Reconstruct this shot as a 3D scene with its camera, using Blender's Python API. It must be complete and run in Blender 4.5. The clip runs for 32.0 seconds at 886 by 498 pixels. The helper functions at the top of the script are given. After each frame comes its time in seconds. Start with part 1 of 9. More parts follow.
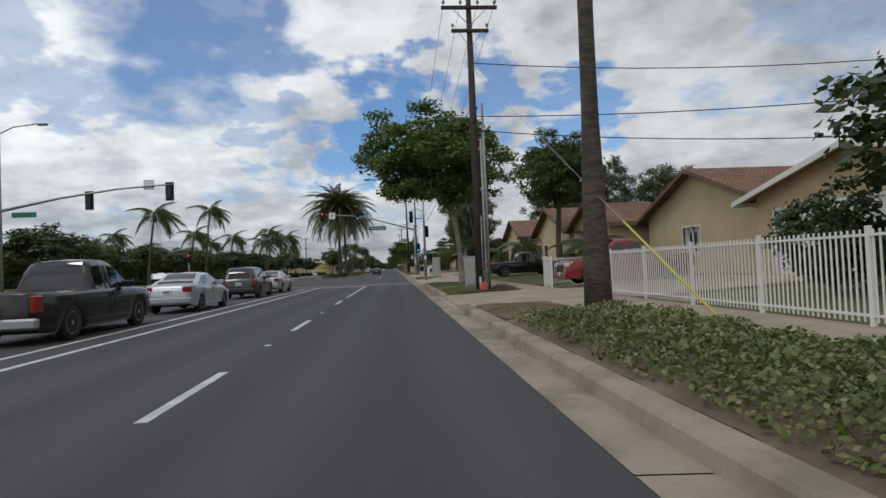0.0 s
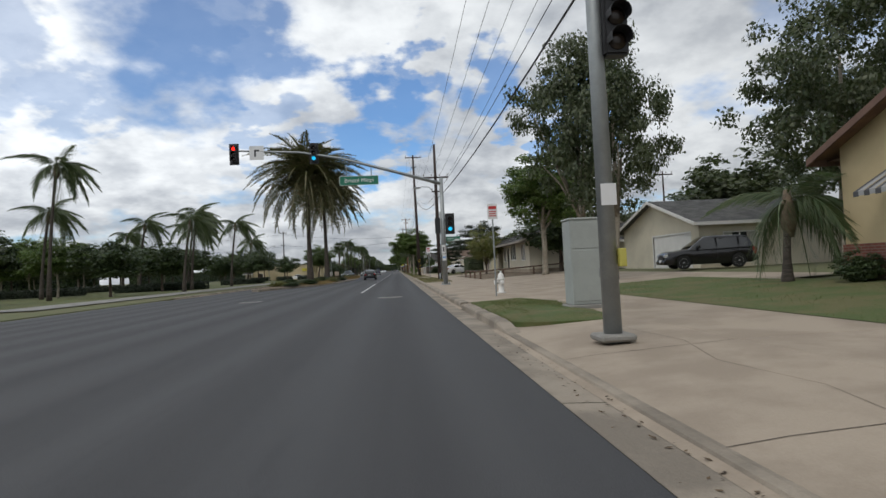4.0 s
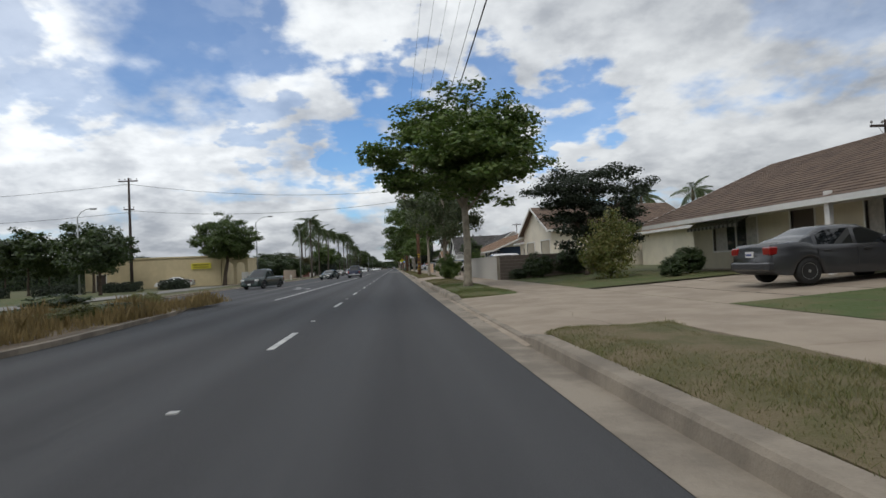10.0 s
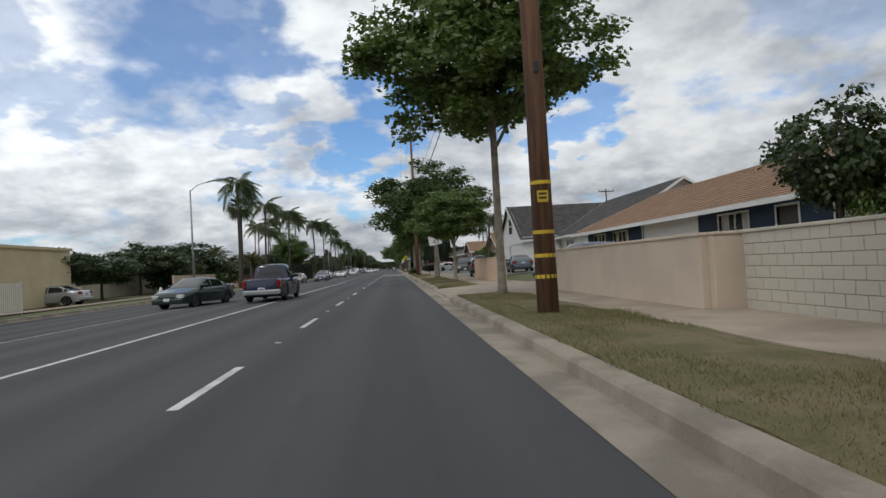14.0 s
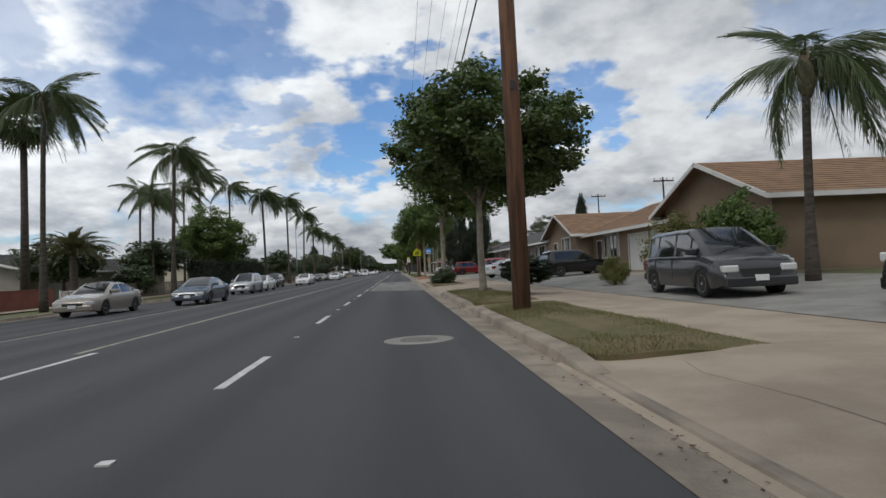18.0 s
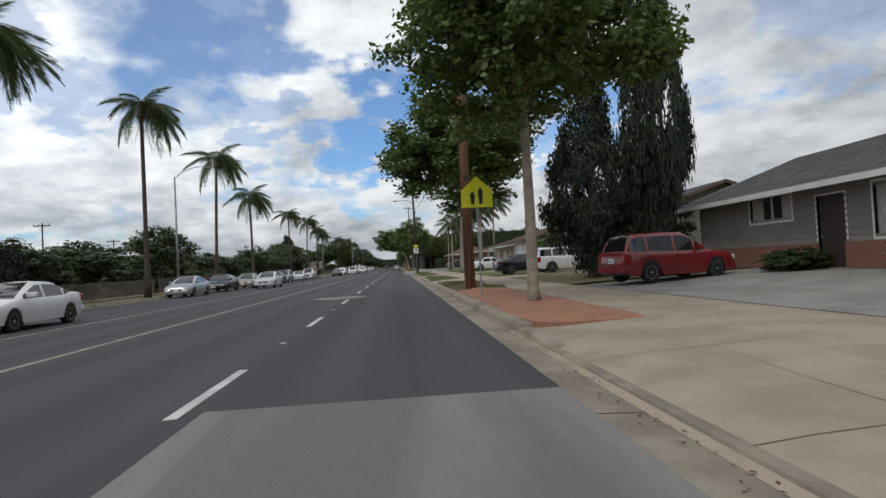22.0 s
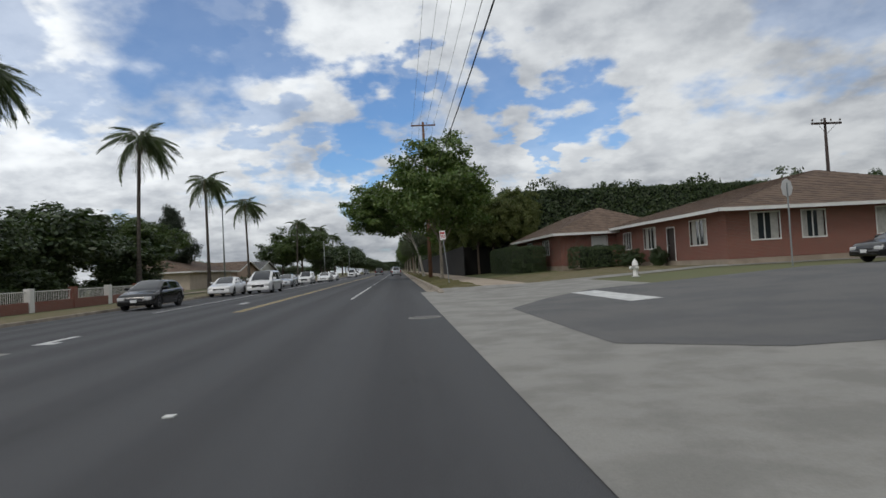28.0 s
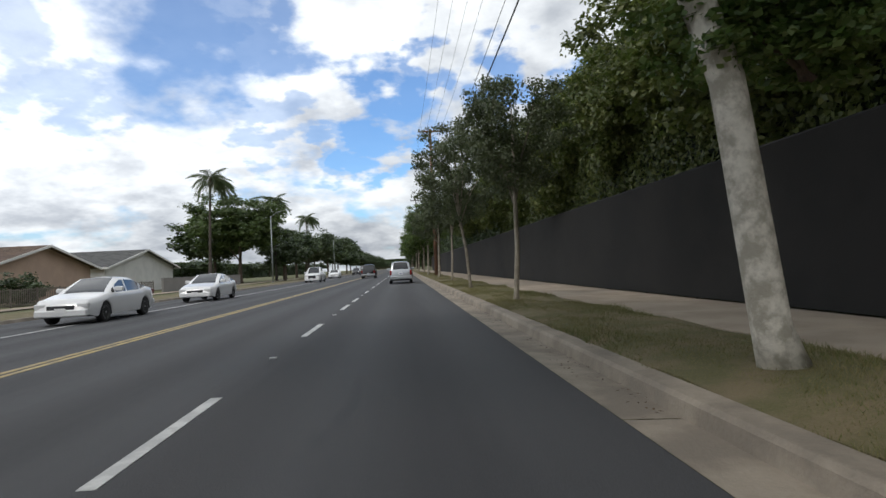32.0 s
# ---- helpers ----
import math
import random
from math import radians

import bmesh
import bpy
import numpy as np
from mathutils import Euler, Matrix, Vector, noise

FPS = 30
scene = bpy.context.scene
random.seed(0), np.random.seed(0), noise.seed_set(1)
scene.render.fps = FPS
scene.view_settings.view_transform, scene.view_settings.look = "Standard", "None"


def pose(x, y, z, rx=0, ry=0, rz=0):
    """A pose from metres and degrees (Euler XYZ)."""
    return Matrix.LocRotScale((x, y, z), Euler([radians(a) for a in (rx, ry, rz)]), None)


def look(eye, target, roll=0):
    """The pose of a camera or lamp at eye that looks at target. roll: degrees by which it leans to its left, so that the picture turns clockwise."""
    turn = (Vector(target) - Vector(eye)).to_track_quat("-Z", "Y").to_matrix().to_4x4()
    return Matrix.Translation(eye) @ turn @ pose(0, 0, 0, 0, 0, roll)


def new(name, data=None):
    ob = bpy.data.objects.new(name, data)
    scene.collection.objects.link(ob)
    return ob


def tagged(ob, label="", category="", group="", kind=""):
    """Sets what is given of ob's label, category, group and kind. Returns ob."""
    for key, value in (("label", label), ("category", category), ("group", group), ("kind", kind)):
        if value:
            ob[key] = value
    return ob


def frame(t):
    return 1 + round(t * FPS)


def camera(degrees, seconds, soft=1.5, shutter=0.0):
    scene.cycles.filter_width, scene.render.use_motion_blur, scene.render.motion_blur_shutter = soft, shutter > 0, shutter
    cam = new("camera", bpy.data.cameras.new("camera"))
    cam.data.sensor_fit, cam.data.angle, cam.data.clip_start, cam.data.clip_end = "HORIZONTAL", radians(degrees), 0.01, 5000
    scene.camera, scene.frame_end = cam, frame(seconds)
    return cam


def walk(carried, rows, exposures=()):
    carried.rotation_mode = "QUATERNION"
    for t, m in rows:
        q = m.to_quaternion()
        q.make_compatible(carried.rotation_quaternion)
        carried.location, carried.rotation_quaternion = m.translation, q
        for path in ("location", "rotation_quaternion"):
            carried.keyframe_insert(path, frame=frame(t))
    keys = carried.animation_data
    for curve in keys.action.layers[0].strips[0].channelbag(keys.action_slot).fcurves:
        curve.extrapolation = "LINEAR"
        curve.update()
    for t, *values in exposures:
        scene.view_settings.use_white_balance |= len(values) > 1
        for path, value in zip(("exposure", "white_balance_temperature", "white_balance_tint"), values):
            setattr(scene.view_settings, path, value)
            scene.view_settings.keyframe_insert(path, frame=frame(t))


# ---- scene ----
# ---------------------------------------------------------------- camera
cam = camera(75.0, 32.0, soft=1.5)
# seconds, across, along, turn to the right, tilt up, lean
PATH = [
    (0.0, 0.12, 34.74, 4.84, 1.74, 2.38),
    (0.5, 0.11, 40.20, 4.85, 1.87, 2.40),
    (1.0, 0.08, 45.65, 4.87, 1.92, 2.35),
    (1.5, 0.07, 51.12, 4.85, 1.78, 2.51),
    (2.0, 0.07, 56.59, 4.76, 1.77, 2.63),
    (2.5, 0.06, 62.18, 4.67, 1.92, 2.75),
    (3.0, 0.05, 68.05, 4.59, 1.96, 2.82),
    (3.5, 0.05, 74.30, 4.59, 1.94, 2.83),
    (4.0, 0.06, 80.95, 4.59, 1.87, 2.81),
    (4.5, 0.08, 88.00, 4.61, 1.79, 2.79),
    (5.0, 0.09, 95.40, 4.67, 1.72, 2.76),
    (5.5, 0.11, 103.05, 4.76, 1.64, 2.74),
    (6.0, 0.11, 110.82, 4.74, 1.67, 2.66),
    (6.5, 0.09, 118.60, 4.76, 1.70, 2.67),
    (7.0, 0.13, 126.44, 4.86, 1.81, 2.63),
    (7.5, 0.13, 134.35, 4.96, 1.80, 2.59),
    (8.0, 0.13, 142.30, 5.01, 1.84, 2.59),
    (8.5, 0.09, 150.25, 5.02, 1.82, 2.64),
    (9.0, 0.02, 158.15, 4.97, 1.71, 2.75),
    (9.5, -0.04, 165.95, 4.89, 1.66, 2.82),
    (10.0, -0.03, 173.48, 4.86, 1.61, 2.77),
    (10.5, -0.00, 180.98, 4.81, 1.63, 2.69),
    (11.0, 0.03, 188.48, 4.76, 1.59, 2.56),
    (11.5, 0.07, 195.98, 4.78, 1.66, 2.59),
    (12.0, 0.10, 203.52, 4.82, 1.81, 2.61),
    (12.5, 0.12, 211.14, 4.80, 1.86, 2.67),
    (13.0, 0.11, 218.87, 4.73, 1.77, 2.89),
    (13.5, 0.07, 226.51, 4.74, 1.58, 3.25),
    (14.0, 0.09, 233.68, 4.82, 1.62, 3.33),
    (14.5, 0.08, 240.77, 4.86, 1.64, 3.23),
    (15.0, 0.05, 247.76, 4.77, 1.71, 3.07),
    (15.5, 0.03, 254.66, 4.71, 1.77, 2.91),
    (16.0, 0.00, 261.52, 4.68, 1.83, 2.76),
    (16.5, -0.02, 268.35, 4.69, 1.89, 2.61),
    (17.0, -0.06, 275.20, 4.73, 1.83, 2.58),
    (17.5, -0.05, 282.10, 4.71, 1.96, 2.75),
    (18.0, -0.05, 288.92, 4.59, 1.89, 2.74),
    (18.5, -0.03, 295.65, 4.58, 1.91, 2.73),
    (19.0, 0.01, 302.43, 4.65, 1.83, 2.66),
    (19.5, 0.02, 309.36, 4.69, 1.86, 2.65),
    (20.0, 0.03, 316.45, 4.71, 1.82, 2.66),
    (20.5, 0.02, 323.65, 4.68, 1.78, 2.70),
    (21.0, -0.00, 330.91, 4.63, 1.67, 2.79),
    (21.5, -0.02, 338.19, 4.58, 1.60, 2.91),
    (22.0, -0.06, 345.50, 4.56, 1.49, 2.96),
    (22.5, -0.08, 352.81, 4.51, 1.43, 2.95),
    (23.0, -0.11, 360.19, 4.51, 1.53, 2.94),
    (23.5, -0.04, 367.51, 4.61, 1.59, 3.02),
    (24.0, -0.02, 374.87, 4.67, 1.59, 3.05),
    (24.5, 0.01, 382.30, 4.69, 1.60, 3.16),
    (25.0, 0.03, 389.73, 4.65, 1.68, 3.26),
    (25.5, 0.01, 397.17, 4.48, 1.72, 3.29),
    (26.0, 0.03, 404.77, 4.48, 1.72, 3.21),
    (26.5, 0.04, 412.51, 4.51, 1.71, 3.15),
    (27.0, 0.05, 420.38, 4.56, 1.70, 3.10),
    (27.5, 0.07, 428.37, 4.63, 1.68, 3.07),
    (28.0, 0.04, 436.49, 4.55, 1.77, 3.06),
    (28.5, 0.02, 444.62, 4.58, 1.76, 3.06),
    (29.0, 0.01, 452.81, 4.59, 1.86, 3.02),
    (29.5, -0.02, 461.04, 4.55, 1.80, 2.91),
    (30.0, -0.07, 469.20, 4.51, 1.77, 2.84),
    (30.5, -0.11, 477.35, 4.44, 1.74, 2.66),
    (31.0, -0.13, 485.47, 4.31, 1.72, 2.55),
    (31.5, -0.13, 493.57, 4.18, 1.73, 2.55),
    (32.0, -0.18, 501.65, 4.14, 1.61, 2.72),
]


def car_pose(x, y, turn, tilt, lean):
    a, b = radians(turn), radians(tilt)
    eye = Vector((x, y, 1.25))
    return look(eye, eye + Vector((math.sin(a) * math.cos(b), math.cos(a) * math.cos(b), math.sin(b))) * 10, -lean)


walk(cam, [(t, car_pose(*r)) for t, *r in PATH], exposures=((0.0, -0.18), (2.0, -0.14), (3.0, 0.04), (7.0, -0.14), (9.0, -0.02), (13.0, 0.02), (17.0, -0.08), (20.0, 0.0), (24.0, -0.02), (25.0, -0.14), (28.0, -0.10), (30.0, -0.10), (31.0, 0.28), (32, 0.34)))

# ---------------------------------------------------------------- light
SUN_TURN, SUN_UP = 215, 52
sun = new("sun", bpy.data.lights.new("sun", "SUN"))
sun.data.energy, sun.data.angle, sun.data.color = 0.8, radians(14), (1.0, 0.95, 0.88)
sun.matrix_world = look((0, 0, 50), Vector((0, 0, 50)) - Vector((math.sin(radians(SUN_TURN)) * math.cos(radians(SUN_UP)), math.cos(radians(SUN_TURN)) * math.cos(radians(SUN_UP)), math.sin(radians(SUN_UP)))))


class Nodes:
    """A short way to write node trees."""

    def __init__(self, tree):
        self.tree = tree
        tree.nodes.clear()

    def add(self, kind, **kw):
        n = self.tree.nodes.new(kind)
        for k, v in kw.items():
            if k in n.inputs:
                self.set(n.inputs[k], v)
        return n

    def set(self, socket, v):
        if isinstance(v, bpy.types.NodeSocket):
            self.tree.links.new(v, socket)
        else:
            socket.default_value = v

    def math(self, op, a, b=0.0, clamp=False):
        n = self.tree.nodes.new("ShaderNodeMath")
        n.operation, n.use_clamp = op, clamp
        self.set(n.inputs[0], a), self.set(n.inputs[1], b)
        return n.outputs[0]

    def vmath(self, op, a, b=(0, 0, 0)):
        n = self.tree.nodes.new("ShaderNodeVectorMath")
        n.operation = op
        self.set(n.inputs[0], a), self.set(n.inputs[1], b)
        return n.outputs["Value" if op in ("DOT_PRODUCT", "LENGTH", "DISTANCE") else "Vector"]

    def mix(self, fac, a, b):
        n = self.tree.nodes.new("ShaderNodeMix")
        n.data_type = "RGBA"
        self.set(n.inputs[0], fac), self.set(n.inputs[6], a), self.set(n.inputs[7], b)
        return n.outputs[2]

    def ramp(self, fac, lo, hi):
        n = self.tree.nodes.new("ShaderNodeMapRange")
        n.interpolation_type = "SMOOTHSTEP"
        self.set(n.inputs[0], fac), self.set(n.inputs[1], lo), self.set(n.inputs[2], hi)
        return n.outputs[0]

    def noise(self, vec, scale, detail=4.0, rough=0.55):
        n = self.tree.nodes.new("ShaderNodeTexNoise")
        self.set(n.inputs["Vector"], vec)
        n.inputs["Scale"].default_value, n.inputs["Detail"].default_value, n.inputs["Roughness"].default_value = scale, detail, rough
        return n.outputs["Fac"]


def rgba(c):
    return (*c[:3], 1.0)


world = bpy.data.worlds.new("sky")
scene.world = world
world.use_nodes = True
w = Nodes(world.node_tree)
tc = w.add("ShaderNodeTexCoord").outputs["Generated"]
sky = w.add("ShaderNodeTexSky")
sky.sky_type, sky.sun_disc = "NISHITA", False
sky.sun_elevation, sky.sun_rotation = radians(SUN_UP), radians(SUN_TURN)
sep = w.add("ShaderNodeSeparateXYZ", Vector=tc)
up = w.math("MAXIMUM", sep.outputs[2], 0.0)
flat = w.math("ADD", up, 0.32)
cx, cy = w.math("DIVIDE", sep.outputs[0], flat), w.math("DIVIDE", sep.outputs[1], flat)
comb = w.add("ShaderNodeCombineXYZ")
w.set(comb.inputs[0], cx), w.set(comb.inputs[1], cy), w.set(comb.inputs[2], 3.7)
big = w.noise(comb.outputs[0], 2.6, 5.0, 0.52)
fine = w.noise(comb.outputs[0], 9.0, 4.0, 0.5)
dens = w.math("ADD", w.math("MULTIPLY", big, 0.8), w.math("MULTIPLY", fine, 0.2))
cover = w.ramp(dens, 0.28, 0.44)


def opening(turn, tilt, wide, amount):
    """How far a gap between the clouds shows, round one heading."""
    a, b = radians(turn), radians(tilt)
    d = w.vmath("DOT_PRODUCT", w.vmath("NORMALIZE", tc), (math.sin(a) * math.cos(b), math.cos(a) * math.cos(b), math.sin(b)))
    return w.math("MULTIPLY", w.ramp(w.math("ADD", d, w.math("MULTIPLY", w.math("SUBTRACT", fine, 0.5), 0.02)), math.cos(radians(wide)), math.cos(radians(wide * 0.3))), amount)


gaps = 0.0
for g in [(-19.5, 21.0, 9, 0.9), (-13.6, 21.5, 6, 0.85), (-17.0, 23.5, 9, 0.8), (0.2, 15.8, 5.5, 0.95), (-2.2, 12.6, 5, 0.95), (-5.0, 11.9, 4, 0.7), (2.6, 18.8, 4, 0.8), (18.0, 14.7, 5, 0.85), (11.0, 17.4, 4.5, 0.85), (16.2, 11.7, 3, 0.7), (-27.9, 15.9, 5, 0.55), (-31.0, 17.7, 5, 0.5), (-11.3, 14.4, 4, 0.5), (40.9, 18.6, 6, 0.4)]:
    gaps = w.math("MAXIMUM", gaps, opening(*g))
haze = w.ramp(up, 0.10, 0.0)
cover = w.math("MULTIPLY", cover, w.math("SUBTRACT", 1.0, gaps, True))
cover = w.math("MAXIMUM", cover, w.math("MULTIPLY", haze, 0.8))
shade = w.ramp(w.noise(w.vmath("ADD", comb.outputs[0], (0.22, 0.3, 0.0)), 2.3, 5.0, 0.55), 0.34, 0.62)
puff = w.ramp(w.noise(w.vmath("ADD", comb.outputs[0], (0.05, 0.11, 0.4)), 8.0, 6.0, 0.55), 0.33, 0.66)
shade = w.math("ADD", w.math("MULTIPLY", shade, 0.62), w.math("MULTIPLY", puff, 0.38))
white = w.mix(shade, (0.40, 0.435, 0.49, 1), (0.93, 0.965, 0.99, 1))
white = w.vmath("MULTIPLY", white, w.math("ADD", 0.72, w.math("MULTIPLY", w.ramp(up, 0.0, 0.2), 0.28)))
white = w.vmath("MULTIPLY", white, w.math("SUBTRACT", 1.0, w.math("MULTIPLY", sep.outputs[0], 0.36)))
blue = w.mix(1.0, (0, 0, 0, 1), w.vmath("MULTIPLY", sky.outputs[0], (0.075, 0.108, 0.142)))
skyc = w.mix(cover, blue, white)
bg = w.add("ShaderNodeBackground", Color=skyc, Strength=1.0)
out = w.add("ShaderNodeOutputWorld", Surface=bg.outputs[0])

# ---------------------------------------------------------------- materials
MATS = {}


def mat(name, col, rough=0.8, var=0.18, scale=1.2, fine=25.0, bump=0.25, metal=0.0, col2=None, spread=0.0, coat=0.0, world_space=False, sheen=0.0, stretch=(1, 1, 1)):
    """A surface with two scales of variation, a second tone in patches and fine relief."""
    if name in MATS:
        return MATS[name]
    m = bpy.data.materials.new(name)
    m.use_nodes = True
    n = Nodes(m.node_tree)
    if world_space:
        co = n.add("ShaderNodeNewGeometry").outputs["Position"]
    else:
        co = n.add("ShaderNodeTexCoord").outputs["Object"]
    co = n.vmath("MULTIPLY", co, stretch)
    a, b = n.noise(co, scale, 4.0, 0.6), n.noise(co, fine, 3.0, 0.6)
    c = n.mix(n.ramp(a, 0.38, 0.62), rgba(col), rgba(col2 or [v * (1 - var) for v in col]))
    lift = n.math("ADD", 1.0 - var / 2, n.math("MULTIPLY", b, var))
    if spread:
        r = n.add("ShaderNodeObjectInfo").outputs["Random"]
        lift = n.math("MULTIPLY", lift, n.math("ADD", 1 - spread / 2, n.math("MULTIPLY", r, spread)))
    hs = n.add("ShaderNodeHueSaturation", Value=lift, Color=c)
    p = n.add("ShaderNodeBsdfPrincipled", Roughness=rough, Metallic=metal)
    n.set(p.inputs["Base Color"], hs.outputs[0])
    if coat:
        p.inputs["Coat Weight"].default_value = coat
        p.inputs["Coat Roughness"].default_value = 0.04
    if bump:
        bp = n.add("ShaderNodeBump", Strength=bump, Distance=0.02)
        n.set(bp.inputs["Height"], n.math("ADD", b, n.math("MULTIPLY", a, 0.5)))
        n.set(p.inputs["Normal"], bp.outputs[0])
    n.add("ShaderNodeOutputMaterial", Surface=p.outputs[0])
    MATS[name] = m
    return m


def leafy(name, a, b, c, gloss=0.45, through_light=0.25):
    """Leaves: every island its own tone, with some light passing through."""
    m = bpy.data.materials.new(name)
    m.use_nodes = True
    n = Nodes(m.node_tree)
    r = n.add("ShaderNodeNewGeometry").outputs["Random Per Island"]
    o = n.noise(n.add("ShaderNodeTexCoord").outputs["Object"], 0.7, 3.0)
    col = n.mix(n.ramp(r, 0.25, 1.0), n.mix(n.ramp(o, 0.35, 0.65), rgba(a), rgba(b)), rgba(c))
    p = n.add("ShaderNodeBsdfPrincipled", Roughness=gloss)
    n.set(p.inputs["Base Color"], col)
    t = n.add("ShaderNodeBsdfTranslucent")
    n.set(t.inputs[0], n.mix(0.5, col, (0.10, 0.16, 0.02, 1)))
    mx = n.add("ShaderNodeMixShader", Fac=through_light)
    n.set(mx.inputs[1], p.outputs[0]), n.set(mx.inputs[2], t.outputs[0])
    n.add("ShaderNodeOutputMaterial", Surface=mx.outputs[0])
    MATS[name] = m
    return m


def glowing(name, col, strength):
    m = bpy.data.materials.new(name)
    m.use_nodes = True
    n = Nodes(m.node_tree)
    e = n.add("ShaderNodeEmission", Color=rgba(col), Strength=strength)
    n.add("ShaderNodeOutputMaterial", Surface=e.outputs[0])
    MATS[name] = m
    return m


def glass(name, col, rough=0.03):
    m = bpy.data.materials.new(name)
    m.use_nodes = True
    n = Nodes(m.node_tree)
    p = n.add("ShaderNodeBsdfPrincipled", Roughness=rough)
    p.inputs["Base Color"].default_value = rgba(col)
    p.inputs["IOR"].default_value = 1.5
    p.inputs["Coat Weight"].default_value = 0.6
    n.add("ShaderNodeOutputMaterial", Surface=p.outputs[0])
    MATS[name] = m
    return m




def roadway(name, col, worn, dark):
    """Asphalt: worn wheel tracks in each lane, long streaks, stains, tar lines and coarse aggregate."""
    m = bpy.data.materials.new(name)
    m.use_nodes = True
    n = Nodes(m.node_tree)
    co = n.add("ShaderNodeNewGeometry").outputs["Position"]
    x = n.add("ShaderNodeSeparateXYZ", Vector=co).outputs[0]
    streak = n.noise(n.vmath("MULTIPLY", co, (2.6, 0.045, 1)), 1.0, 5.0, 0.6)
    broad = n.noise(n.vmath("MULTIPLY", co, (0.5, 0.07, 1)), 1.0, 4.0, 0.55)
    grit = n.noise(co, 55.0, 2.0, 0.7)
    fleck = n.noise(co, 160.0, 1.0, 0.5)
    sway = n.math("ADD", x, n.math("MULTIPLY", n.math("SUBTRACT", broad, 0.5), 0.5))
    track = n.math("ADD", 0.5, n.math("MULTIPLY", n.math("COSINE", n.math("MULTIPLY", n.math("ADD", sway, 0.85), 3.70)), 0.5))
    wear = n.math("ADD", n.math("MULTIPLY", track, 0.45), n.math("MULTIPLY", n.ramp(streak, 0.3, 0.7), 0.55))
    c = n.mix(wear, rgba(col), rgba(worn))
    c = n.mix(n.math("MULTIPLY", n.ramp(n.noise(n.vmath("MULTIPLY", co, (1.6, 0.22, 1)), 1.0, 5.0, 0.6), 0.60, 0.72), 0.45), c, rgba(dark))
    c = n.mix(n.math("MULTIPLY", n.ramp(fleck, 0.60, 0.75), 0.5), c, rgba([v * 2.4 for v in worn]))
    hs = n.add("ShaderNodeHueSaturation", Value=n.math("ADD", 0.72, n.math("MULTIPLY", grit, 0.56)), Color=c)
    p = n.add("ShaderNodeBsdfPrincipled")
    n.set(p.inputs["Roughness"], n.math("SUBTRACT", 0.92, n.math("MULTIPLY", track, 0.12)))
    n.set(p.inputs["Base Color"], hs.outputs[0])
    bp = n.add("ShaderNodeBump", Strength=0.5, Distance=0.012)
    n.set(bp.inputs["Height"], n.math("ADD", grit, n.math("MULTIPLY", fleck, 0.5)))
    n.set(p.inputs["Normal"], bp.outputs[0])
    n.add("ShaderNodeOutputMaterial", Surface=p.outputs[0])
    MATS[name] = m
    return m


asphalt = roadway("asphalt", (0.044, 0.044, 0.047), (0.060, 0.060, 0.063), (0.030, 0.030, 0.032))
old_asphalt = mat("old_asphalt", (0.10, 0.10, 0.10), 0.9, 0.3, 0.5, 50, 0.5, col2=(0.125, 0.122, 0.118), world_space=True)
concrete = mat("concrete", (0.37, 0.305, 0.236), 0.9, 0.22, 0.8, 35, 0.3, col2=(0.295, 0.24, 0.184), world_space=True)
pale_concrete = mat("pale_concrete", (0.272, 0.262, 0.240), 0.9, 0.26, 0.9, 35, 0.3, col2=(0.205, 0.198, 0.18), world_space=True)
pad_concrete = mat("pad_concrete", (0.205, 0.198, 0.186), 0.9, 0.3, 0.9, 40, 0.3, col2=(0.145, 0.14, 0.133), world_space=True, stretch=(1, 0.1, 1))
kerb_mat = mat("kerb_concrete", (0.315, 0.268, 0.212), 0.9, 0.28, 0.9, 30, 0.5, col2=(0.20, 0.17, 0.135), world_space=True)
white_paint = mat("road_paint", (0.62, 0.62, 0.60), 0.7, 0.3, 3, 40, 0.2, col2=(0.45, 0.45, 0.44), world_space=True)
faded_paint = mat("faded_road_paint", (0.36, 0.33, 0.26), 0.75, 0.3, 3, 40, 0.2, col2=(0.22, 0.20, 0.17), world_space=True)
yellow_paint = mat("yellow_paint", (0.46, 0.34, 0.13), 0.7, 0.3, 3, 40, 0.2, col2=(0.30, 0.24, 0.13), world_space=True)
soil = mat("soil", (0.20, 0.15, 0.10), 0.95, 0.4, 1.5, 30, 0.8, col2=(0.12, 0.09, 0.06), world_space=True)
lawn_mat = mat("lawn", (0.076, 0.108, 0.028), 0.9, 0.4, 0.9, 40, 0.8, col2=(0.125, 0.118, 0.046), world_space=True)
dry_mat = mat("dry_lawn", (0.105, 0.098, 0.038), 0.9, 0.4, 1.3, 40, 0.8, col2=(0.17, 0.132, 0.074), world_space=True)
field = mat("field", (0.12, 0.115, 0.05), 0.95, 0.3, 0.15, 10, 0.4, col2=(0.11, 0.12, 0.05), world_space=True)
blade_green = leafy("grass_green", (0.078, 0.122, 0.028), (0.112, 0.140, 0.04), (0.19, 0.185, 0.07), 0.6, 0.2)
blade_dry = leafy("grass_dry", (0.115, 0.128, 0.036), (0.17, 0.155, 0.06), (0.26, 0.215, 0.11), 0.6, 0.2)
red_paving = mat("red_paving", (0.36, 0.17, 0.10), 0.9, 0.3, 2, 25, 0.5, col2=(0.28, 0.14, 0.09), world_space=True)
bark = mat("grey_bark", (0.33, 0.29, 0.23), 0.9, 0.3, 4, 30, 0.6, col2=(0.22, 0.19, 0.15), spread=0.25)
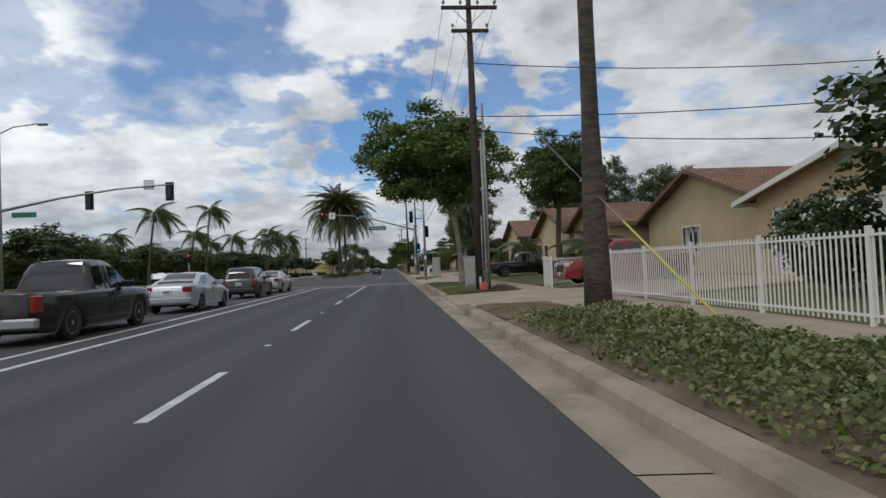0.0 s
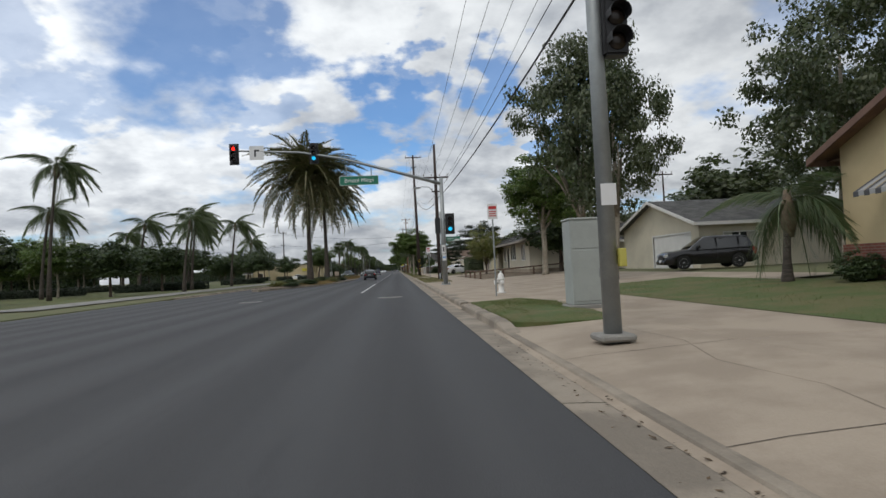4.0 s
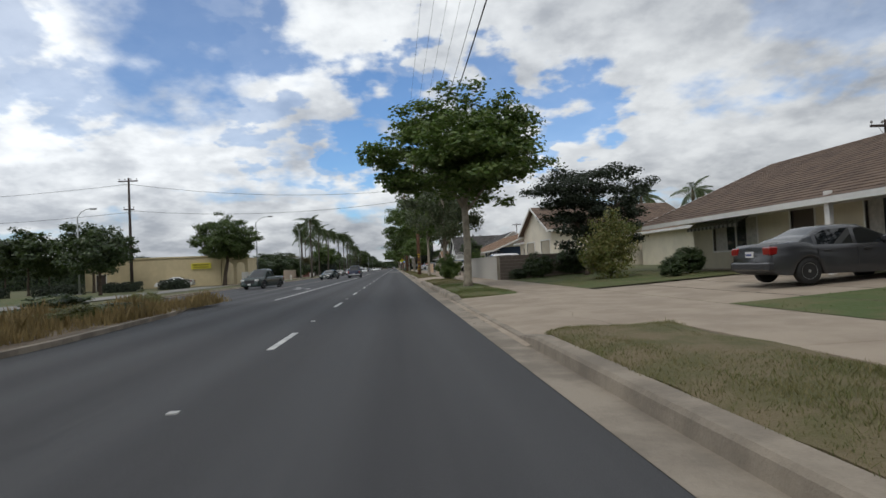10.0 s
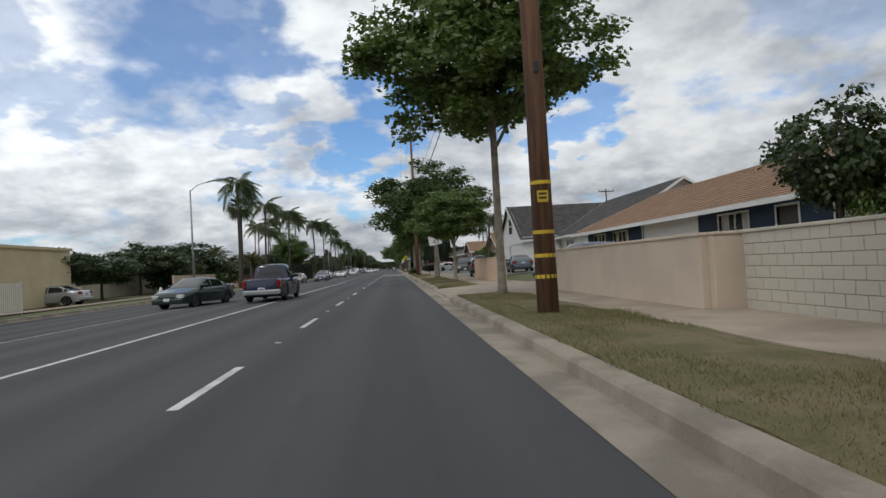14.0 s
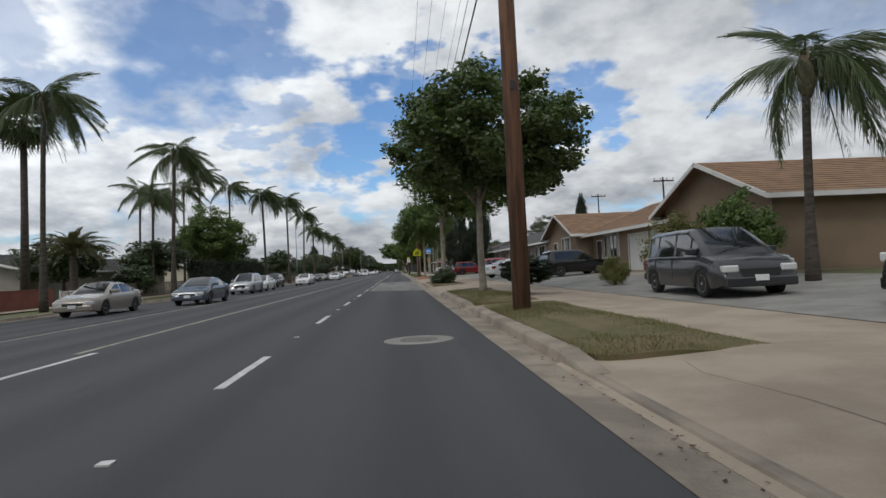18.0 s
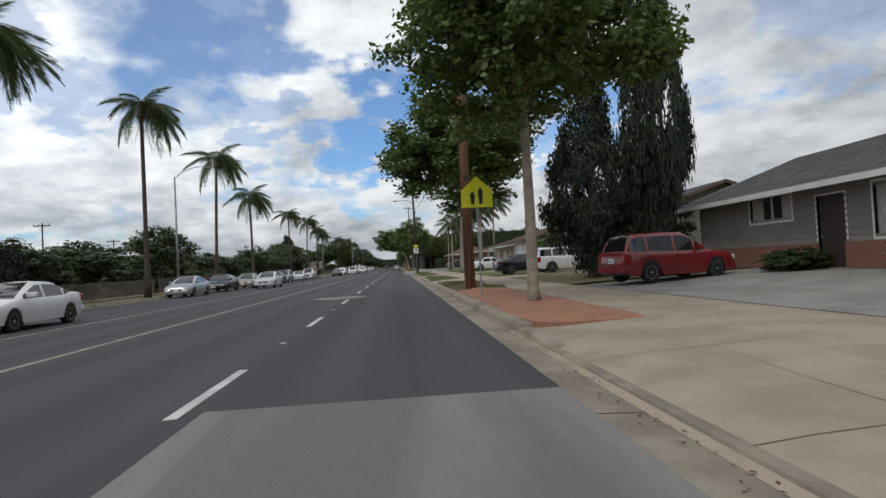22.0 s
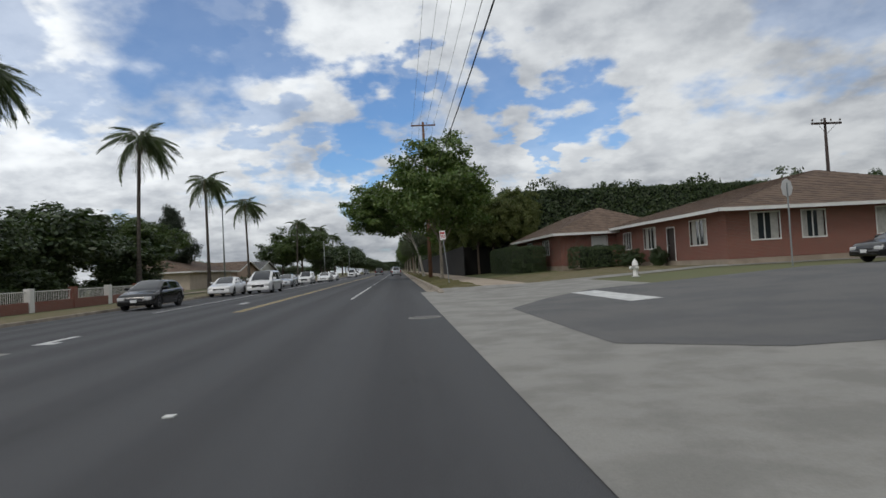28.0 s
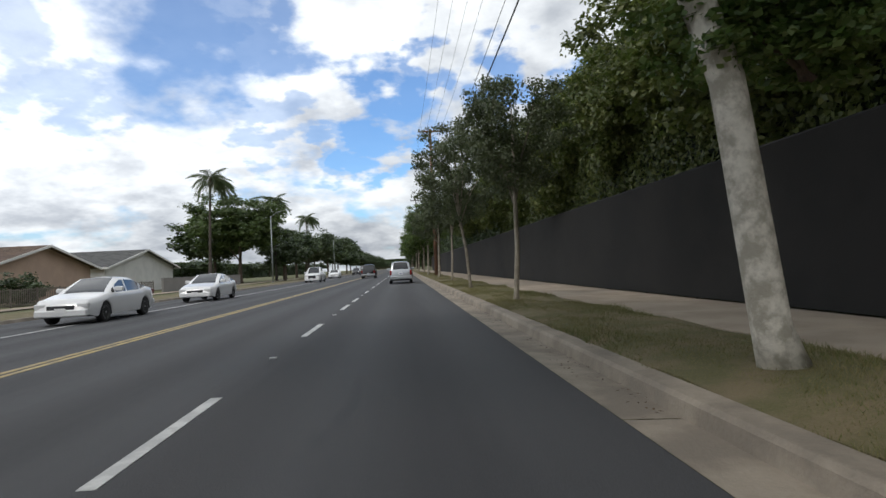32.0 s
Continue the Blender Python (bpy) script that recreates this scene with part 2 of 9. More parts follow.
pale_bark = mat("mottled_pale_bark", (0.66, 0.62, 0.54), 0.85, 0.25, 5, 30, 0.4, col2=(0.36, 0.33, 0.27))
dark_bark = mat("dark_bark", (0.12, 0.09, 0.065), 0.95, 0.35, 5, 40, 0.8, col2=(0.07, 0.05, 0.04))
palm_bark = mat("palm_bark", (0.095, 0.078, 0.065), 0.95, 0.3, 3, 20, 0.7, col2=(0.05, 0.042, 0.034), stretch=(1, 1, 4))
pole_wood = mat("pole_wood", (0.22, 0.115, 0.068), 0.9, 0.4, 2.5, 30, 0.6, col2=(0.12, 0.065, 0.042), stretch=(4, 4, 0.25))
pole_dark = mat("dark_pole_wood", (0.065, 0.045, 0.04), 0.9, 0.35, 2.5, 30, 0.6, col2=(0.04, 0.03, 0.026), stretch=(4, 4, 0.25))
leaf_a = leafy("sycamore_leaves", (0.054, 0.104, 0.020), (0.090, 0.155, 0.031), (0.18, 0.235, 0.075), 0.42, 0.38)
leaf_f = leafy("street_leaves", (0.040, 0.074, 0.018), (0.062, 0.102, 0.026), (0.12, 0.155, 0.055), 0.42, 0.36)
leaf_g = leafy("ficus_leaves", (0.062, 0.088, 0.020), (0.095, 0.120, 0.028), (0.19, 0.205, 0.065), 0.45, 0.4)
leaf_b = leafy("deep_leaves", (0.020, 0.040, 0.012), (0.032, 0.058, 0.016), (0.062, 0.088, 0.028), 0.45, 0.18)
leaf_c = leafy("olive_leaves", (0.042, 0.062, 0.026), (0.062, 0.080, 0.035), (0.12, 0.135, 0.072))
leaf_d = leafy("dark_needles", (0.010, 0.019, 0.010), (0.015, 0.026, 0.013), (0.025, 0.038, 0.018), 0.65, 0.08)
leaf_e = leafy("yellow_green_leaves", (0.10, 0.13, 0.025), (0.15, 0.16, 0.04), (0.22, 0.19, 0.06))
frond_green = leafy("palm_fronds", (0.05, 0.085, 0.03), (0.07, 0.11, 0.04), (0.13, 0.15, 0.07), 0.4, 0.15)
frond_dry = leafy("date_fronds", (0.085, 0.10, 0.04), (0.12, 0.115, 0.055), (0.22, 0.18, 0.10), 0.5, 0.12)
steel = mat("galvanised_steel", (0.34, 0.36, 0.36), 0.5, 0.12, 3, 30, 0.1, 0.6)
grey_paint = mat("grey_paint", (0.36, 0.38, 0.36), 0.6, 0.08, 2, 20, 0.1)
black_paint = mat("black_paint", (0.02, 0.02, 0.022), 0.5, 0.1, 3, 20, 0.1)
rubber = mat("rubber", (0.018, 0.018, 0.018), 0.85, 0.2, 4, 40, 0.3)
chrome = mat("alloy", (0.55, 0.56, 0.57), 0.28, 0.05, 3, 20, 0.0, 0.9)
plastic = mat("black_plastic", (0.025, 0.025, 0.027), 0.55, 0.1, 3, 20, 0.1)
car_glass = glass("tinted_glass", (0.012, 0.014, 0.016))
house_glass = glass("window_glass", (0.035, 0.04, 0.045), 0.05)
red_lens = glass("red_lens", (0.22, 0.008, 0.008), 0.12)
clear_lens = glass("clear_lens", (0.6, 0.6, 0.6), 0.08)
white_trim = mat("white_trim", (0.72, 0.71, 0.68), 0.6, 0.06, 2, 20, 0.1)
sign_white = mat("sign_white", (0.75, 0.75, 0.75), 0.5, 0.04, 2, 20, 0.0)
sign_green = mat("sign_green", (0.01, 0.17, 0.10), 0.5, 0.04, 2, 20, 0.0)
sign_yellow = mat("sign_yellow", (0.72, 0.72, 0.02), 0.5, 0.04, 2, 20, 0.0)
sign_blue = mat("sign_blue", (0.06, 0.33, 0.75), 0.5, 0.04, 2, 20, 0.0)
ink = mat("sign_black", (0.02, 0.02, 0.02), 0.6, 0.04, 2, 20, 0.0)
sign_red = mat("sign_red", (0.5, 0.03, 0.03), 0.5, 0.04, 2, 20, 0.0)
band_yellow = mat("band_yellow", (0.62, 0.42, 0.03), 0.6, 0.15, 3, 20, 0.1)
cable_mat = mat("cable", (0.02, 0.02, 0.022), 0.7, 0.1, 1, 5, 0.0)
green_light, red_light = glowing("green_light", (0.02, 0.46, 0.80), 1.2), glowing("red_light", (1.0, 0.03, 0.02), 1.5)

# ---------------------------------------------------------------- making meshes
SHIFT = [0.0]  # along the street: the southern blocks are laid out from an origin of their own


def link(name, verts, faces, material, parent=None, label="", smooth=False):
    """One mesh object from corners and faces."""
    me = bpy.data.meshes.new(name)
    me.from_pydata([tuple(v) for v in verts], [], faces)
    me.validate()
    me.materials.append(material)
    if smooth:
        me.shade_smooth()
    ob = new(name, me)
    if parent:
        ob.parent = parent
    else:
        ob.location.y = SHIFT[0]
    if label:
        ob["label"] = label
    return ob


def again(name, me, parent=None, m=None, label=""):
    """One more object on a mesh that exists."""
    ob = new(name, me)
    if parent:
        ob.parent = parent
    else:
        ob.location.y = SHIFT[0]
    if m is not None:
        ob.matrix_basis = m
    if label:
        ob["label"] = label
    return ob


def part(name, bm, material, parent=None, label="", smooth=False):
    me = bpy.data.meshes.new(name)
    bm.normal_update()
    bm.to_mesh(me)
    bm.free()
    me.materials.append(material)
    if smooth:
        me.shade_smooth()
    return again(name, me, parent, None, label)


def thing(name, label, category, m=None, group="", kind=""):
    ob = new(name)
    ob.empty_display_size = 0.2
    ob.matrix_world = Matrix.Translation((0, SHIFT[0], 0)) @ (m if m is not None else Matrix.Identity(4))
    return tagged(ob, label, category, group, kind)


def box_bm(x0, x1, y0, y1, z0, z1, bevel=0.0, seg=1, bm=None):
    bm = bm or bmesh.new()
    vs = [bm.verts.new(v) for v in ((x0, y0, z0), (x1, y0, z0), (x1, y1, z0), (x0, y1, z0), (x0, y0, z1), (x1, y0, z1), (x1, y1, z1), (x0, y1, z1))]
    fs = [bm.faces.new([vs[i] for i in f]) for f in ((0, 3, 2, 1), (4, 5, 6, 7), (0, 1, 5, 4), (1, 2, 6, 5), (2, 3, 7, 6), (3, 0, 4, 7))]
    if bevel:
        es = list({e for f in fs for e in f.edges})
        bmesh.ops.bevel(bm, geom=es, offset=bevel, segments=seg, affect="EDGES")
    return bm


def tube_data(points, radii, sides=8, base=0):
    """Corners and faces of a tapered tube through the points."""
    pts = [Vector(p) for p in points]
    verts, faces = [], []
    side = None
    for i, p in enumerate(pts):
        d = (pts[min(i + 1, len(pts) - 1)] - pts[max(i - 1, 0)]).normalized()
        if side is None:
            side = d.orthogonal().normalized()
        side = (side - d * side.dot(d)).normalized()
        up_ = d.cross(side)
        for k in range(sides):
            a = 2 * math.pi * k / sides
            verts.append(p + (side * math.cos(a) + up_ * math.sin(a)) * radii[i])
    for i in range(len(pts) - 1):
        for k in range(sides):
            k2 = (k + 1) % sides
            faces.append((base + i * sides + k, base + i * sides + k2, base + (i + 1) * sides + k2, base + (i + 1) * sides + k))
    faces.append(tuple(base + k for k in reversed(range(sides))))
    faces.append(tuple(base + (len(pts) - 1) * sides + k for k in range(sides)))
    return verts, faces


def tube(name, points, radii, material, parent=None, sides=8, label="", smooth=True):
    if not isinstance(radii, (list, tuple)):
        radii = [radii] * len(points)
    v, f = tube_data(points, radii, sides)
    return link(name, v, f, material, parent, label, smooth)


def lathe_data(profile, sides=24, axis="z"):
    verts, faces = [], []
    for r, h in profile:
        for k in range(sides):
            a = 2 * math.pi * k / sides
            verts.append((r * math.cos(a), r * math.sin(a), h) if axis == "z" else (h, r * math.cos(a), r * math.sin(a)))
    n = len(profile)
    for i in range(n - 1):
        for k in range(sides):
            k2 = (k + 1) % sides
            faces.append((i * sides + k, i * sides + k2, (i + 1) * sides + k2, (i + 1) * sides + k))
    faces.append(tuple(reversed(range(sides))))
    faces.append(tuple((n - 1) * sides + k for k in range(sides)))
    return verts, faces


def slab(name, x0, x1, y0, y1, z0, z1, material, parent=None, label="", bevel=0.0):
    return part(name, box_bm(x0, x1, y0, y1, z0, z1, bevel), material, parent, label)


def lettering(text, size, material, parent, m, name="lettering"):
    """Flat raised letters, centred on m."""
    cu = bpy.data.curves.new(name, "FONT")
    cu.body, cu.size, cu.align_x, cu.align_y, cu.extrude = text, size, "CENTER", "CENTER", 0.002
    tmp = bpy.data.objects.new(name, cu)
    scene.collection.objects.link(tmp)
    me = bpy.data.meshes.new_from_object(tmp.evaluated_get(bpy.context.evaluated_depsgraph_get()))
    bpy.data.objects.remove(tmp)
    me.materials.clear()
    me.materials.append(material)
    return again(name, me, parent, m)

# ---------------------------------------------------------------- ground and road
Y0, Y1 = -150.0, 1500.0
LEFT_KERB, LIP, FACE = -16.6, 1.45, 1.93


def yard(x):
    """Height of the ground across the street."""
    if x < -17:
        return -0.06
    return 0.15 if x < 7 else min(0.15 + 0.045 * (x - 7), 0.55)


def strip(name, xs, zs, y0, y1, material, parent=None, label="", step=None):
    """A sheet with a profile across the street, drawn out along it."""
    n = max(1, int((y1 - y0) / step)) if step else 1
    verts = [(x, y0 + (y1 - y0) * j / n, z) for j in range(n + 1) for x, z in zip(xs, zs)]
    k = len(xs)
    faces = [(j * k + i, j * k + i + 1, (j + 1) * k + i + 1, (j + 1) * k + i) for j in range(n) for i in range(k - 1)]
    return link(name, verts, faces, material, parent, label)


ground = strip("ground", [-900, -60, -17.0, -16.9, 6.8, 6.84, 7, 16, 60, 900], [-0.1, -0.1, -0.1, -0.5, -0.5, 0.1, 0.1, 0.5, 0.5, 0.5], Y0, Y1, field)
tagged(ground, "dry grassy ground on both sides of the street", "ground", kind="structure")
road = strip("road", [LEFT_KERB, -6.0, LIP], [-0.15, 0.0, 0.0], Y0, Y1, asphalt)
tagged(road, "dark resurfaced asphalt street with worn lane marks", "road", kind="structure")
cross = strip("road", [-120, LEFT_KERB], [-0.12, -0.15], 93, 124, old_asphalt)
tagged(cross, "older grey asphalt of the side street", "road", kind="structure")

# gutter in cast lengths, with open joints
gutter = thing("gutter", "stained concrete gutter with open joints along the kerb", "gutter", kind="structure")
gm = None
for k in range(110):
    y = -40 + 6.0 * k
    if gm is None:
        me = strip("gutter_slab", [LIP, 1.8, FACE + 0.02], [0.004, -0.012, -0.02], 0.012, 5.988, kerb_mat, gutter)
        me.location.y, gm = y, me.data
    else:
        again("gutter_slab", gm, gutter, Matrix.Translation((0, y, 0)))

# planted strips between kerb and pavement: from, to, grass
BEDS = [(-40, 46.2, "ivy"), (46.4, 50.4, "dirt"), (58.3, 73.8, "green"), (91.6, 98.6, "green"), (126, 148.4, "dry"), (158.6, 164.2, "dry"), (168.8, 182.5, "dry"),
        (193.4, 206.1, "green"), (207.6, 218.1, "dry"), (231.0, 254.0, "dry"), (263.2, 287, "dry"), (295.5, 305, "dry"), (306.3, 316.3, "dry"), (326.5, 336.2, "dirt"),
        (355.3, 369, "red"), (369, 379.6, "dry"), (386.5, 397.5, "green"), (407, 433.5, "green"), (466.2, 540, "dry"), (540.2, 599, "dry"), (599.2, 900, "dry")]
kerb = thing("kerb", "worn concrete kerb, lowered at the driveways", "kerb", kind="structure")


def kerb_run(y0, y1, wing=1):
    prof = [(FACE, -0.03), (FACE + 0.02, 0.11), (FACE + 0.05, 0.148), (FACE + 0.07, 0.152), (FACE + 0.27, 0.156), (FACE + 0.272, 0.02)]
    ys = [y0 - 0.5 * wing, y0 + 0.7, y1 - 0.7, y1 + 0.5 * wing]
    verts, faces = [], []
    for j, y in enumerate(ys):
        low = 0.30 if wing and j in (0, 3) else 1.0
        verts += [(x, y, z if z < 0.05 else -0.01 + (z + 0.01) * low) for x, z in prof]
    n = len(prof)
    for j in range(3):
        faces += [(j * n + i, (j + 1) * n + i, (j + 1) * n + i + 1, j * n + i + 1) for i in range(n - 1)]
    faces += [tuple(range(n)), tuple(range(3 * n, 4 * n))]
    link("kerb_length", verts, faces, kerb_mat, kerb)


runs = []
for a, b, _ in BEDS:
    if runs and a - runs[-1][1] < 0.7:
        runs[-1][1] = b
    else:
        runs.append([a, b])
runs.append([98.8, 125.8])
for a, b in runs:
    y = a
    while b - y > 24:
        kerb_run(y, y + 17.99, 0)
        y += 18
    kerb_run(y, b, 0 if b - a > 24 else 1)
    for end, s_ in ((a, -1), (b, 1)) if b - a > 24 else ():
        kerb_run(*sorted((end - s_ * 0.004, end + s_ * 1.5)))
PAVE0, PAVE1 = 4.35, 6.85
pave = thing("pavement", "pale concrete pavement in cast squares", "pavement", kind="structure")
slab_me = None
for k in range(250):
    y = -40 + 3.05 * k
    if 436.5 < y + 1.5 < 466:
        continue
    if slab_me is None:
        ob = part("pavement_slab", box_bm(PAVE0, PAVE1, 0.008, 3.042, 0.05, 0.162, 0.008), concrete, pave)
        ob.location.y, slab_me = y, ob.data
    else:
        again("pavement_slab", slab_me, pave, Matrix.Translation((0, y, 0)))

joint_mat = mat("joint", (0.12, 0.098, 0.075), 1.0, 0.3, 4, 30, 0.2, world_space=True)


def crack(x0, x1, y0, y1, seed, parent):
    """A thin wandering crack across an apron."""
    r = random.Random(seed)
    n = 12
    xa, xb = r.uniform(x0, x1), r.uniform(x0, x1)
    vs, x = [], 0.0
    for i in range(n + 1):
        s = i / n
        x = min(max(xa + (xb - xa) * s + r.uniform(-0.14, 0.14), x0), x1)
        z = (0.025 + (x - FACE - 0.1) * 0.129 if x < 2.5 else 0.07 + (x - 2.5) * 0.0487) + 0.004
        w_ = r.uniform(0.0015, 0.004)
        y = y0 + (y1 - y0) * s
        vs += [(x - w_, y, z), (x + w_, y, z + 0.001)]
    link("crack", vs, [(2 * i, 2 * i + 1, 2 * i + 3, 2 * i + 2) for i in range(n)], joint_mat, parent)


# leaves and grit swept along the kerb
r_ = np.random.default_rng(77)
n = 9000
gy_ = r_.uniform(-10, 540, n)
gx_ = FACE - 0.02 - np.abs(r_.normal(0, 0.16, n))
keep = (np.sin(gy_ * 0.31) + np.sin(gy_ * 0.083 + 2) > -0.2) & (gx_ > 1.5) & ~((gy_ > 432) & (gy_ < 466))
gx_, gy_ = gx_[keep], gy_[keep]
ang, sz_ = r_.uniform(0, 6.28, len(gx_)), r_.uniform(0.008, 0.032, len(gx_))
ca_, sa_ = np.cos(ang) * sz_, np.sin(ang) * sz_
zz_ = r_.uniform(-0.008, 0.008, len(gx_))
quad = np.stack([np.stack([gx_ + u * ca_ - v_ * sa_ * .6, gy_ + u * sa_ + v_ * ca_ * .6, zz_ + 0.004 * (u + 1)], 1) for u, v_ in ((-1, 0), (0, -1), (1, 0), (0, 1))], 1)
litter_rows = quad.reshape(-1, 3)

# driveway aprons between the planted strips
edges = [(a, b) for a, b, _ in BEDS]
k_drive = 0
for (a, b), (c, d) in zip(edges, edges[1:]):
    if c - b < 0.7 or 433 < b < 437:
        continue
    ap = strip("driveway", [FACE - 0.08, FACE + 0.1, 2.5, PAVE0 - 0.005], [-0.012, 0.025, 0.07, 0.16], b - 0.55, c + 0.55, concrete, step=0.9)
    tagged(ap, "cracked tan concrete driveway apron", "driveway", kind="structure")
    for q in range(1, max(2, int((c - b) / 3.0))):
        y = b + (c - b) * q / max(2, int((c - b) / 3.0))
        strip("joint", [FACE + 0.1, 2.5, PAVE0 - 0.02], [0.029, 0.074, 0.164], y, y + 0.012, joint_mat, ap)
    strip("lip", [FACE + 0.01, FACE + 0.03, FACE + 0.1, FACE + 0.16], [-0.01, 0.032, 0.040, 0.030], b + 0.45, c - 0.45, kerb_mat, ap)
    crack(2.3, 4.2, b + 0.4, c - 0.4, k_drive, ap)

    k_drive += 1
    if c - b > 4 and not 336 < b < 345 and not 70 < b < 112:
        long = strip("driveway", [PAVE1 + 0.005, 9, 13.5], [0.165, 0.255, 0.46], b + 0.3, c - 0.3, concrete, step=2.0)
        tagged(long, "tan concrete driveway with joints and stains", "driveway", kind="structure")
        for q in range(1, 4):
            x = PAVE1 + q * 1.7
            z = 0.165 + (x - PAVE1) * 0.0435
            slab("joint", x, x + 0.012, b + 0.35, c - 0.35, z - 0.02, z + 0.005, joint_mat, long)
        for y in ((b + c) / 2,):
            strip("joint", [PAVE1 + 0.01, 9, 13.4], [0.17, 0.26, 0.462], y, y + 0.012, joint_mat, long)
plaza = strip("pavement", [2.19, PAVE0 - 0.005], [0.150, 0.158], 98.6, 126, concrete, step=3)
tagged(plaza, "broad tan concrete corner pavement", "pavement", kind="structure")
plaza2 = strip("pavement", [PAVE1 + 0.005, 10, 14], [0.165, 0.30, 0.49], 98.0, 127.5, concrete, step=3)
tagged(plaza2, "broad tan concrete walk beside the corner", "pavement", kind="structure")
yard_drive = strip("driveway", [PAVE1 + 0.01, 9, 13.5], [0.17, 0.262, 0.46], 230.8, 245.5, concrete, step=3)
tagged(yard_drive, "cracked tan concrete yard behind a garden wall", "driveway", kind="structure")
for ys in ((277.6, 367),):
    forecourt = strip("driveway", [PAVE1 + 0.01, 9, 14], [0.17, 0.262, 0.48], *ys, pale_concrete, step=3)
    tagged(forecourt, "wide pale concrete forecourt in front of the garages", "driveway", kind="structure")

# the bus pad, pale concrete let into the asphalt
pad = strip("road_patch", [-1.9, 1.45], [0.005, 0.009], 323.5, 351, pad_concrete)
pad.data.vertices[1].co.y -= 0.9
pad.data.vertices[0].co.y += 2.6
tagged(pad, "pale worn concrete bus pad in the roadway", "road", kind="structure")
# side street with its cast concrete cross gutter
apron = strip("side_street", [1.12, 1.44, 2.1, 3.1], [0.006, 0.013, 0.008, 0.010], 433.5, 466.1, pale_concrete, step=4)
tagged(apron, "pale concrete cross gutter at the side street", "road", kind="structure")
cor = strip("pavement", [3.1, 4.9, 7.0], [0.008, 0.024, 0.119], 433.5, 466.1, pale_concrete, step=4)
tagged(cor, "pale concrete corner pavement with a kerb ramp", "pavement", kind="structure")
for x1_, ya, yb in ((30, 433.5, 446), (9.5, 456, 466.1)):
    cor = strip("pavement", [7.0, min(16, x1_), x1_ + .1], [0.119, 0.119 + 0.0444 * (min(16, x1_) - 7), 0.119 + 0.0444 * (min(16, x1_) - 7)], ya, yb, pale_concrete)
    tagged(cor, "pale concrete corner pavement with a kerb ramp", "pavement", kind="structure")
edging = strip("pavement", [2.22, 4.35, 6.85, 16, 30], [0.014, 0.022, 0.117, 0.523, 0.523], 465.0, 466.32, pale_concrete)
for i, z_ in ((5, 0.150), (6, 0.166), (7, 0.168), (8, 0.575), (9, 0.575)):
    edging.data.vertices[i].co.z = z_
tagged(edging, "sloping concrete edge between the side street and the lawn", "pavement", kind="structure")
side = strip("side_street", [3.1, 4.9, 7, 16, 30, 120], [0.014, 0.03, 0.125, 0.525, 0.526, 0.526], 444.5, 458, old_asphalt)
for i, dy in ((0, 0.2), (1, -1.1), (2, -1.6), (3, -2.0), (4, -2.0), (5, -2.0), (6, -5.8), (7, -2.6), (8, -0.6)):
    side.data.vertices[i].co.y += dy
tagged(side, "grey patched asphalt of the side street", "road", kind="structure")

# left edge of the street
lk = thing("kerb", "far concrete kerb and gutter", "kerb", kind="structure")
for a, b in ((-150, 92), (125, 250), (250, 442), (456, 1200)):
    x = LEFT_KERB if a < 450 else -14.6
    strip("kerb_length", [x + 0.62, x + 0.14, x + 0.1, x, x - 0.03], [-0.118, -0.125, 0.0, 0.012, -0.03], a, b, kerb_mat, lk)
lp = strip("pavement", [-22.3, -20.5], [-0.03, -0.03], 250, 1200, concrete)
tagged(lp, "pale pavement along the far side", "pavement", kind="structure")
nar = strip("verge", [-18.0, -14.72], [-0.02, -0.005], 456, 1200, dry_mat)
tagged(nar, "dry grass verge along the far kerb", "verge", kind="structure")

# ---------------------------------------------------------------- marks on the road
marks = thing("road_marking", "worn white lane dashes on the asphalt", "road marking", kind="structure")
DASHES = [10.2, 17.6, 25.0, 32.5, 40.0, 47.5, 56.6, 146.0, 155.3, 164.6, 174.0, 183.2, 193.5, 202.5, 211.5, 220.5, 229.5, 239.5, 247.3, 255.3, 263.8,
          272.4, 280.3, 288.1, 295.7, 303.8, 311.2, 318.8, 326.7, 334.6, 342.7, 350.8, 358.7, 366.7, 374.7, 382.7, 390.8, 398.7, 406.8, 414.6, 422.4, 430.2, 437.0,
          487.4, 495.4, 505.3, 513.0, 520.0, 524.2, 531.8, 539.4, 547.0]
for y in DASHES + [554.6 + 7.6 * k for k in range(40)]:
    slab("dash", -2.19, -2.07, y, y + 2.45, 0.0, 0.006, white_paint, marks)
    slab("marker", -2.18, -2.08, y + 5.0, y + 5.1, 0.0, 0.014, white_paint, marks)
for y0, y1 in ((62.4, 79.2), (115.5, 137), (463, 482)):
    slab("line", -2.19, -2.07, y0, y1, 0.0, 0.006, white_paint, marks)


def line(x, y0, y1, material, wide=0.11):
    z = 0.0 if x > -6 else -0.015 * (-6 - x) / 1.06
    slab("line", x - wide / 2, x + wide / 2, y0, y1, z - 0.002, z + 0.006, material, marks)


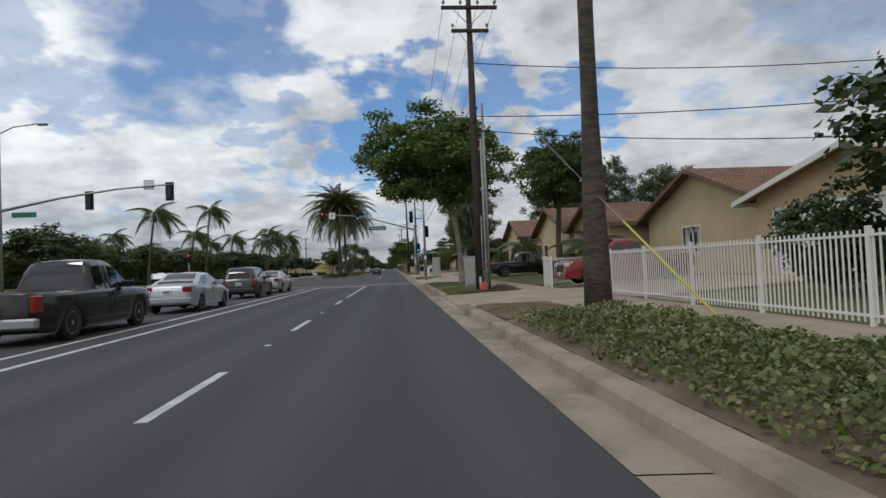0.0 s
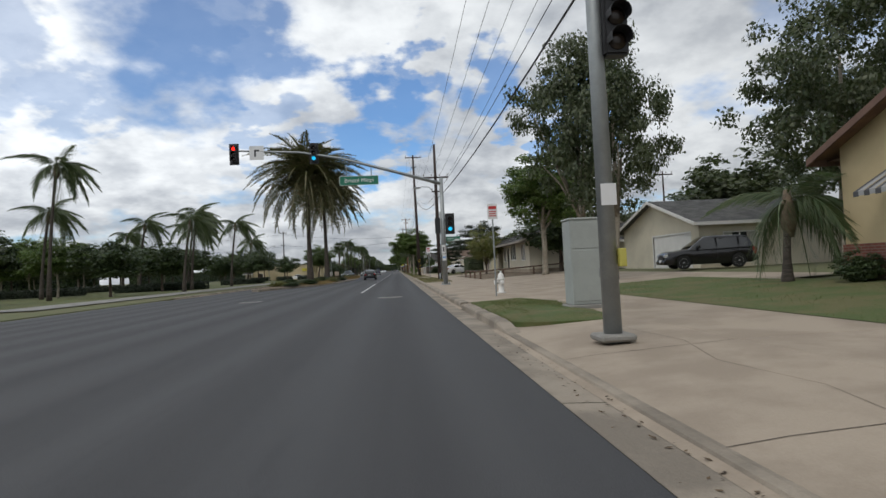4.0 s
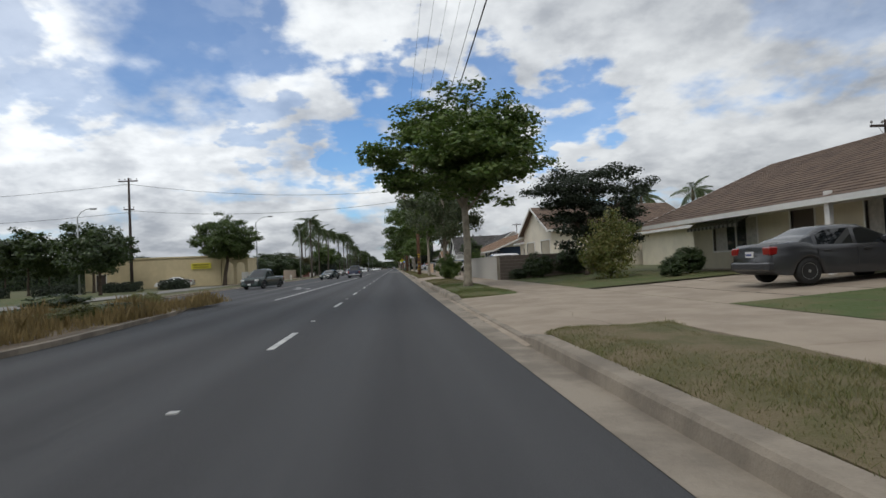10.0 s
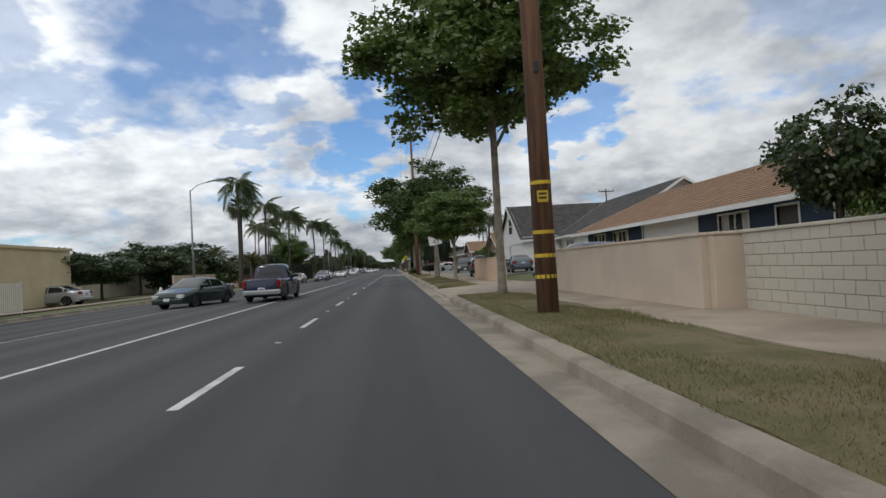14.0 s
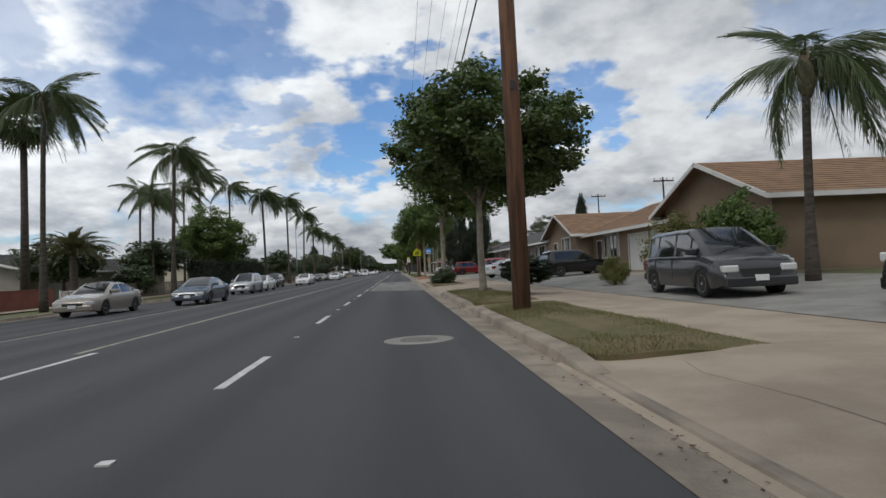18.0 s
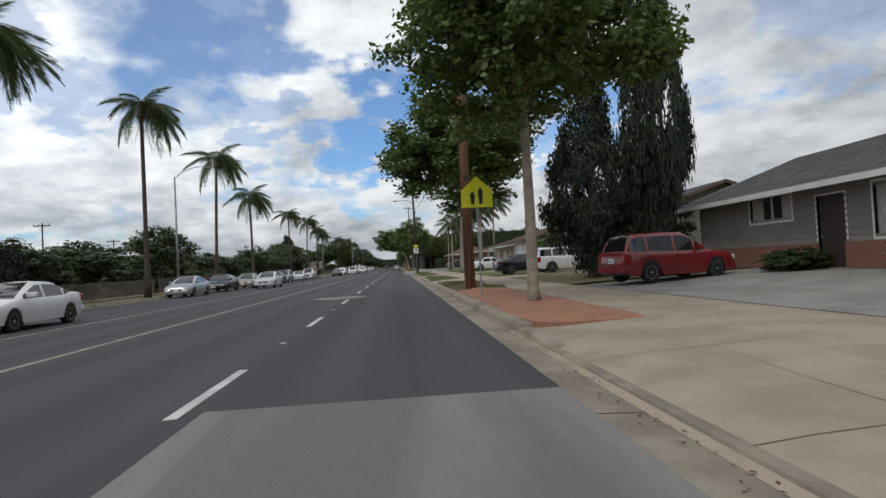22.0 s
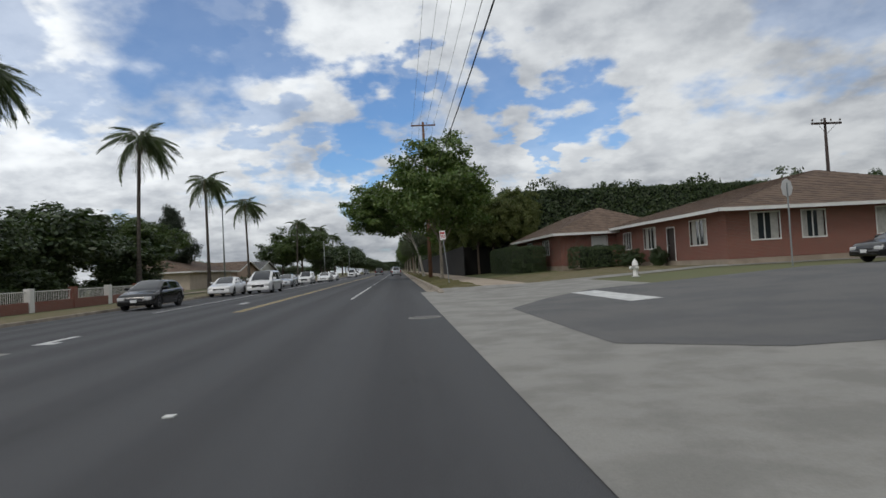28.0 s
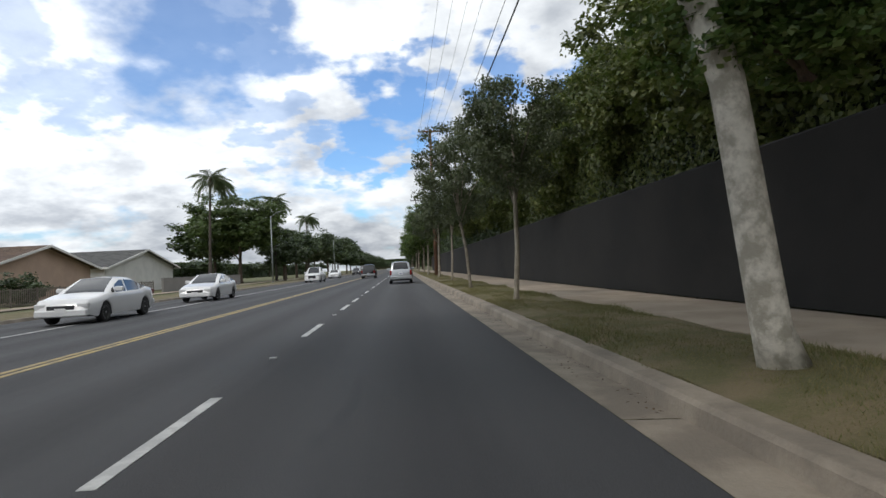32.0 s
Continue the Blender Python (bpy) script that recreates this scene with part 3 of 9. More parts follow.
for x in (-5.65, -6.55):
    line(x, -60, 79, white_paint, 0.14)
line(-5.62, 201, 300, white_paint, 0.12)
line(-5.95, 300, 440, faded_paint, 0.12)
line(-9.85, 218, 440, faded_paint)
for x in (-5.75, -5.95):
    line(x, 458, 900, yellow_paint)
line(-10.4, 462, 900, white_paint, 0.1)
for y in (79.6, 82.8):
    slab("crosswalk_line", -16, 1.42, y, y + 0.3, 0.0, 0.007, yellow_paint if y < 81 else white_paint, marks)
slab("stop_line", -6.2, -2.3, 78.4, 78.7, 0.0, 0.007, white_paint, marks)
strip("stop_line", [6.1, 6.99], [0.092, 0.133], 451.3, 456.6, white_paint, marks)


def arrow(x, y, turn, parent):
    """A turn arrow painted on the lane."""
    z = -0.015 * max(0, -6 - x) / 1.06 + 0.006
    pts = [(-0.1, 0), (0.1, 0), (0.1, 1.75), (-0.7, 1.82), (-0.7, 2.3), (-1.4, 1.62), (-0.7, 0.8), (-0.7, 1.42), (-0.1, 1.35)]
    c_, s_ = math.cos(turn), math.sin(turn)
    return link("arrow", [(x + p * c_ - q * s_, y + p * s_ + q * c_, z) for p, q in pts], [tuple(range(len(pts)))], white_paint, parent)


for x, y, a in ((-6.45, 215.9, 0), (-8.1, 222.9, math.pi), (-8.2, 452, math.pi), (-7.65, 466.6, math.pi)):
    arrow(x, y, a, marks)


def manhole(x, y, r):
    m = thing("manhole", "round concrete collar with an iron manhole cover", "manhole cover", pose(x, y, 0 if x > -6 else -0.015 * (-6 - x)), "manholes", "structure")
    v, f = lathe_data([(r, -0.01), (r, 0.006), (r - 0.01, 0.008)], 40)
    link("collar", v, f, pale_concrete, m)
    v, f = lathe_data([(0.34, 0.0), (0.34, 0.012), (0.31, 0.014)], 28)
    link("cover", v, f, mat("cast_iron", (0.17, 0.165, 0.155), 0.75, 0.3, 8, 40, 0.6, 0.1), m)


for x, y, r in ((-0.23, 281.3, 0.63), (0.27, 299.2, 0.62), (-5.7, 285.5, 0.6), (-8.0, 284.8, 0.6), (-2.6, 371.0, 1.15), (0.65, 451.1, 0.42), (-8.2, 448, 0.9), (-0.35, 108, 0.6), (-7.4, 111, 0.6)):
    manhole(x, y, r)

# median with a kerb on the left side of the lanes, north of the junction
med = thing("median", "planted median with a low concrete kerb and mulch", "median", kind="structure")
out_ = [(-12.4, 134.0), (-10.6, 139.5), (-8.3, 143.0), (-7.35, 152.6), (-7.0, 168), (-6.95, 186), (-7.6, 194), (-9.3, 202), (-12.3, 202.5), (-13.9, 196), (-14.4, 170), (-14.2, 146), (-13.4, 135.5)]


def ring_strip(pts, inner, z0, z1, name, material, parent):
    cxm, cym = sum(p[0] for p in pts) / len(pts), sum(p[1] for p in pts) / len(pts)
    n = len(pts)
    ins = []
    for i, p in enumerate(pts):
        d = Vector((pts[(i + 1) % n][0] - pts[i - 1][0], pts[(i + 1) % n][1] - pts[i - 1][1])).normalized()
        ins.append((p[0] + d.y * -inner, p[1] + d.x * inner))
    verts = [(x, y, z0) for x, y in pts] + [(x, y, z1) for x, y in pts] + [(x, y, z1) for x, y in ins]
    faces = []
    for i in range(n):
        j = (i + 1) % n
        faces += [(i, j, n + j, n + i), (n + i, n + j, 2 * n + j, 2 * n + i)]
    link(name, verts, faces, material, parent)
    return ins


ins = ring_strip(out_, 0.16, -0.2, 0.10, "kerb", kerb_mat, med)
med_top = link("bed", [(x, y, 0.095) for x, y in ins], [tuple(range(len(ins)))], soil, med)

# ---------------------------------------------------------------- planted strips


def blades(n, x0, x1, y0, y1, z, tall, seed, lean=0.5):
    """Corners and faces of n grass blades, each one bent triangle pair."""
    r = np.random.default_rng(seed)
    px, py = r.uniform(x0, x1, n), r.uniform(y0, y1, n)
    patch = np.sin(px * 2.1 + seed) * np.sin(py * 0.9 + seed * 2) * 0.5 + 0.6
    h = tall * r.uniform(0.4, 1.1, n) * np.clip(patch, 0.25, 1.1)
    a = r.uniform(0, 6.283, n)
    wx, wy = np.cos(a) * h * 0.09 + 0.002, np.sin(a) * h * 0.09
    lx, ly = r.normal(0, lean, n) * h, r.normal(0, lean, n) * h
    v = np.empty((n, 3, 3))
    v[:, 0] = np.stack([px - wx, py - wy, np.full(n, z)], 1)
    v[:, 1] = np.stack([px + wx, py + wy, np.full(n, z)], 1)
    v[:, 2] = np.stack([px + lx, py + ly, z + h], 1)
    return v.reshape(-1, 3)


def tri_mesh(name, v, material, parent=None, size=3, label=""):
    """A mesh of separate triangles or quads from rows of corners."""
    me = bpy.data.meshes.new(name)
    n = len(v) // size
    me.vertices.add(len(v)), me.loops.add(len(v)), me.polygons.add(n)
    me.vertices.foreach_set("co", np.ascontiguousarray(v, dtype=np.float32).ravel())
    me.loops.foreach_set("vertex_index", np.arange(len(v), dtype=np.int32))
    me.polygons.foreach_set("loop_start", np.arange(0, len(v), size, dtype=np.int32))
    me.update(calc_edges=True)
    me.materials.append(material)
    return again(name, me, parent, None, label)


BED0, BED1 = FACE + 0.255, PAVE0 - 0.01


def bed_edge(y, a, b, k):
    """Where a planted strip begins behind the kerb: its ends are rounded off."""
    rad = min(0.5, (b - a) / 2)
    d = min(y - a, b - y)
    bite = rad - math.sqrt(max(0.0, rad * rad - (rad - d) ** 2)) if d < rad else 0.0
    return BED0 + bite + 0.035 * math.sin(y * 5.3 + k) * math.sin(y * 1.7) + 0.035


def bed_height(x, y, a, b, k):
    d = min(y - a, b - y, x - bed_edge(y, a, b, k) + 0.02, BED1 - x + 0.05)
    return 0.145 + 0.075 * min(1.0, max(0.0, d) / 0.5) + 0.022 * math.sin(x * 4.1 + k) * math.sin(y * 2.3 + k * 2)


def mound(name, a, b, k, material):
    """A planted strip: an uneven mound with rounded ends and its sides cut down to the concrete."""
    n, m = max(8, int((b - a) / 0.35)), 7
    verts, faces = [], []
    for j in range(n + 1):
        s_ = j / n
        y = a + (b - a) * (0.5 - 0.5 * math.cos(math.pi * s_) if b - a < 20 else s_)
        x0 = bed_edge(y, a, b, k)
        verts.append((x0, y, -0.05))
        for i in range(m):
            x = x0 + (BED1 - x0) * i / (m - 1)
            verts.append((x, y, bed_height(x, y, a, b, k)))
        verts.append((BED1, y, -0.05))
    w_ = m + 2
    faces = [(j * w_ + i, j * w_ + i + 1, (j + 1) * w_ + i + 1, (j + 1) * w_ + i) for j in range(n) for i in range(w_ - 1)]
    faces += [tuple(range(w_)), tuple(n * w_ + i for i in reversed(range(w_)))]
    ob = link(name, verts, faces, material)
    return ob


def turf(a, b, tall, k, per):
    """Grass over a planted strip, longer and ragged along its edges."""
    v = blades(int((b - a) * per), 0, 1, a + 0.02, b - 0.02, 0.0, tall, k).reshape(-1, 3, 3)
    y = v[:, 0, 1]
    rad = min(0.5, (b - a) / 2)
    d = np.clip(np.minimum(y - a, b - y), 0, rad)
    x0 = BED0 + rad - np.sqrt(np.maximum(0, rad * rad - (rad - d) ** 2)) + 0.035 * np.sin(y * 5.3 + k) * np.sin(y * 1.7)
    u = np.clip((v[:, 0, 0] + v[:, 1, 0]) / 2, 0, 1)
    x = x0 + (BED1 + 0.03 - x0) * u
    v[:, :, 0] += (x - (v[:, 0, 0] + v[:, 1, 0]) / 2)[:, None]
    rim = np.minimum(np.minimum(x - x0, BED1 + 0.03 - x), np.minimum(y - a, b - y))
    v[:, 2, 2] *= 1.0 + 0.7 * np.clip(1 - rim / 0.12, 0, 1)
    lift = 0.145 + 0.075 * np.clip(rim, 0, 0.5) / 0.5 + 0.022 * np.sin(x * 4.1 + k) * np.sin(y * 2.3 + k * 2)
    v[:, :, 2] += (lift - 0.012)[:, None]
    return v.reshape(-1, 3)


tagged(tri_mesh("leaf_litter", litter_rows, mat("dead_leaves", (0.13, 0.085, 0.045), 0.9, 0.4, 9, 30, 0.0, col2=(0.06, 0.04, 0.025), world_space=True), None, 4), "brown dead leaves and grit along the gutter", "litter", kind="stuff")
LOOK = {"ivy": (soil, None, 0, "bed of green ivy and weeds behind the kerb"), "dirt": (soil, blade_dry, 0.06, "bare dirt strip with dry weeds"),
        "green": (lawn_mat, blade_green, 0.055, "strip of short green grass beside the kerb"), "dry": (dry_mat, blade_dry, 0.075, "strip of patchy drying grass beside the kerb"),
        "red": (red_paving, None, 0, "red paved strip beside the kerb")}
for k, (a, b, sort) in enumerate(BEDS):
    m_, bl, tall, label = LOOK[sort]
    bed = mound("verge", a, b, k, m_)
    tagged(bed, label, "verge", kind="structure")
    if bl and b < 600:
        g_ = tri_mesh("grass", turf(a, b, tall, k, (3600 if a < 520 else 1200) if sort != "dirt" else 1500), bl)
        tagged(g_, "short grass blades, patchy and partly dry" if sort != "green" else "short green grass blades", "grass", kind="stuff")

# ---------------------------------------------------------------- trees
CROWNS = {}


def leaf_cloud(seed, clumps, leaves, size, shape, spread=0.17, hollow=0.35):
    """Rows of quad corners: leaves in clumps on the lobes of a lumpy unit crown."""
    r = np.random.default_rng(seed)
    d = r.normal(size=(clumps, 3))
    d /= np.linalg.norm(d, axis=1, keepdims=True)
    if shape in ("dome", "ball"):
        count = 17 if shape == "dome" else 13
        k = np.arange(count)
        up_ = 1 - 2 * (k + 0.5) / count
        turn = k * 2.39996 + r.uniform(-0.35, 0.35, count)
        lobe = np.stack([np.cos(turn) * np.sqrt(1 - up_ ** 2), np.sin(turn) * np.sqrt(1 - up_ ** 2), up_], 1) * r.uniform(0.42, 0.72, (count, 1))
        lobe = np.concatenate([lobe, [[0, 0, 0.1]]])
        wide = np.append(r.uniform(0.25, 0.42, count), 0.45)
        which = r.integers(0, count + 1, clumps)
        c = lobe[which] + d * (wide[which] * (hollow + (1 - hollow) * r.random(clumps) ** 0.4))[:, None]
        if shape == "dome":
            c[:, 2] = np.where(c[:, 2] < 0, c[:, 2] * 0.85, c[:, 2])
    else:
        lump = 1 + 0.22 * np.sin(d[:, 0] * 4 + seed) * np.sin(d[:, 1] * 5 + 2 * seed) + 0.18 * np.sin(d[:, 2] * 6 + seed * 3)
        c = d * ((hollow + (1 - hollow) * r.random(clumps) ** 0.55) * lump)[:, None]
    if shape == "column":
        c[:, :2] *= (1 - 0.5 * np.clip(c[:, 2:3], -1, 1)) * 0.8
    elif shape == "tufts":
        c[:, 2] = np.round(c[:, 2] * 3) / 3 + r.normal(0, 0.05, clumps)
    n = clumps * leaves
    cc = np.repeat(c, leaves, 0)
    off = np.clip(r.normal(0, spread, (n, 3)), -1.7 * spread, 1.7 * spread) * np.array([1.15, 1.15, 0.75])
    p = cc + off
    nrm = r.normal(size=(n, 3)) * 0.8 + np.array([0, 0, 0.6]) + p * 0.6 + off * 4
    nrm /= np.linalg.norm(nrm, axis=1, keepdims=True)
    t = np.cross(nrm, r.normal(size=(n, 3)))
    t /= np.linalg.norm(t, axis=1, keepdims=True)
    b = np.cross(nrm, t)
    s = size * r.uniform(0.6, 1.3, (n, 1))
    q = np.empty((n, 4, 3))
    q[:, 0], q[:, 1] = p - t * s, p - b * s * 0.62 - nrm * s * 0.2
    q[:, 2], q[:, 3] = p + t * s, p + b * s * 0.62 - nrm * s * 0.2
    return q.reshape(-1, 3), c


def crown_mesh(key):
    """One of the crowns, made once: unit size, centred."""
    if key not in CROWNS:
        sort, seed = key
        spec = {"syc": (300, 100, 0.027, "dome", 0.062, 0.3, leaf_a), "deep": (290, 100, 0.028, "dome", 0.062, 0.3, leaf_f), "fic": (320, 110, 0.026, "dome", 0.06, 0.4, leaf_g), "clip": (220, 90, 0.045, "dome", 0.06, 0.75, leaf_d), "airy": (170, 105, 0.022, "ball", 0.06, 0.3, leaf_c),
                "cyp": (520, 70, 0.030, "column", 0.07, 0.7, leaf_d), "dark": (170, 130, 0.030, "tufts", 0.075, 0.25, leaf_d), "yel": (120, 80, 0.035, "dome", 0.11, 0.3, leaf_e),
                "bush": (130, 70, 0.05, "dome", 0.09, 0.6, leaf_b), "light": (150, 70, 0.042, "dome", 0.08, 0.45, leaf_a), "far": (150, 42, 0.052, "dome", 0.085, 0.45, leaf_b), "farlight": (150, 42, 0.052, "dome", 0.085, 0.45, leaf_c)}[sort]
        q, c = leaf_cloud(seed, *spec[:3], spec[3], spec[4], spec[5])
        ob = tri_mesh("crown", q, spec[6], None, 4)
        CROWNS[key] = (ob.data, c)
        bpy.data.objects.remove(ob)
    return CROWNS[key]


def tree(x, y, tall, wide, fork, sort="syc", seed=0, girth=0.17, lean=(0, 0), label="street tree with a pale trunk and a broad leafy crown", off=(0, 0), bark_=None, deep=None, name="tree", group="street trees"):
    """Trunk, limbs that reach into the crown, and leaves in clumps."""
    r = random.Random(seed * 7 + int(x * 3 + y))
    z0 = yard(x) if x > 2 or x < -17 else 0.0
    t_ = thing(name, label, "tree", pose(x, y, z0), group)
    me, c = crown_mesh((sort, seed % 4))
    wide *= 1.12
    hz = deep or (tall - fork * 0.8) / 2
    cz = tall - hz
    cx_, cy_ = lean[0] + off[0], lean[1] + off[1]
    b_ = bark_ or bark
    pts = [(0, 0, -0.05), (lean[0] * 0.1, lean[1] * 0.1, fork * 0.08), (lean[0] * 0.35 + r.uniform(-0.06, 0.06), lean[1] * 0.35, fork * 0.5), (lean[0], lean[1], fork), (lean[0] * 1.25 + off[0] * 0.4, lean[1] * 1.2 + off[1] * 0.4, cz + hz * 0.35)]
    tube("trunk", pts, [girth * 1.45, girth * 1.05, girth * 0.92, girth * 0.8, girth * 0.2], b_, t_, 12)
    far_ = sort in ("far", "farlight")
    for k in range(0 if far_ else (4 if x < -20 or x > 14 or y > 540 else 7)):
        p = c[r.randrange(len(c))]
        end = Vector((p[0] * wide / 2 * 0.8 + cx_, p[1] * wide / 2 * 0.8 + cy_, p[2] * hz * 0.7 + cz))
        st = Vector((lean[0], lean[1], fork * r.uniform(0.82, 1.12)))
        mid = st.lerp(end, 0.5) + Vector((r.uniform(-0.2, 0.2), r.uniform(-0.2, 0.2), r.uniform(0.1, 0.5)))
        tube("limb", [st, mid, end], [girth * 0.45, girth * 0.3, girth * 0.08], b_, t_, 6)
    cr = again("crown", me, t_, Matrix.LocRotScale((cx_, cy_, cz), Euler((0, 0, r.uniform(0, 6.28))), (wide / 2, wide / 2, hz)))
    return t_


FRONDS = {}
FROND_ROWS = {}


def frond_mesh(sort):
    """One palm leaf along +x from its foot, drooping, with leaflets on both sides."""
    if sort in FRONDS:
        return FRONDS[sort]
    r = np.random.default_rng({"queen": 1, "date": 2, "king": 3}[sort])
    n, droop, half, curve = {"queen": (44, 0.95, 0.33, 1.85), "date": (46, 0.32, 0.11, 2.0), "king": (30, 0.6, 0.27, 1.7)}[sort]
    rows = []
    pts = []
    for i in range(n + 1):
        s = i / n
        rise_ = 0.34 if sort == "date" else 0.55
        pts.append(Vector((s * (1 - 0.2 * s), 0.06 * math.sin(s * 5) * (sort != "date"), rise_ * s - (rise_ + droop) * s ** curve)))
    for i in range(n):
        a, b = pts[i], pts[i + 1]
        wv = 0.013 * (1 - i / n) + 0.004
        rows += [(a.x, -wv, a.z), (b.x, -wv * 0.9, b.z), (b.x, wv * 0.9, b.z), (a.x, wv, a.z)]
        if i < n * 0.12:
            continue
        ln = half * (math.sin(math.pi * min(1, (i / n) ** 0.8 + 0.06)) ** 0.55 + 0.12)
        for side in (-1, 1):
            for _ in range(3 if sort != "date" else 2):
                l2 = ln * r.uniform(0.75, 1.15)
                fwd, dn, out = r.uniform(0.2, 0.6), r.uniform(0.75, 1.35) if sort != "date" else r.uniform(-0.3, 0.5), r.uniform(0.25, 0.7) if sort != "date" else 0.8
                tip = a.lerp(b, r.random()) + Vector((fwd * l2, side * l2 * out, -dn * l2))
                m_ = a.lerp(tip, 0.5) + Vector((0, 0, 0.12 * l2))
                w_ = 0.008 if sort == "date" else 0.0055
                rows += [(a.x - w_, a.y, a.z), (m_.x - w_, m_.y, m_.z), (tip.x, tip.y, tip.z), (m_.x + w_, m_.y, m_.z)]
    ob = tri_mesh("frond", np.array(rows), frond_dry if sort == "date" else frond_green, None, 4)
    FRONDS[sort] = ob.data
    FROND_ROWS[sort] = np.array(rows)
    bpy.data.objects.remove(ob)
    return FRONDS[sort]


def palm(x, y, tall, reach, sort="queen", count=17, girth=0.17, lean=(0.2, 0.1), seed=0, label="tall slim palm with a ringed grey trunk and windblown fronds", z0=None, group="palms along the street", low=-0.35, skirt=0):
    r = random.Random(seed + int(x * 5 + y * 3))
    p_ = thing("palm_tree", label, "palm tree", pose(x, y, yard(x) if z0 is None else z0), group)
    top = Vector((lean[0], lean[1], tall))
    pts, rad = [], []
    for i in range(15):
        s = i / 14
        pts.append((lean[0] * s ** 1.6, lean[1] * s ** 1.6, tall * s - 0.05))
        rad.append(girth * (1.35 - 0.55 * min(1, s * 3)) * (1 + 0.04 * (i % 2)) * (1.0 - 0.18 * s))
    tube("trunk", pts, rad, mat("pale_palm_bark", (0.36, 0.33, 0.28), 0.9, 0.3, 3, 20, 0.5, col2=(0.22, 0.20, 0.165), stretch=(1, 1, 4)) if sort == "king" and 7 < x < 13 else palm_bark, p_, 12)
    if sort != "date":
        v, f = lathe_data([(girth * 0.8, -0.9), (girth * 1.5, -0.5), (girth * 1.25, 0.0), (girth * 0.6, 0.5)], 10)
        k = link("crownshaft", v, f, mat("palm_boot", (0.16, 0.12, 0.08), 0.9, 0.4, 6, 30, 0.7), p_, "shaggy brown leaf bases", True)
        k.location = top
    me = frond_mesh(sort)
    far_rows = []
    for i in range(count):
        a = i * 2.39996 + r.uniform(-0.2, 0.2)
        s = (i + 0.5) / count
        el = math.asin(max(-1, min(1, low + (0.98 - low) * (s if sort != "date" else s ** 0.75))))
        # the wind carries the leaves over to one side
        wx = 0.5 if sort != "date" else 0.08
        d = Vector((math.cos(a) * math.cos(el) + wx, math.sin(a) * math.cos(el), math.sin(el))).normalized()
        az, e2 = math.atan2(d.y, d.x), math.asin(d.z)
        ln = reach * r.uniform(0.85, 1.1) * (0.85 if s > 0.8 else 1.0)
        m = Matrix.LocRotScale(top + Vector((0, 0, 0.1)), Euler((r.uniform(-0.3, 0.3), -e2, az)), (ln, ln, ln))
        if x < -21 or x > 13 or y > 515:
            far_rows.append(FROND_ROWS[sort] @ np.array(m.to_3x3()).T + np.array(m.translation))
        else:
            again("frond", me, p_, m)
    if far_rows:
        tri_mesh("fronds", np.concatenate(far_rows), frond_dry if sort == "date" else frond_green, p_, 4)
    for i in range(skirt):
        a = r.uniform(0, 6.28)
        m = Matrix.LocRotScale(top, Euler((0, radians(r.uniform(55, 80)), a)), (reach * 0.6,) * 3)
        again("dead_frond", me, p_, m)
    return p_


def fan_palm(x, y, tall, reach, seed=0, z0=None):
    """A palm with round fan leaves on short stalks."""
    r = random.Random(seed)
    p_ = thing("palm_tree", "fan palm with a shaggy skirt of dead leaves", "palm tree", pose(x, y, yard(x) if z0 is None else z0), "fan palms")
    tube("trunk", [(0, 0, -0.05), (0.1, 0, tall * 0.5), (0.15, 0, tall)], [0.3, 0.22, 0.2], palm_bark, p_, 12)
    rows = []
    for k in range(22):
        a = -1.25 + 2.5 * k / 21
        l_ = 0.62 + 0.1 * r.random()
        tip = (0.38 + l_ * math.cos(a) * 0.95, l_ * math.sin(a), -0.12 - 0.25 * r.random())
        for s in (-1, 1):
            w_ = 0.02 * s
            rows += [(0.36, 0, 0), (0.36 + 0.5 * l_ * math.cos(a) - w_ * math.sin(a), 0.5 * l_ * math.sin(a) + w_ * math.cos(a), 0.02), tip, (0.36 + 0.5 * l_ * math.cos(a), 0.5 * l_ * math.sin(a), 0.04)]
    rows += [(0, -0.015, 0), (0.38, -0.01, 0.0), (0.38, 0.01, 0.0), (0, 0.015, 0)]
    ob = tri_mesh("fan", np.array(rows), frond_green, None, 4)
    me = ob.data
    bpy.data.objects.remove(ob)
    for i in range(34):
        s = i / 33
        el = math.asin(-0.85 + 1.8 * s)
        again("fan_leaf", me, p_, Matrix.LocRotScale((0.15, 0, tall), Euler((r.uniform(-0.4, 0.4), -el, i * 2.4)), (reach,) * 3))
    return p_


def bush(x, y, wx, wy, tall, sort="bush", seed=0, label="dense dark green shrub", z0=None, name="shrub", group=""):
    b_ = thing(name, label, "shrub", pose(x, y, yard(x) if z0 is None else z0), group)
    me, c = crown_mesh((sort, seed % 4))
    again("foliage", me, b_, Matrix.LocRotScale((0, 0, tall * 0.42), Euler((0, 0, seed * 1.3)), (wx / 2, wy / 2, tall * 0.58)))
    for k in range(1 if sort == "far" else 3):
        p = c[(seed * 5 + k * 31) % len(c)]
        tube("stem", [(0.05 * k, 0, -0.02), (p[0] * wx * 0.15, p[1] * wy * 0.15, tall * 0.25), (p[0] * wx * 0.3, p[1] * wy * 0.3, tall * 0.5)], [0.035, 0.025, 0.01], dark_bark, b_, 5)
    return b_


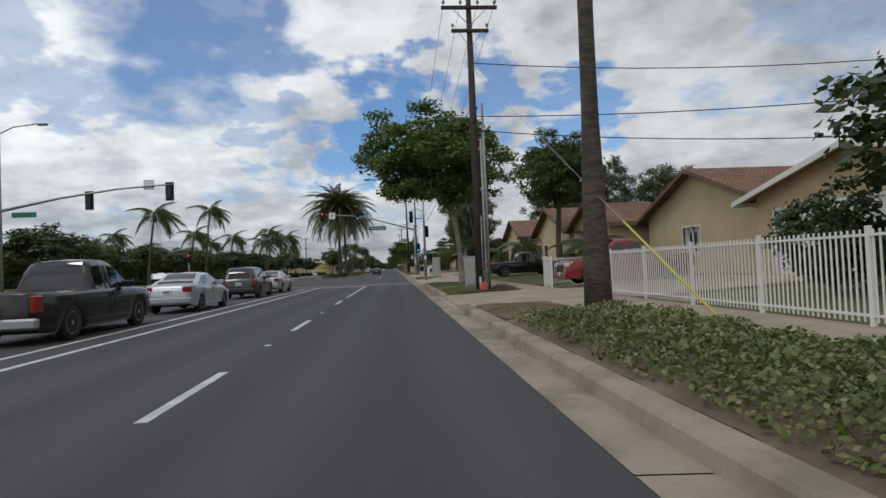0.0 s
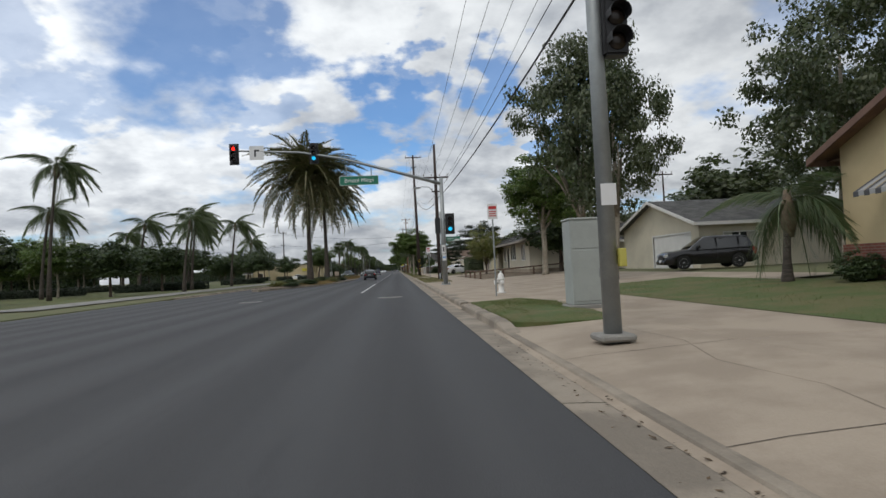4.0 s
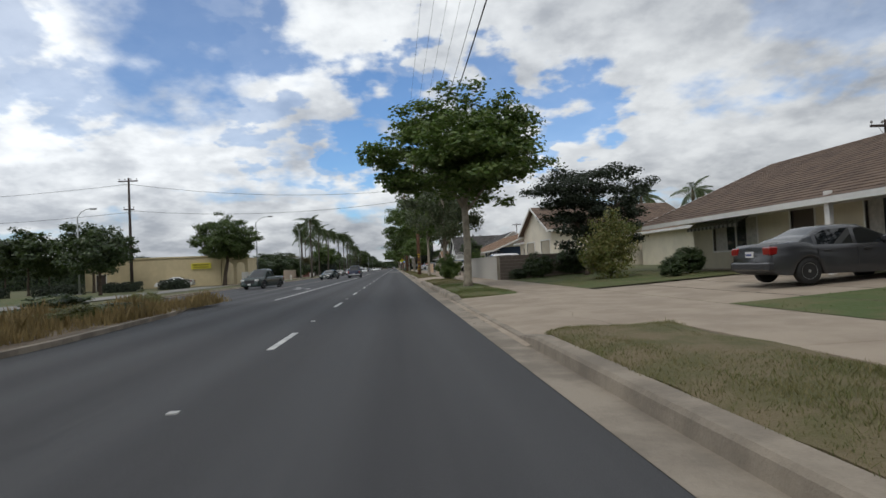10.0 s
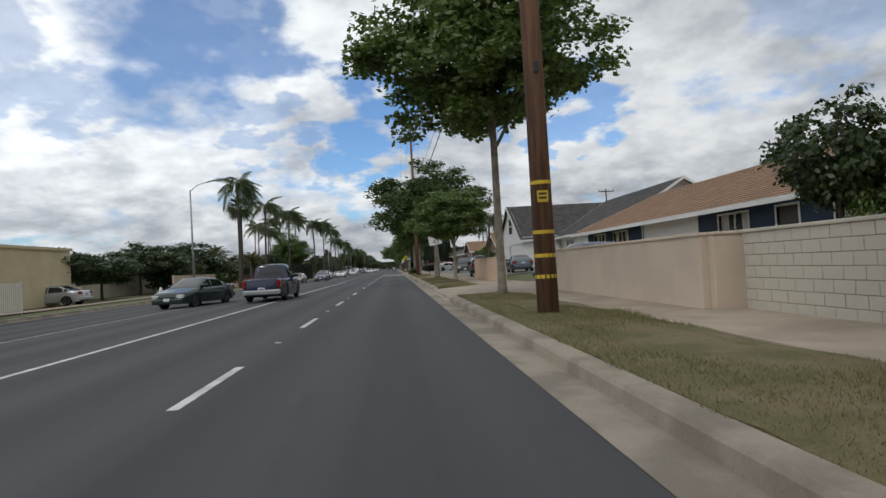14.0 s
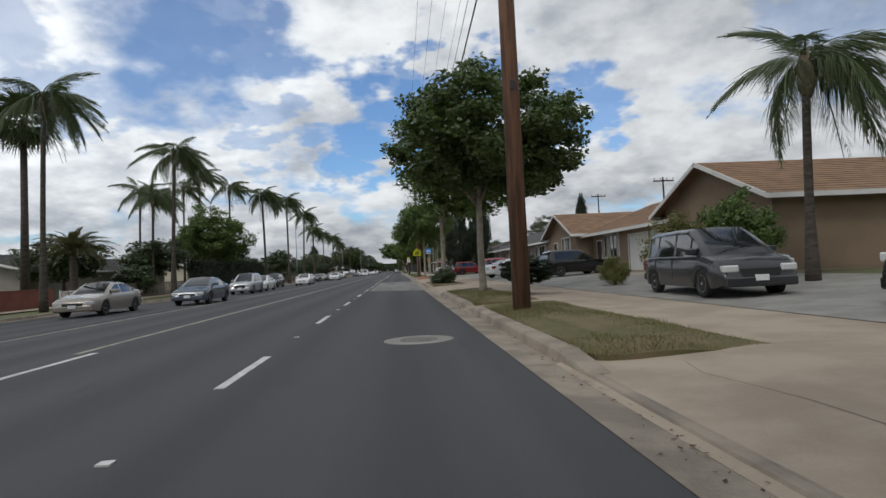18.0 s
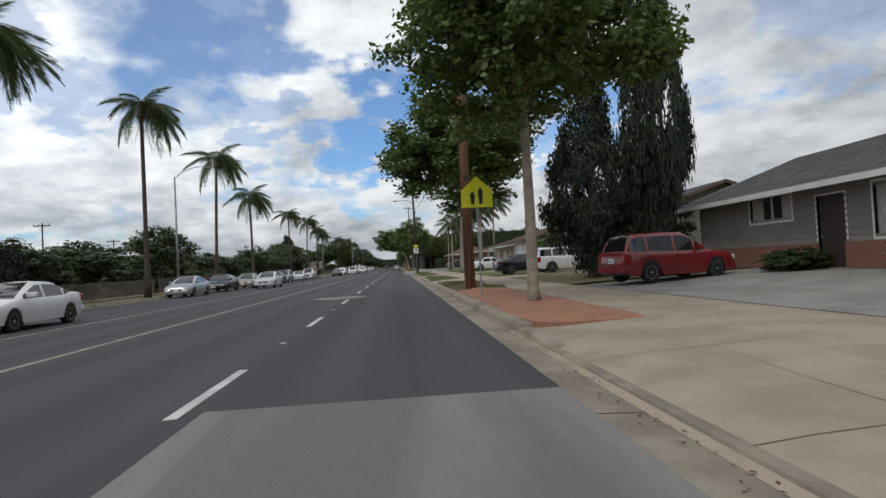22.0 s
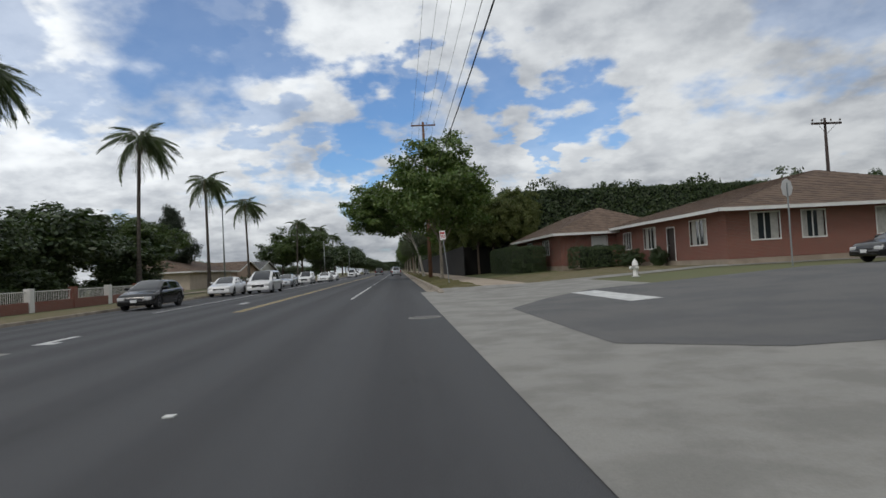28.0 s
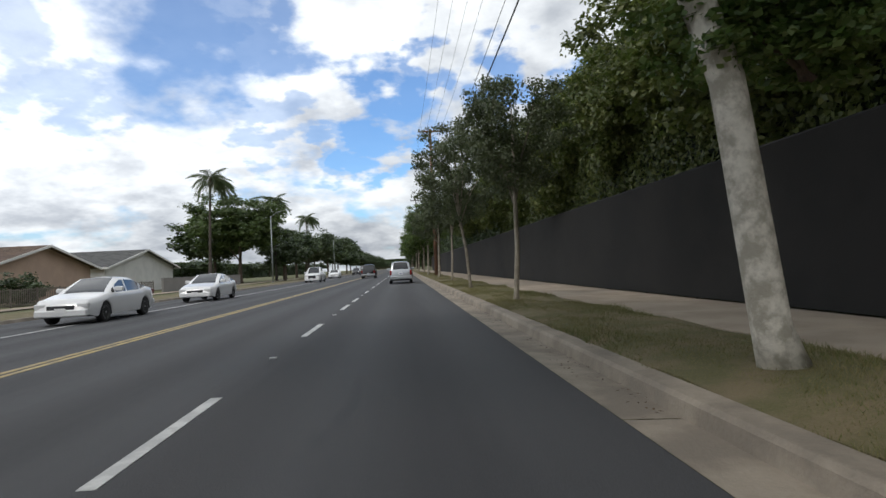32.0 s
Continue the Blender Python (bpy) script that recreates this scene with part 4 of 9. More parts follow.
def hedge(x0, x1, y0, y1, z0, tall, label, leaf=None, name="hedge", size=0.085, per=260, rounded=0.25):
    """A clipped hedge: a core painted near black as inner shade, skinned with leaves."""
    h_ = thing(name, label, "hedge", pose((x0 + x1) / 2, (y0 + y1) / 2, z0))
    wx, wy = (x1 - x0) / 2, (y1 - y0) / 2
    part("core", box_bm(-wx + 0.1, wx - 0.1, -wy + 0.1, wy - 0.1, 0, tall - 0.1, min(rounded, wx * 0.6), 2), mat("hedge_inner_shade", (0.012, 0.02, 0.01), 1.0, 0.3), h_)
    r = np.random.default_rng(int(abs(x0 * 10 + y0)))
    areas = [2 * wy * tall, 2 * wy * tall, 2 * wx * tall, 2 * wx * tall, 4 * wx * wy]
    rows = []
    for k, ar in enumerate(areas):
        n = int(ar * per)
        u, v = r.random(n), r.random(n)
        j = r.normal(0, 0.05, n)
        if k < 2:
            p = np.stack([np.full(n, (-1, 1)[k] * wx) + j, (u * 2 - 1) * wy, v * tall], 1)
            nr = np.array([(-1, 1)[k], 0, 0.3])
        elif k < 4:
            p = np.stack([(u * 2 - 1) * wx, np.full(n, (-1, 1)[k - 2] * wy) + j, v * tall], 1)
            nr = np.array([0, (-1, 1)[k - 2], 0.3])
        else:
            p = np.stack([(u * 2 - 1) * wx, (v * 2 - 1) * wy, tall + j], 1)
            nr = np.array([0, 0, 1.0])
        wob = 0.06 * np.sin(p[:, 1] * 2.3) + 0.05 * np.sin(p[:, 1] * 5.1 + 1) + 0.05 * np.sin(p[:, 0] * 4)
        p[:, 2] = np.maximum(0.02, p[:, 2] + wob * (p[:, 2] > tall * 0.6))
        nrm = r.normal(0, 0.6, (n, 3)) + nr
        nrm /= np.linalg.norm(nrm, axis=1, keepdims=True)
        t = np.cross(nrm, r.normal(size=(n, 3)))
        t /= np.linalg.norm(t, axis=1, keepdims=True)
        b = np.cross(nrm, t)
        s = size * r.uniform(0.6, 1.3, (n, 1))
        q = np.empty((n, 4, 3))
        q[:, 0], q[:, 1], q[:, 2], q[:, 3] = p - t * s, p - b * s * 0.6, p + t * s, p + b * s * 0.6
        rows.append(q.reshape(-1, 3))
    tri_mesh("foliage", np.concatenate(rows), leaf or leaf_b, h_, 4)
    return h_


# ---------------------------------------------------------------- poles, lamps, signals, signs


riser_grey = mat("riser_grey", (0.36, 0.36, 0.35), 0.6, 0.2, 3, 30, 0.1)


def utility_pole(x, y, tall, arms, dark=False, bands=False, riser=False, girth=0.17, lean=0.0, label="tall brown wooden utility pole with crossarms and insulators", lamp=None):
    wood = pole_dark if dark else pole_wood
    p_ = thing("utility_pole", label, "utility pole", pose(x, y, 0.14), "utility poles")
    tube("shaft", [(0, 0, -0.1), (lean * 0.5, 0, tall / 2), (lean, 0, tall)], [girth * 1.12, girth * 0.95, girth * 0.62], wood, p_, 14)
    for h, wide in arms:
        arm = part("crossarm", box_bm(-wide / 2, wide / 2, -0.14 - girth * 0.5, -0.02 - girth * 0.5, h - 0.07, h + 0.07, 0.012), wood, p_)
        arm.location.x = lean * h / tall
        n = 4 if wide > 1.6 else 2
        for k in range(n):
            v, f = lathe_data([(0.015, 0), (0.015, 0.1), (0.06, 0.11), (0.07, 0.17), (0.035, 0.24), (0.02, 0.25)], 8)
            ins_ = link("insulator", v, f, mat("porcelain", (0.20, 0.19, 0.18), 0.3, 0.1), p_)
            ins_.location = (lean * h / tall + wide * (k / (n - 1) - 0.5) * 0.92, -0.08 - girth * 0.5, h + 0.07)
        for s in (-1, 1):
            tube("brace", [(lean * h / tall, -girth * 0.6, h - 0.75), (lean * h / tall + s * wide * 0.3, -0.16 - girth * 0.4, h - 0.08)], 0.016, steel, p_, 5)
    for k in range(3):
        hz = tall * (0.30 + 0.13 * k)
        part("bracket", box_bm(-0.05, 0.05, -girth - 0.05, -girth + 0.04, hz, hz + 0.22, 0.01), plastic, p_)
    if bands:
        for h in (0.75, 1.15, 1.60, 2.55):
            v, f = lathe_data([(girth * 1.10, h), (girth * 1.10, h + 0.07)], 16)
            link("reflective_band", v, f, band_yellow, p_, "yellow reflective band")
        part("notice", box_bm(-0.13, 0.08, -girth - 0.025, -girth - 0.005, 2.2, 2.42), band_yellow, p_, "yellow warning plate")
        for zz in (2.26, 2.34):
            part("printing", box_bm(-0.1, 0.05, -girth - 0.029, -girth - 0.025, zz, zz + 0.04), ink, p_)
    if riser:
        tube("riser_pipe", [(girth + 0.22, -0.05, -0.1), (girth + 0.22, -0.05, tall * 0.62)], 0.055, steel, p_, 10, "grey conduit pipe")
        tube("riser_pipe", [(girth + 0.09, -0.1, -0.1), (girth + 0.09, -0.1, tall * 0.5)], 0.05, riser_grey, p_, 10, "pale plastic conduit pipe")
        tube("riser_pipe", [(girth * 0.7, -girth * 0.95, -0.1), (girth * 0.7, -girth * 0.95, 3.2)], 0.022, steel, p_, 8, "thin ground wire cover")
        tube("pipe_stub", [(-0.02, -girth - 0.1, -0.1), (-0.02, -girth - 0.1, 0.62)], 0.06, steel, p_, 10, "short rusty pipe stub")
        for h in (3.0, 6.0):
            part("standoff", box_bm(0, girth + 0.3, -0.09, -0.02, h, h + 0.1), steel, p_)
    if lamp:
        h, rch = lamp
        tube("lamp_arm", [(0, 0, h - 0.5), (-rch * 0.4, -0.05, h + 0.25), (-rch * 0.8, -0.05, h + 0.3), (-rch, -0.05, h + 0.22)], 0.035, steel, p_, 8)
        lamp_head(p_, -rch - 0.2, -0.05, h + 0.2, -1)
    return p_


def lamp_head(parent, x, y, z, s):
    bm = box_bm(-0.38, 0.38, -0.15, 0.15, -0.07, 0.07, 0.06, 2)
    ob = part("lamp_head", bm, mat("lamp_grey", (0.30, 0.31, 0.31), 0.5, 0.06), parent, "grey cobra lamp head")
    ob.location = (x, y, z)
    bm = box_bm(-0.25, 0.15, -0.1, 0.1, -0.10, -0.06, 0.02)
    ob2 = part("lens", bm, mat("lamp_lens", (0.55, 0.55, 0.5), 0.3, 0.04), parent)
    ob2.location = (x, y, z)


def street_lamp(x, y, tall, reach, label="grey steel street lamp with a curved arm"):
    s = -1 if x > 0 else 1
    p_ = thing("street_lamp", label, "street lamp", pose(x, y, yard(x)), "street lamps")
    tube("pole", [(0, 0, -0.05), (0, 0, tall)], [0.11, 0.065], steel, p_, 12)
    part("base", box_bm(-0.2, 0.2, -0.2, 0.2, -0.03, 0.1, 0.03), pale_concrete, p_)
    tube("arm", [(0, 0, tall - 0.1), (s * reach * 0.3, 0, tall + 0.45), (s * reach * 0.7, 0, tall + 0.75), (s * reach, 0, tall + 0.78)], 0.035, steel, p_, 8)
    lamp_head(p_, s * (reach + 0.3), 0, tall + 0.77, s)
    return p_


def signal_head(parent, x, y, z, lit, facing=-1, board=False):
    """A three-lamp head with visors; facing -1 looks back down the street."""
    hd = part("signal_head", box_bm(x - 0.17, x + 0.17, y - 0.1, y + 0.12, z - 0.53, z + 0.53, 0.03, 2), black_paint, parent, "black three-lamp signal head")
    if board:
        part("backplate", box_bm(x - 0.3, x + 0.3, y + 0.05, y + 0.07, z - 0.68, z + 0.68, 0.02), mat("dull_black", (0.03, 0.03, 0.03), 0.7, 0.1), hd)
    for k, colr in enumerate(("red", "amber", "green")):
        zz = z + 0.34 - 0.34 * k
        on = lit == colr
        m_ = {"red": red_light, "green": green_light}.get(colr) if on else mat("dark_lens", (0.03, 0.02, 0.015), 0.2, 0.05)
        v, f = lathe_data([(0.13, 0), (0.12, 0.02), (0.05, 0.04)], 20)
        l_ = link("lamp", v, f, m_, hd, f"lit {colr} lamp" if on else "", True)
        l_.matrix_basis = pose(x, y - 0.1 if facing < 0 else y + 0.12, zz, 90 if facing < 0 else -90)
        verts, faces = [], []
        for i in range(11):
            a = radians(-20 + 220 * i / 10)
            for d in (0.0, 0.2):
                verts.append((x + 0.145 * math.cos(a), y + facing * (0.1 + d), zz + 0.145 * math.sin(a)))
        faces = [(2 * i, 2 * i + 1, 2 * i + 3, 2 * i + 2) for i in range(10)]
        vis = link("visor", verts, faces, black_paint, hd)
        so = vis.modifiers.new("thick", "SOLIDIFY")
        so.thickness = 0.006
    return hd


def plate(parent, x, y, z, wide, high, material, name="sign_face", edge=None, thick=0.006):
    if edge:
        part("sign_border", box_bm(x - wide / 2, x + wide / 2, y - thick, y, z - high / 2, z + high / 2, 0.002), edge, parent)
        return part(name, box_bm(x - wide / 2 + 0.02, x + wide / 2 - 0.02, y - thick - 0.003, y - thick, z - high / 2 + 0.02, z + high / 2 - 0.02), material, parent)
    return part(name, box_bm(x - wide / 2, x + wide / 2, y - thick, y, z - high / 2, z + high / 2, 0.002), material, parent)


def facing(x, y, z):
    """Letters upright, read by someone who looks up the street."""
    return pose(x, y, z, 90, 0, 0)


def post_of(parent, tall, lean=0.0, square=True):
    if square:
        ob = part("post", box_bm(-0.025, 0.025, -0.025, 0.025, -0.1, tall, 0.004), steel, parent, "perforated steel post")
    else:
        ob = tube("post", [(0, 0, -0.1), (0, 0, tall)], 0.03, steel, parent)
    return ob


def parking_sign(x, y, tall, wide=0.31, high=0.46, lean=0):
    s = thing("parking_sign", "small white parking sign with red print on a thin post", "sign", pose(x, y, 0.14, 0, lean, 0), "parking signs")
    post_of(s, tall)
    plate(s, 0, -0.03, tall - high / 2, wide, high, sign_white)
    part("printing", box_bm(-wide * 0.38, wide * 0.38, -0.041, -0.036, tall - high * 0.36, tall - high * 0.16), sign_red, s)
    for k in range(3):
        part("printing", box_bm(-wide * 0.36, wide * 0.36, -0.041, -0.036, tall - high * (0.54 + 0.14 * k), tall - high * (0.48 + 0.14 * k)), sign_red, s)
    return s


# ---------------------------------------------------------------- cars


def smooth(x, pts):
    """A smooth curve through (x, value) pairs."""
    xs, ys = [p[0] for p in pts], [p[1] for p in pts]
    if x <= xs[0]:
        return ys[0]
    for i in range(len(xs) - 1):
        if x <= xs[i + 1]:
            s = (x - xs[i]) / (xs[i + 1] - xs[i])
            return ys[i] + (ys[i + 1] - ys[i]) * (s * s * (3 - 2 * s))
    return ys[-1]


# half length is 1: rear -1, front +1. deck: top of the lower body; roof: top of the cabin; posts: where pillars stand
CARS = {
    "sedan": dict(L=4.75, W=1.83, H=1.46, deck=[(-1, .80), (-.97, 1.02), (-.62, 1.06), (-.5, .98), (.42, .96), (.9, .80), (.97, .70), (1, .55)], cab=(-.70, .46), roof=[(-.70, 0), (-.36, .92), (-.1, 1), (.06, .97), (.46, 0)], posts=(-.5, -.06, .27), wheel=.325, axle=(-.60, .60)),
    "hatch": dict(L=4.36, W=1.82, H=1.47, deck=[(-1, .72), (-.98, .98), (-.9, 1.02), (.45, .95), (.88, .80), (.97, .68), (1, .5)], cab=(-.97, .50), roof=[(-.97, .0), (-.90, .42), (-.66, .90), (-.2, 1), (.06, .97), (.50, 0)], posts=(-.66, -.12, .24), wheel=.32, axle=(-.62, .62)),
    "suv": dict(L=4.6, W=1.85, H=1.70, deck=[(-1, .80), (-.98, 1.08), (.40, 1.04), (.86, .94), (.96, .84), (1, .55)], cab=(-.96, .46), roof=[(-.96, 0), (-.86, .82), (-.75, .96), (-.2, 1), (.08, .97), (.46, 0)], posts=(-.62, -.14, .22), wheel=.355, axle=(-.60, .60)),
    "van": dict(L=5.1, W=1.98, H=1.78, deck=[(-1, .80), (-.99, 1.06), (.55, 1.05), (.86, .93), (.96, .80), (1, .5)], cab=(-.98, .66), roof=[(-.98, 0), (-.93, .86), (-.8, .98), (-.2, 1), (.22, .97), (.66, 0)], posts=(-.52, -.05, .34), wheel=.34, axle=(-.60, .62)),
    "pickup": dict(L=5.5, W=1.92, H=1.82, deck=[(-1, 1.04), (-.99, 1.10), (-.2, 1.10), (.45, 1.10), (.9, 1.03), (.97, .92), (1, .6)], cab=(-.22, .52), roof=[(-.22, 0), (-.15, .94), (0, 1), (.20, .97), (.52, 0)], posts=(.02, .10, .30), wheel=.39, axle=(-.58, .62), bed=(-.96, -.24)),
    "jeep": dict(L=4.4, W=1.88, H=1.88, deck=[(-1, 1.12), (-.99, 1.16), (.3, 1.14), (.8, 1.10), (.86, 1.06), (.9, .7), (1, .62)], cab=(-.97, .33), roof=[(-.97, 0), (-.955, .95), (-.9, 1), (.1, 1), (.18, .96), (.33, 0)], posts=(-.5, -.05, .20), wheel=.42, axle=(-.56, .60)),
    "box": dict(L=4.5, W=1.76, H=1.66, deck=[(-1, .85), (-.99, 1.10), (.40, 1.06), (.62, 1.05), (.92, .92), (1, .5)], cab=(-.97, .40), roof=[(-.97, 0), (-.93, .85), (-.85, .97), (-.1, 1), (.1, .97), (.40, 0)], posts=(-.55, -.1, .2), wheel=.34, axle=(-.58, .60)),
}
CAR_KIT = {}


def car_meshes(kind):
    """The meshes of a car of that kind, made once."""
    if kind in CAR_KIT:
        return CAR_KIT[kind]
    c = CARS[kind]
    hl, hw = c["L"] / 2, c["W"] / 2
    st = sorted({round(-1 + 2 * i / 46, 4) for i in range(47)} | {-.985, .985, -.995, .995} | set(c.get("bed", ())))
    R = c["wheel"] * 1.13

    def plan(s):
        return 1 - 0.16 * max(0, abs(s) - .72) ** 2 / .0784 - (0.10 if abs(s) > .99 else 0)

    rows, n = [], 0
    for s in st:
        y, wd, zt = s * hl, hw * plan(s), smooth(s, c["deck"])
        zb = .24 + .10 * max(0, (abs(s) - .85) / .15)
        arch = zb
        for ax in c["axle"]:
            d = abs(s - ax) * hl
            if d < R:
                arch = max(arch, c["wheel"] + math.sqrt(R * R - d * d))
        zs = zt - .05
        a1 = min(arch, zs - .12)
        lo = max(zb + .14, a1 + .02)
        ring = [(0, zb), (wd * .74, zb), (wd * .965, a1), (wd * .995, lo), (wd, max(lo + .02, zb + (zs - zb) * .55)), (wd * .985, max(lo + .05, zs - .12)), (wd * .94, zs), (wd * .87, zt)]
        in_bed = "bed" in c and c["bed"][0] < s < c["bed"][1]
        ring += [(wd * .84, .62 if in_bed else zt + .005), (0, .62 if in_bed else zt + .028)]
        rows.append((y, ring))
    k = len(rows[0][1])
    verts, faces, dark = [], [], []
    for y, ring in rows:
        verts += [(x, y, z) for x, z in ring] + [(-x, y, z) for x, z in ring]
    for j in range(len(rows) - 1):
        for i in range(k - 1):
            a, b = j * 2 * k + i, (j + 1) * 2 * k + i
            for q in ((a, a + 1, b + 1, b), (a + k + 1, a + k, b + k, b + k + 1)):
                (dark if i < 2 else faces).append(q)
    for j in (0, len(rows) - 1):
        o = j * 2 * k
        loop = [o + i for i in range(k)] + [o + k + i for i in reversed(range(1, k - 1))]
        faces.append(tuple(loop if j == 0 else reversed(loop)))
    kit = {"body": (verts, faces), "underbody": (verts, dark)}
    # cabin
    a0, a1 = c["cab"]
    cs = sorted({round(a0 + (a1 - a0) * i / 26, 4) for i in range(27)} | {p + d for p in c["posts"] for d in (-.022, .022)})
    H = c["H"]
    crow = []
    for s in cs:
        base = smooth(s, c["deck"]) - .03
        zt = base + (H - base) * max(0.0, smooth_line(s, c["roof"])) + .0
        f = (zt - base) / (H - base)
        wb = hw * plan(s) * .90
        wr = wb - .20 * f * (.75 if kind in ("jeep", "van", "box") else 1)
        crow.append((s * hl, [(wb, base), (wb - (wb - wr) * .72, base + (zt - base) * .80), (wr * .97, base + (zt - base) * .93), (wr * .80, zt - .004), (0, zt + .02 * f)]))
    verts = []
    for y, ring in crow:
        verts += [(x, y, z) for x, z in ring] + [(-x, y, z) for x, z in ring]
    groups = {"roof": [], "windscreen": [], "rear_window": [], "side_window": [], "off_side_window": []}
    k = 5
    for j in range(len(crow) - 1):
        s = (cs[j] + cs[j + 1]) / 2
        slope = (crow[j + 1][1][4][1] - crow[j][1][4][1]) / (crow[j + 1][0] - crow[j][0])
        post = any(abs(s - p) < .022 for p in c["posts"])
        for i in range(4):
            a, b = j * 10 + i, (j + 1) * 10 + i
            qs = ((a, a + 1, b + 1, b), (a + 6, a + 5, b + 5, b + 6))
            if i >= 2:
                g = "windscreen" if slope < -.35 else "rear_window" if slope > .35 else "roof"
                if i == 2 and g != "roof":
                    g = "roof"
            else:
                g = "side_window" if i == 0 and not post and s > a0 + .06 and s < a1 - .10 else "roof"
            if g == "side_window":
                groups[g].append(qs[0]), groups["off_side_window"].append(qs[1])
            else:
                groups[g] += qs
    for g, fs in groups.items():
        kit[g] = (verts, fs)
    # wheels
    r = c["wheel"]
    prof = [(r * .60, -.10), (r * .93, -.105), (r * .99, -.08), (r, -.03), (r, .03), (r * .99, .08), (r * .93, .105), (r * .60, .10)]
    kit["tyre"] = lathe_data(prof, 28, "x")
    v, f = lathe_data([(r * .64, .06), (r * .66, .098), (r * .60, .102), (r * .56, .055)], 28, "x")
    n0 = len(v)
    for q in range(5):
        a = 2 * math.pi * q / 5
        ca, sa = math.cos(a), math.sin(a)
        for (rr, w_) in ((.08, .055), (.60, .035)):
            for xx in (.06, .092):
                for sd in (-1, 1):
                    py, pz = r * rr, r * w_ * 2.6 * sd
                    v.append((xx, py * ca - pz * sa, py * sa + pz * ca))
        b = n0 + q * 8
        f += [(b + 2, b + 3, b + 7, b + 6), (b, b + 2, b + 6, b + 4), (b + 1, b + 5, b + 7, b + 3), (b, b + 4, b + 5, b + 1)]
    v2, f2 = lathe_data([(r * .17, .055), (r * .17, .095), (r * .1, .102)], 14, "x")
    f += [tuple(i + len(v) for i in q) for q in f2]
    v += v2
    kit["rim"] = (v, f)
    v3, f3 = lathe_data([(r * .62, .0), (r * .62, .05)], 24, "x")
    kit["brake"] = (v3, f3)
    out_kit = {}
    for g, (v, f) in kit.items():
        used = sorted({i for q in f for i in q})
        idx = {o: i for i, o in enumerate(used)}
        me = bpy.data.meshes.new(g)
        me.from_pydata([v[i] for i in used], [], [tuple(idx[i] for i in q) for q in f])
        bm = bmesh.new()
        bm.from_mesh(me)
        bmesh.ops.remove_doubles(bm, verts=bm.verts, dist=1e-5)
        bmesh.ops.dissolve_degenerate(bm, edges=bm.edges, dist=1e-5)
        bmesh.ops.recalc_face_normals(bm, faces=bm.faces)
        bm.to_mesh(me)
        bm.free()
        me.shade_smooth()
        out_kit[g] = me
    CAR_KIT[kind] = out_kit
    return out_kit


def smooth_line(x, pts):
    for (x0, y0), (x1, y1) in zip(pts, pts[1:]):
        if x <= x1:
            s = (x - x0) / (x1 - x0)
            return y0 + (y1 - y0) * (s ** 0.85 if y1 > y0 else 1 - (1 - s) ** 0.85)
    return pts[-1][1]


PAINTS = {}


def paint(col):
    if col not in PAINTS:
        name = {"white": (0.72, 0.72, 0.72), "black": (0.004, 0.004, 0.005), "silver": (0.42, 0.44, 0.46), "grey": (0.035, 0.036, 0.04), "red": (0.20, 0.012, 0.016), "darkred": (0.19, 0.015, 0.018),
                "navy": (0.012, 0.018, 0.05), "green": (0.02, 0.035, 0.032), "steelblue": (0.10, 0.12, 0.15), "champagne": (0.34, 0.31, 0.27), "maroon": (0.045, 0.02, 0.035), "brightred": (0.30, 0.016, 0.02)}[col]
        PAINTS[col] = mat(col + "_car_paint", name, 0.24, 0.03, 0.8, 6, 0.0, 0.35 if col in ("silver", "steelblue", "champagne") else 0.0, coat=0.35)
    return PAINTS[col]


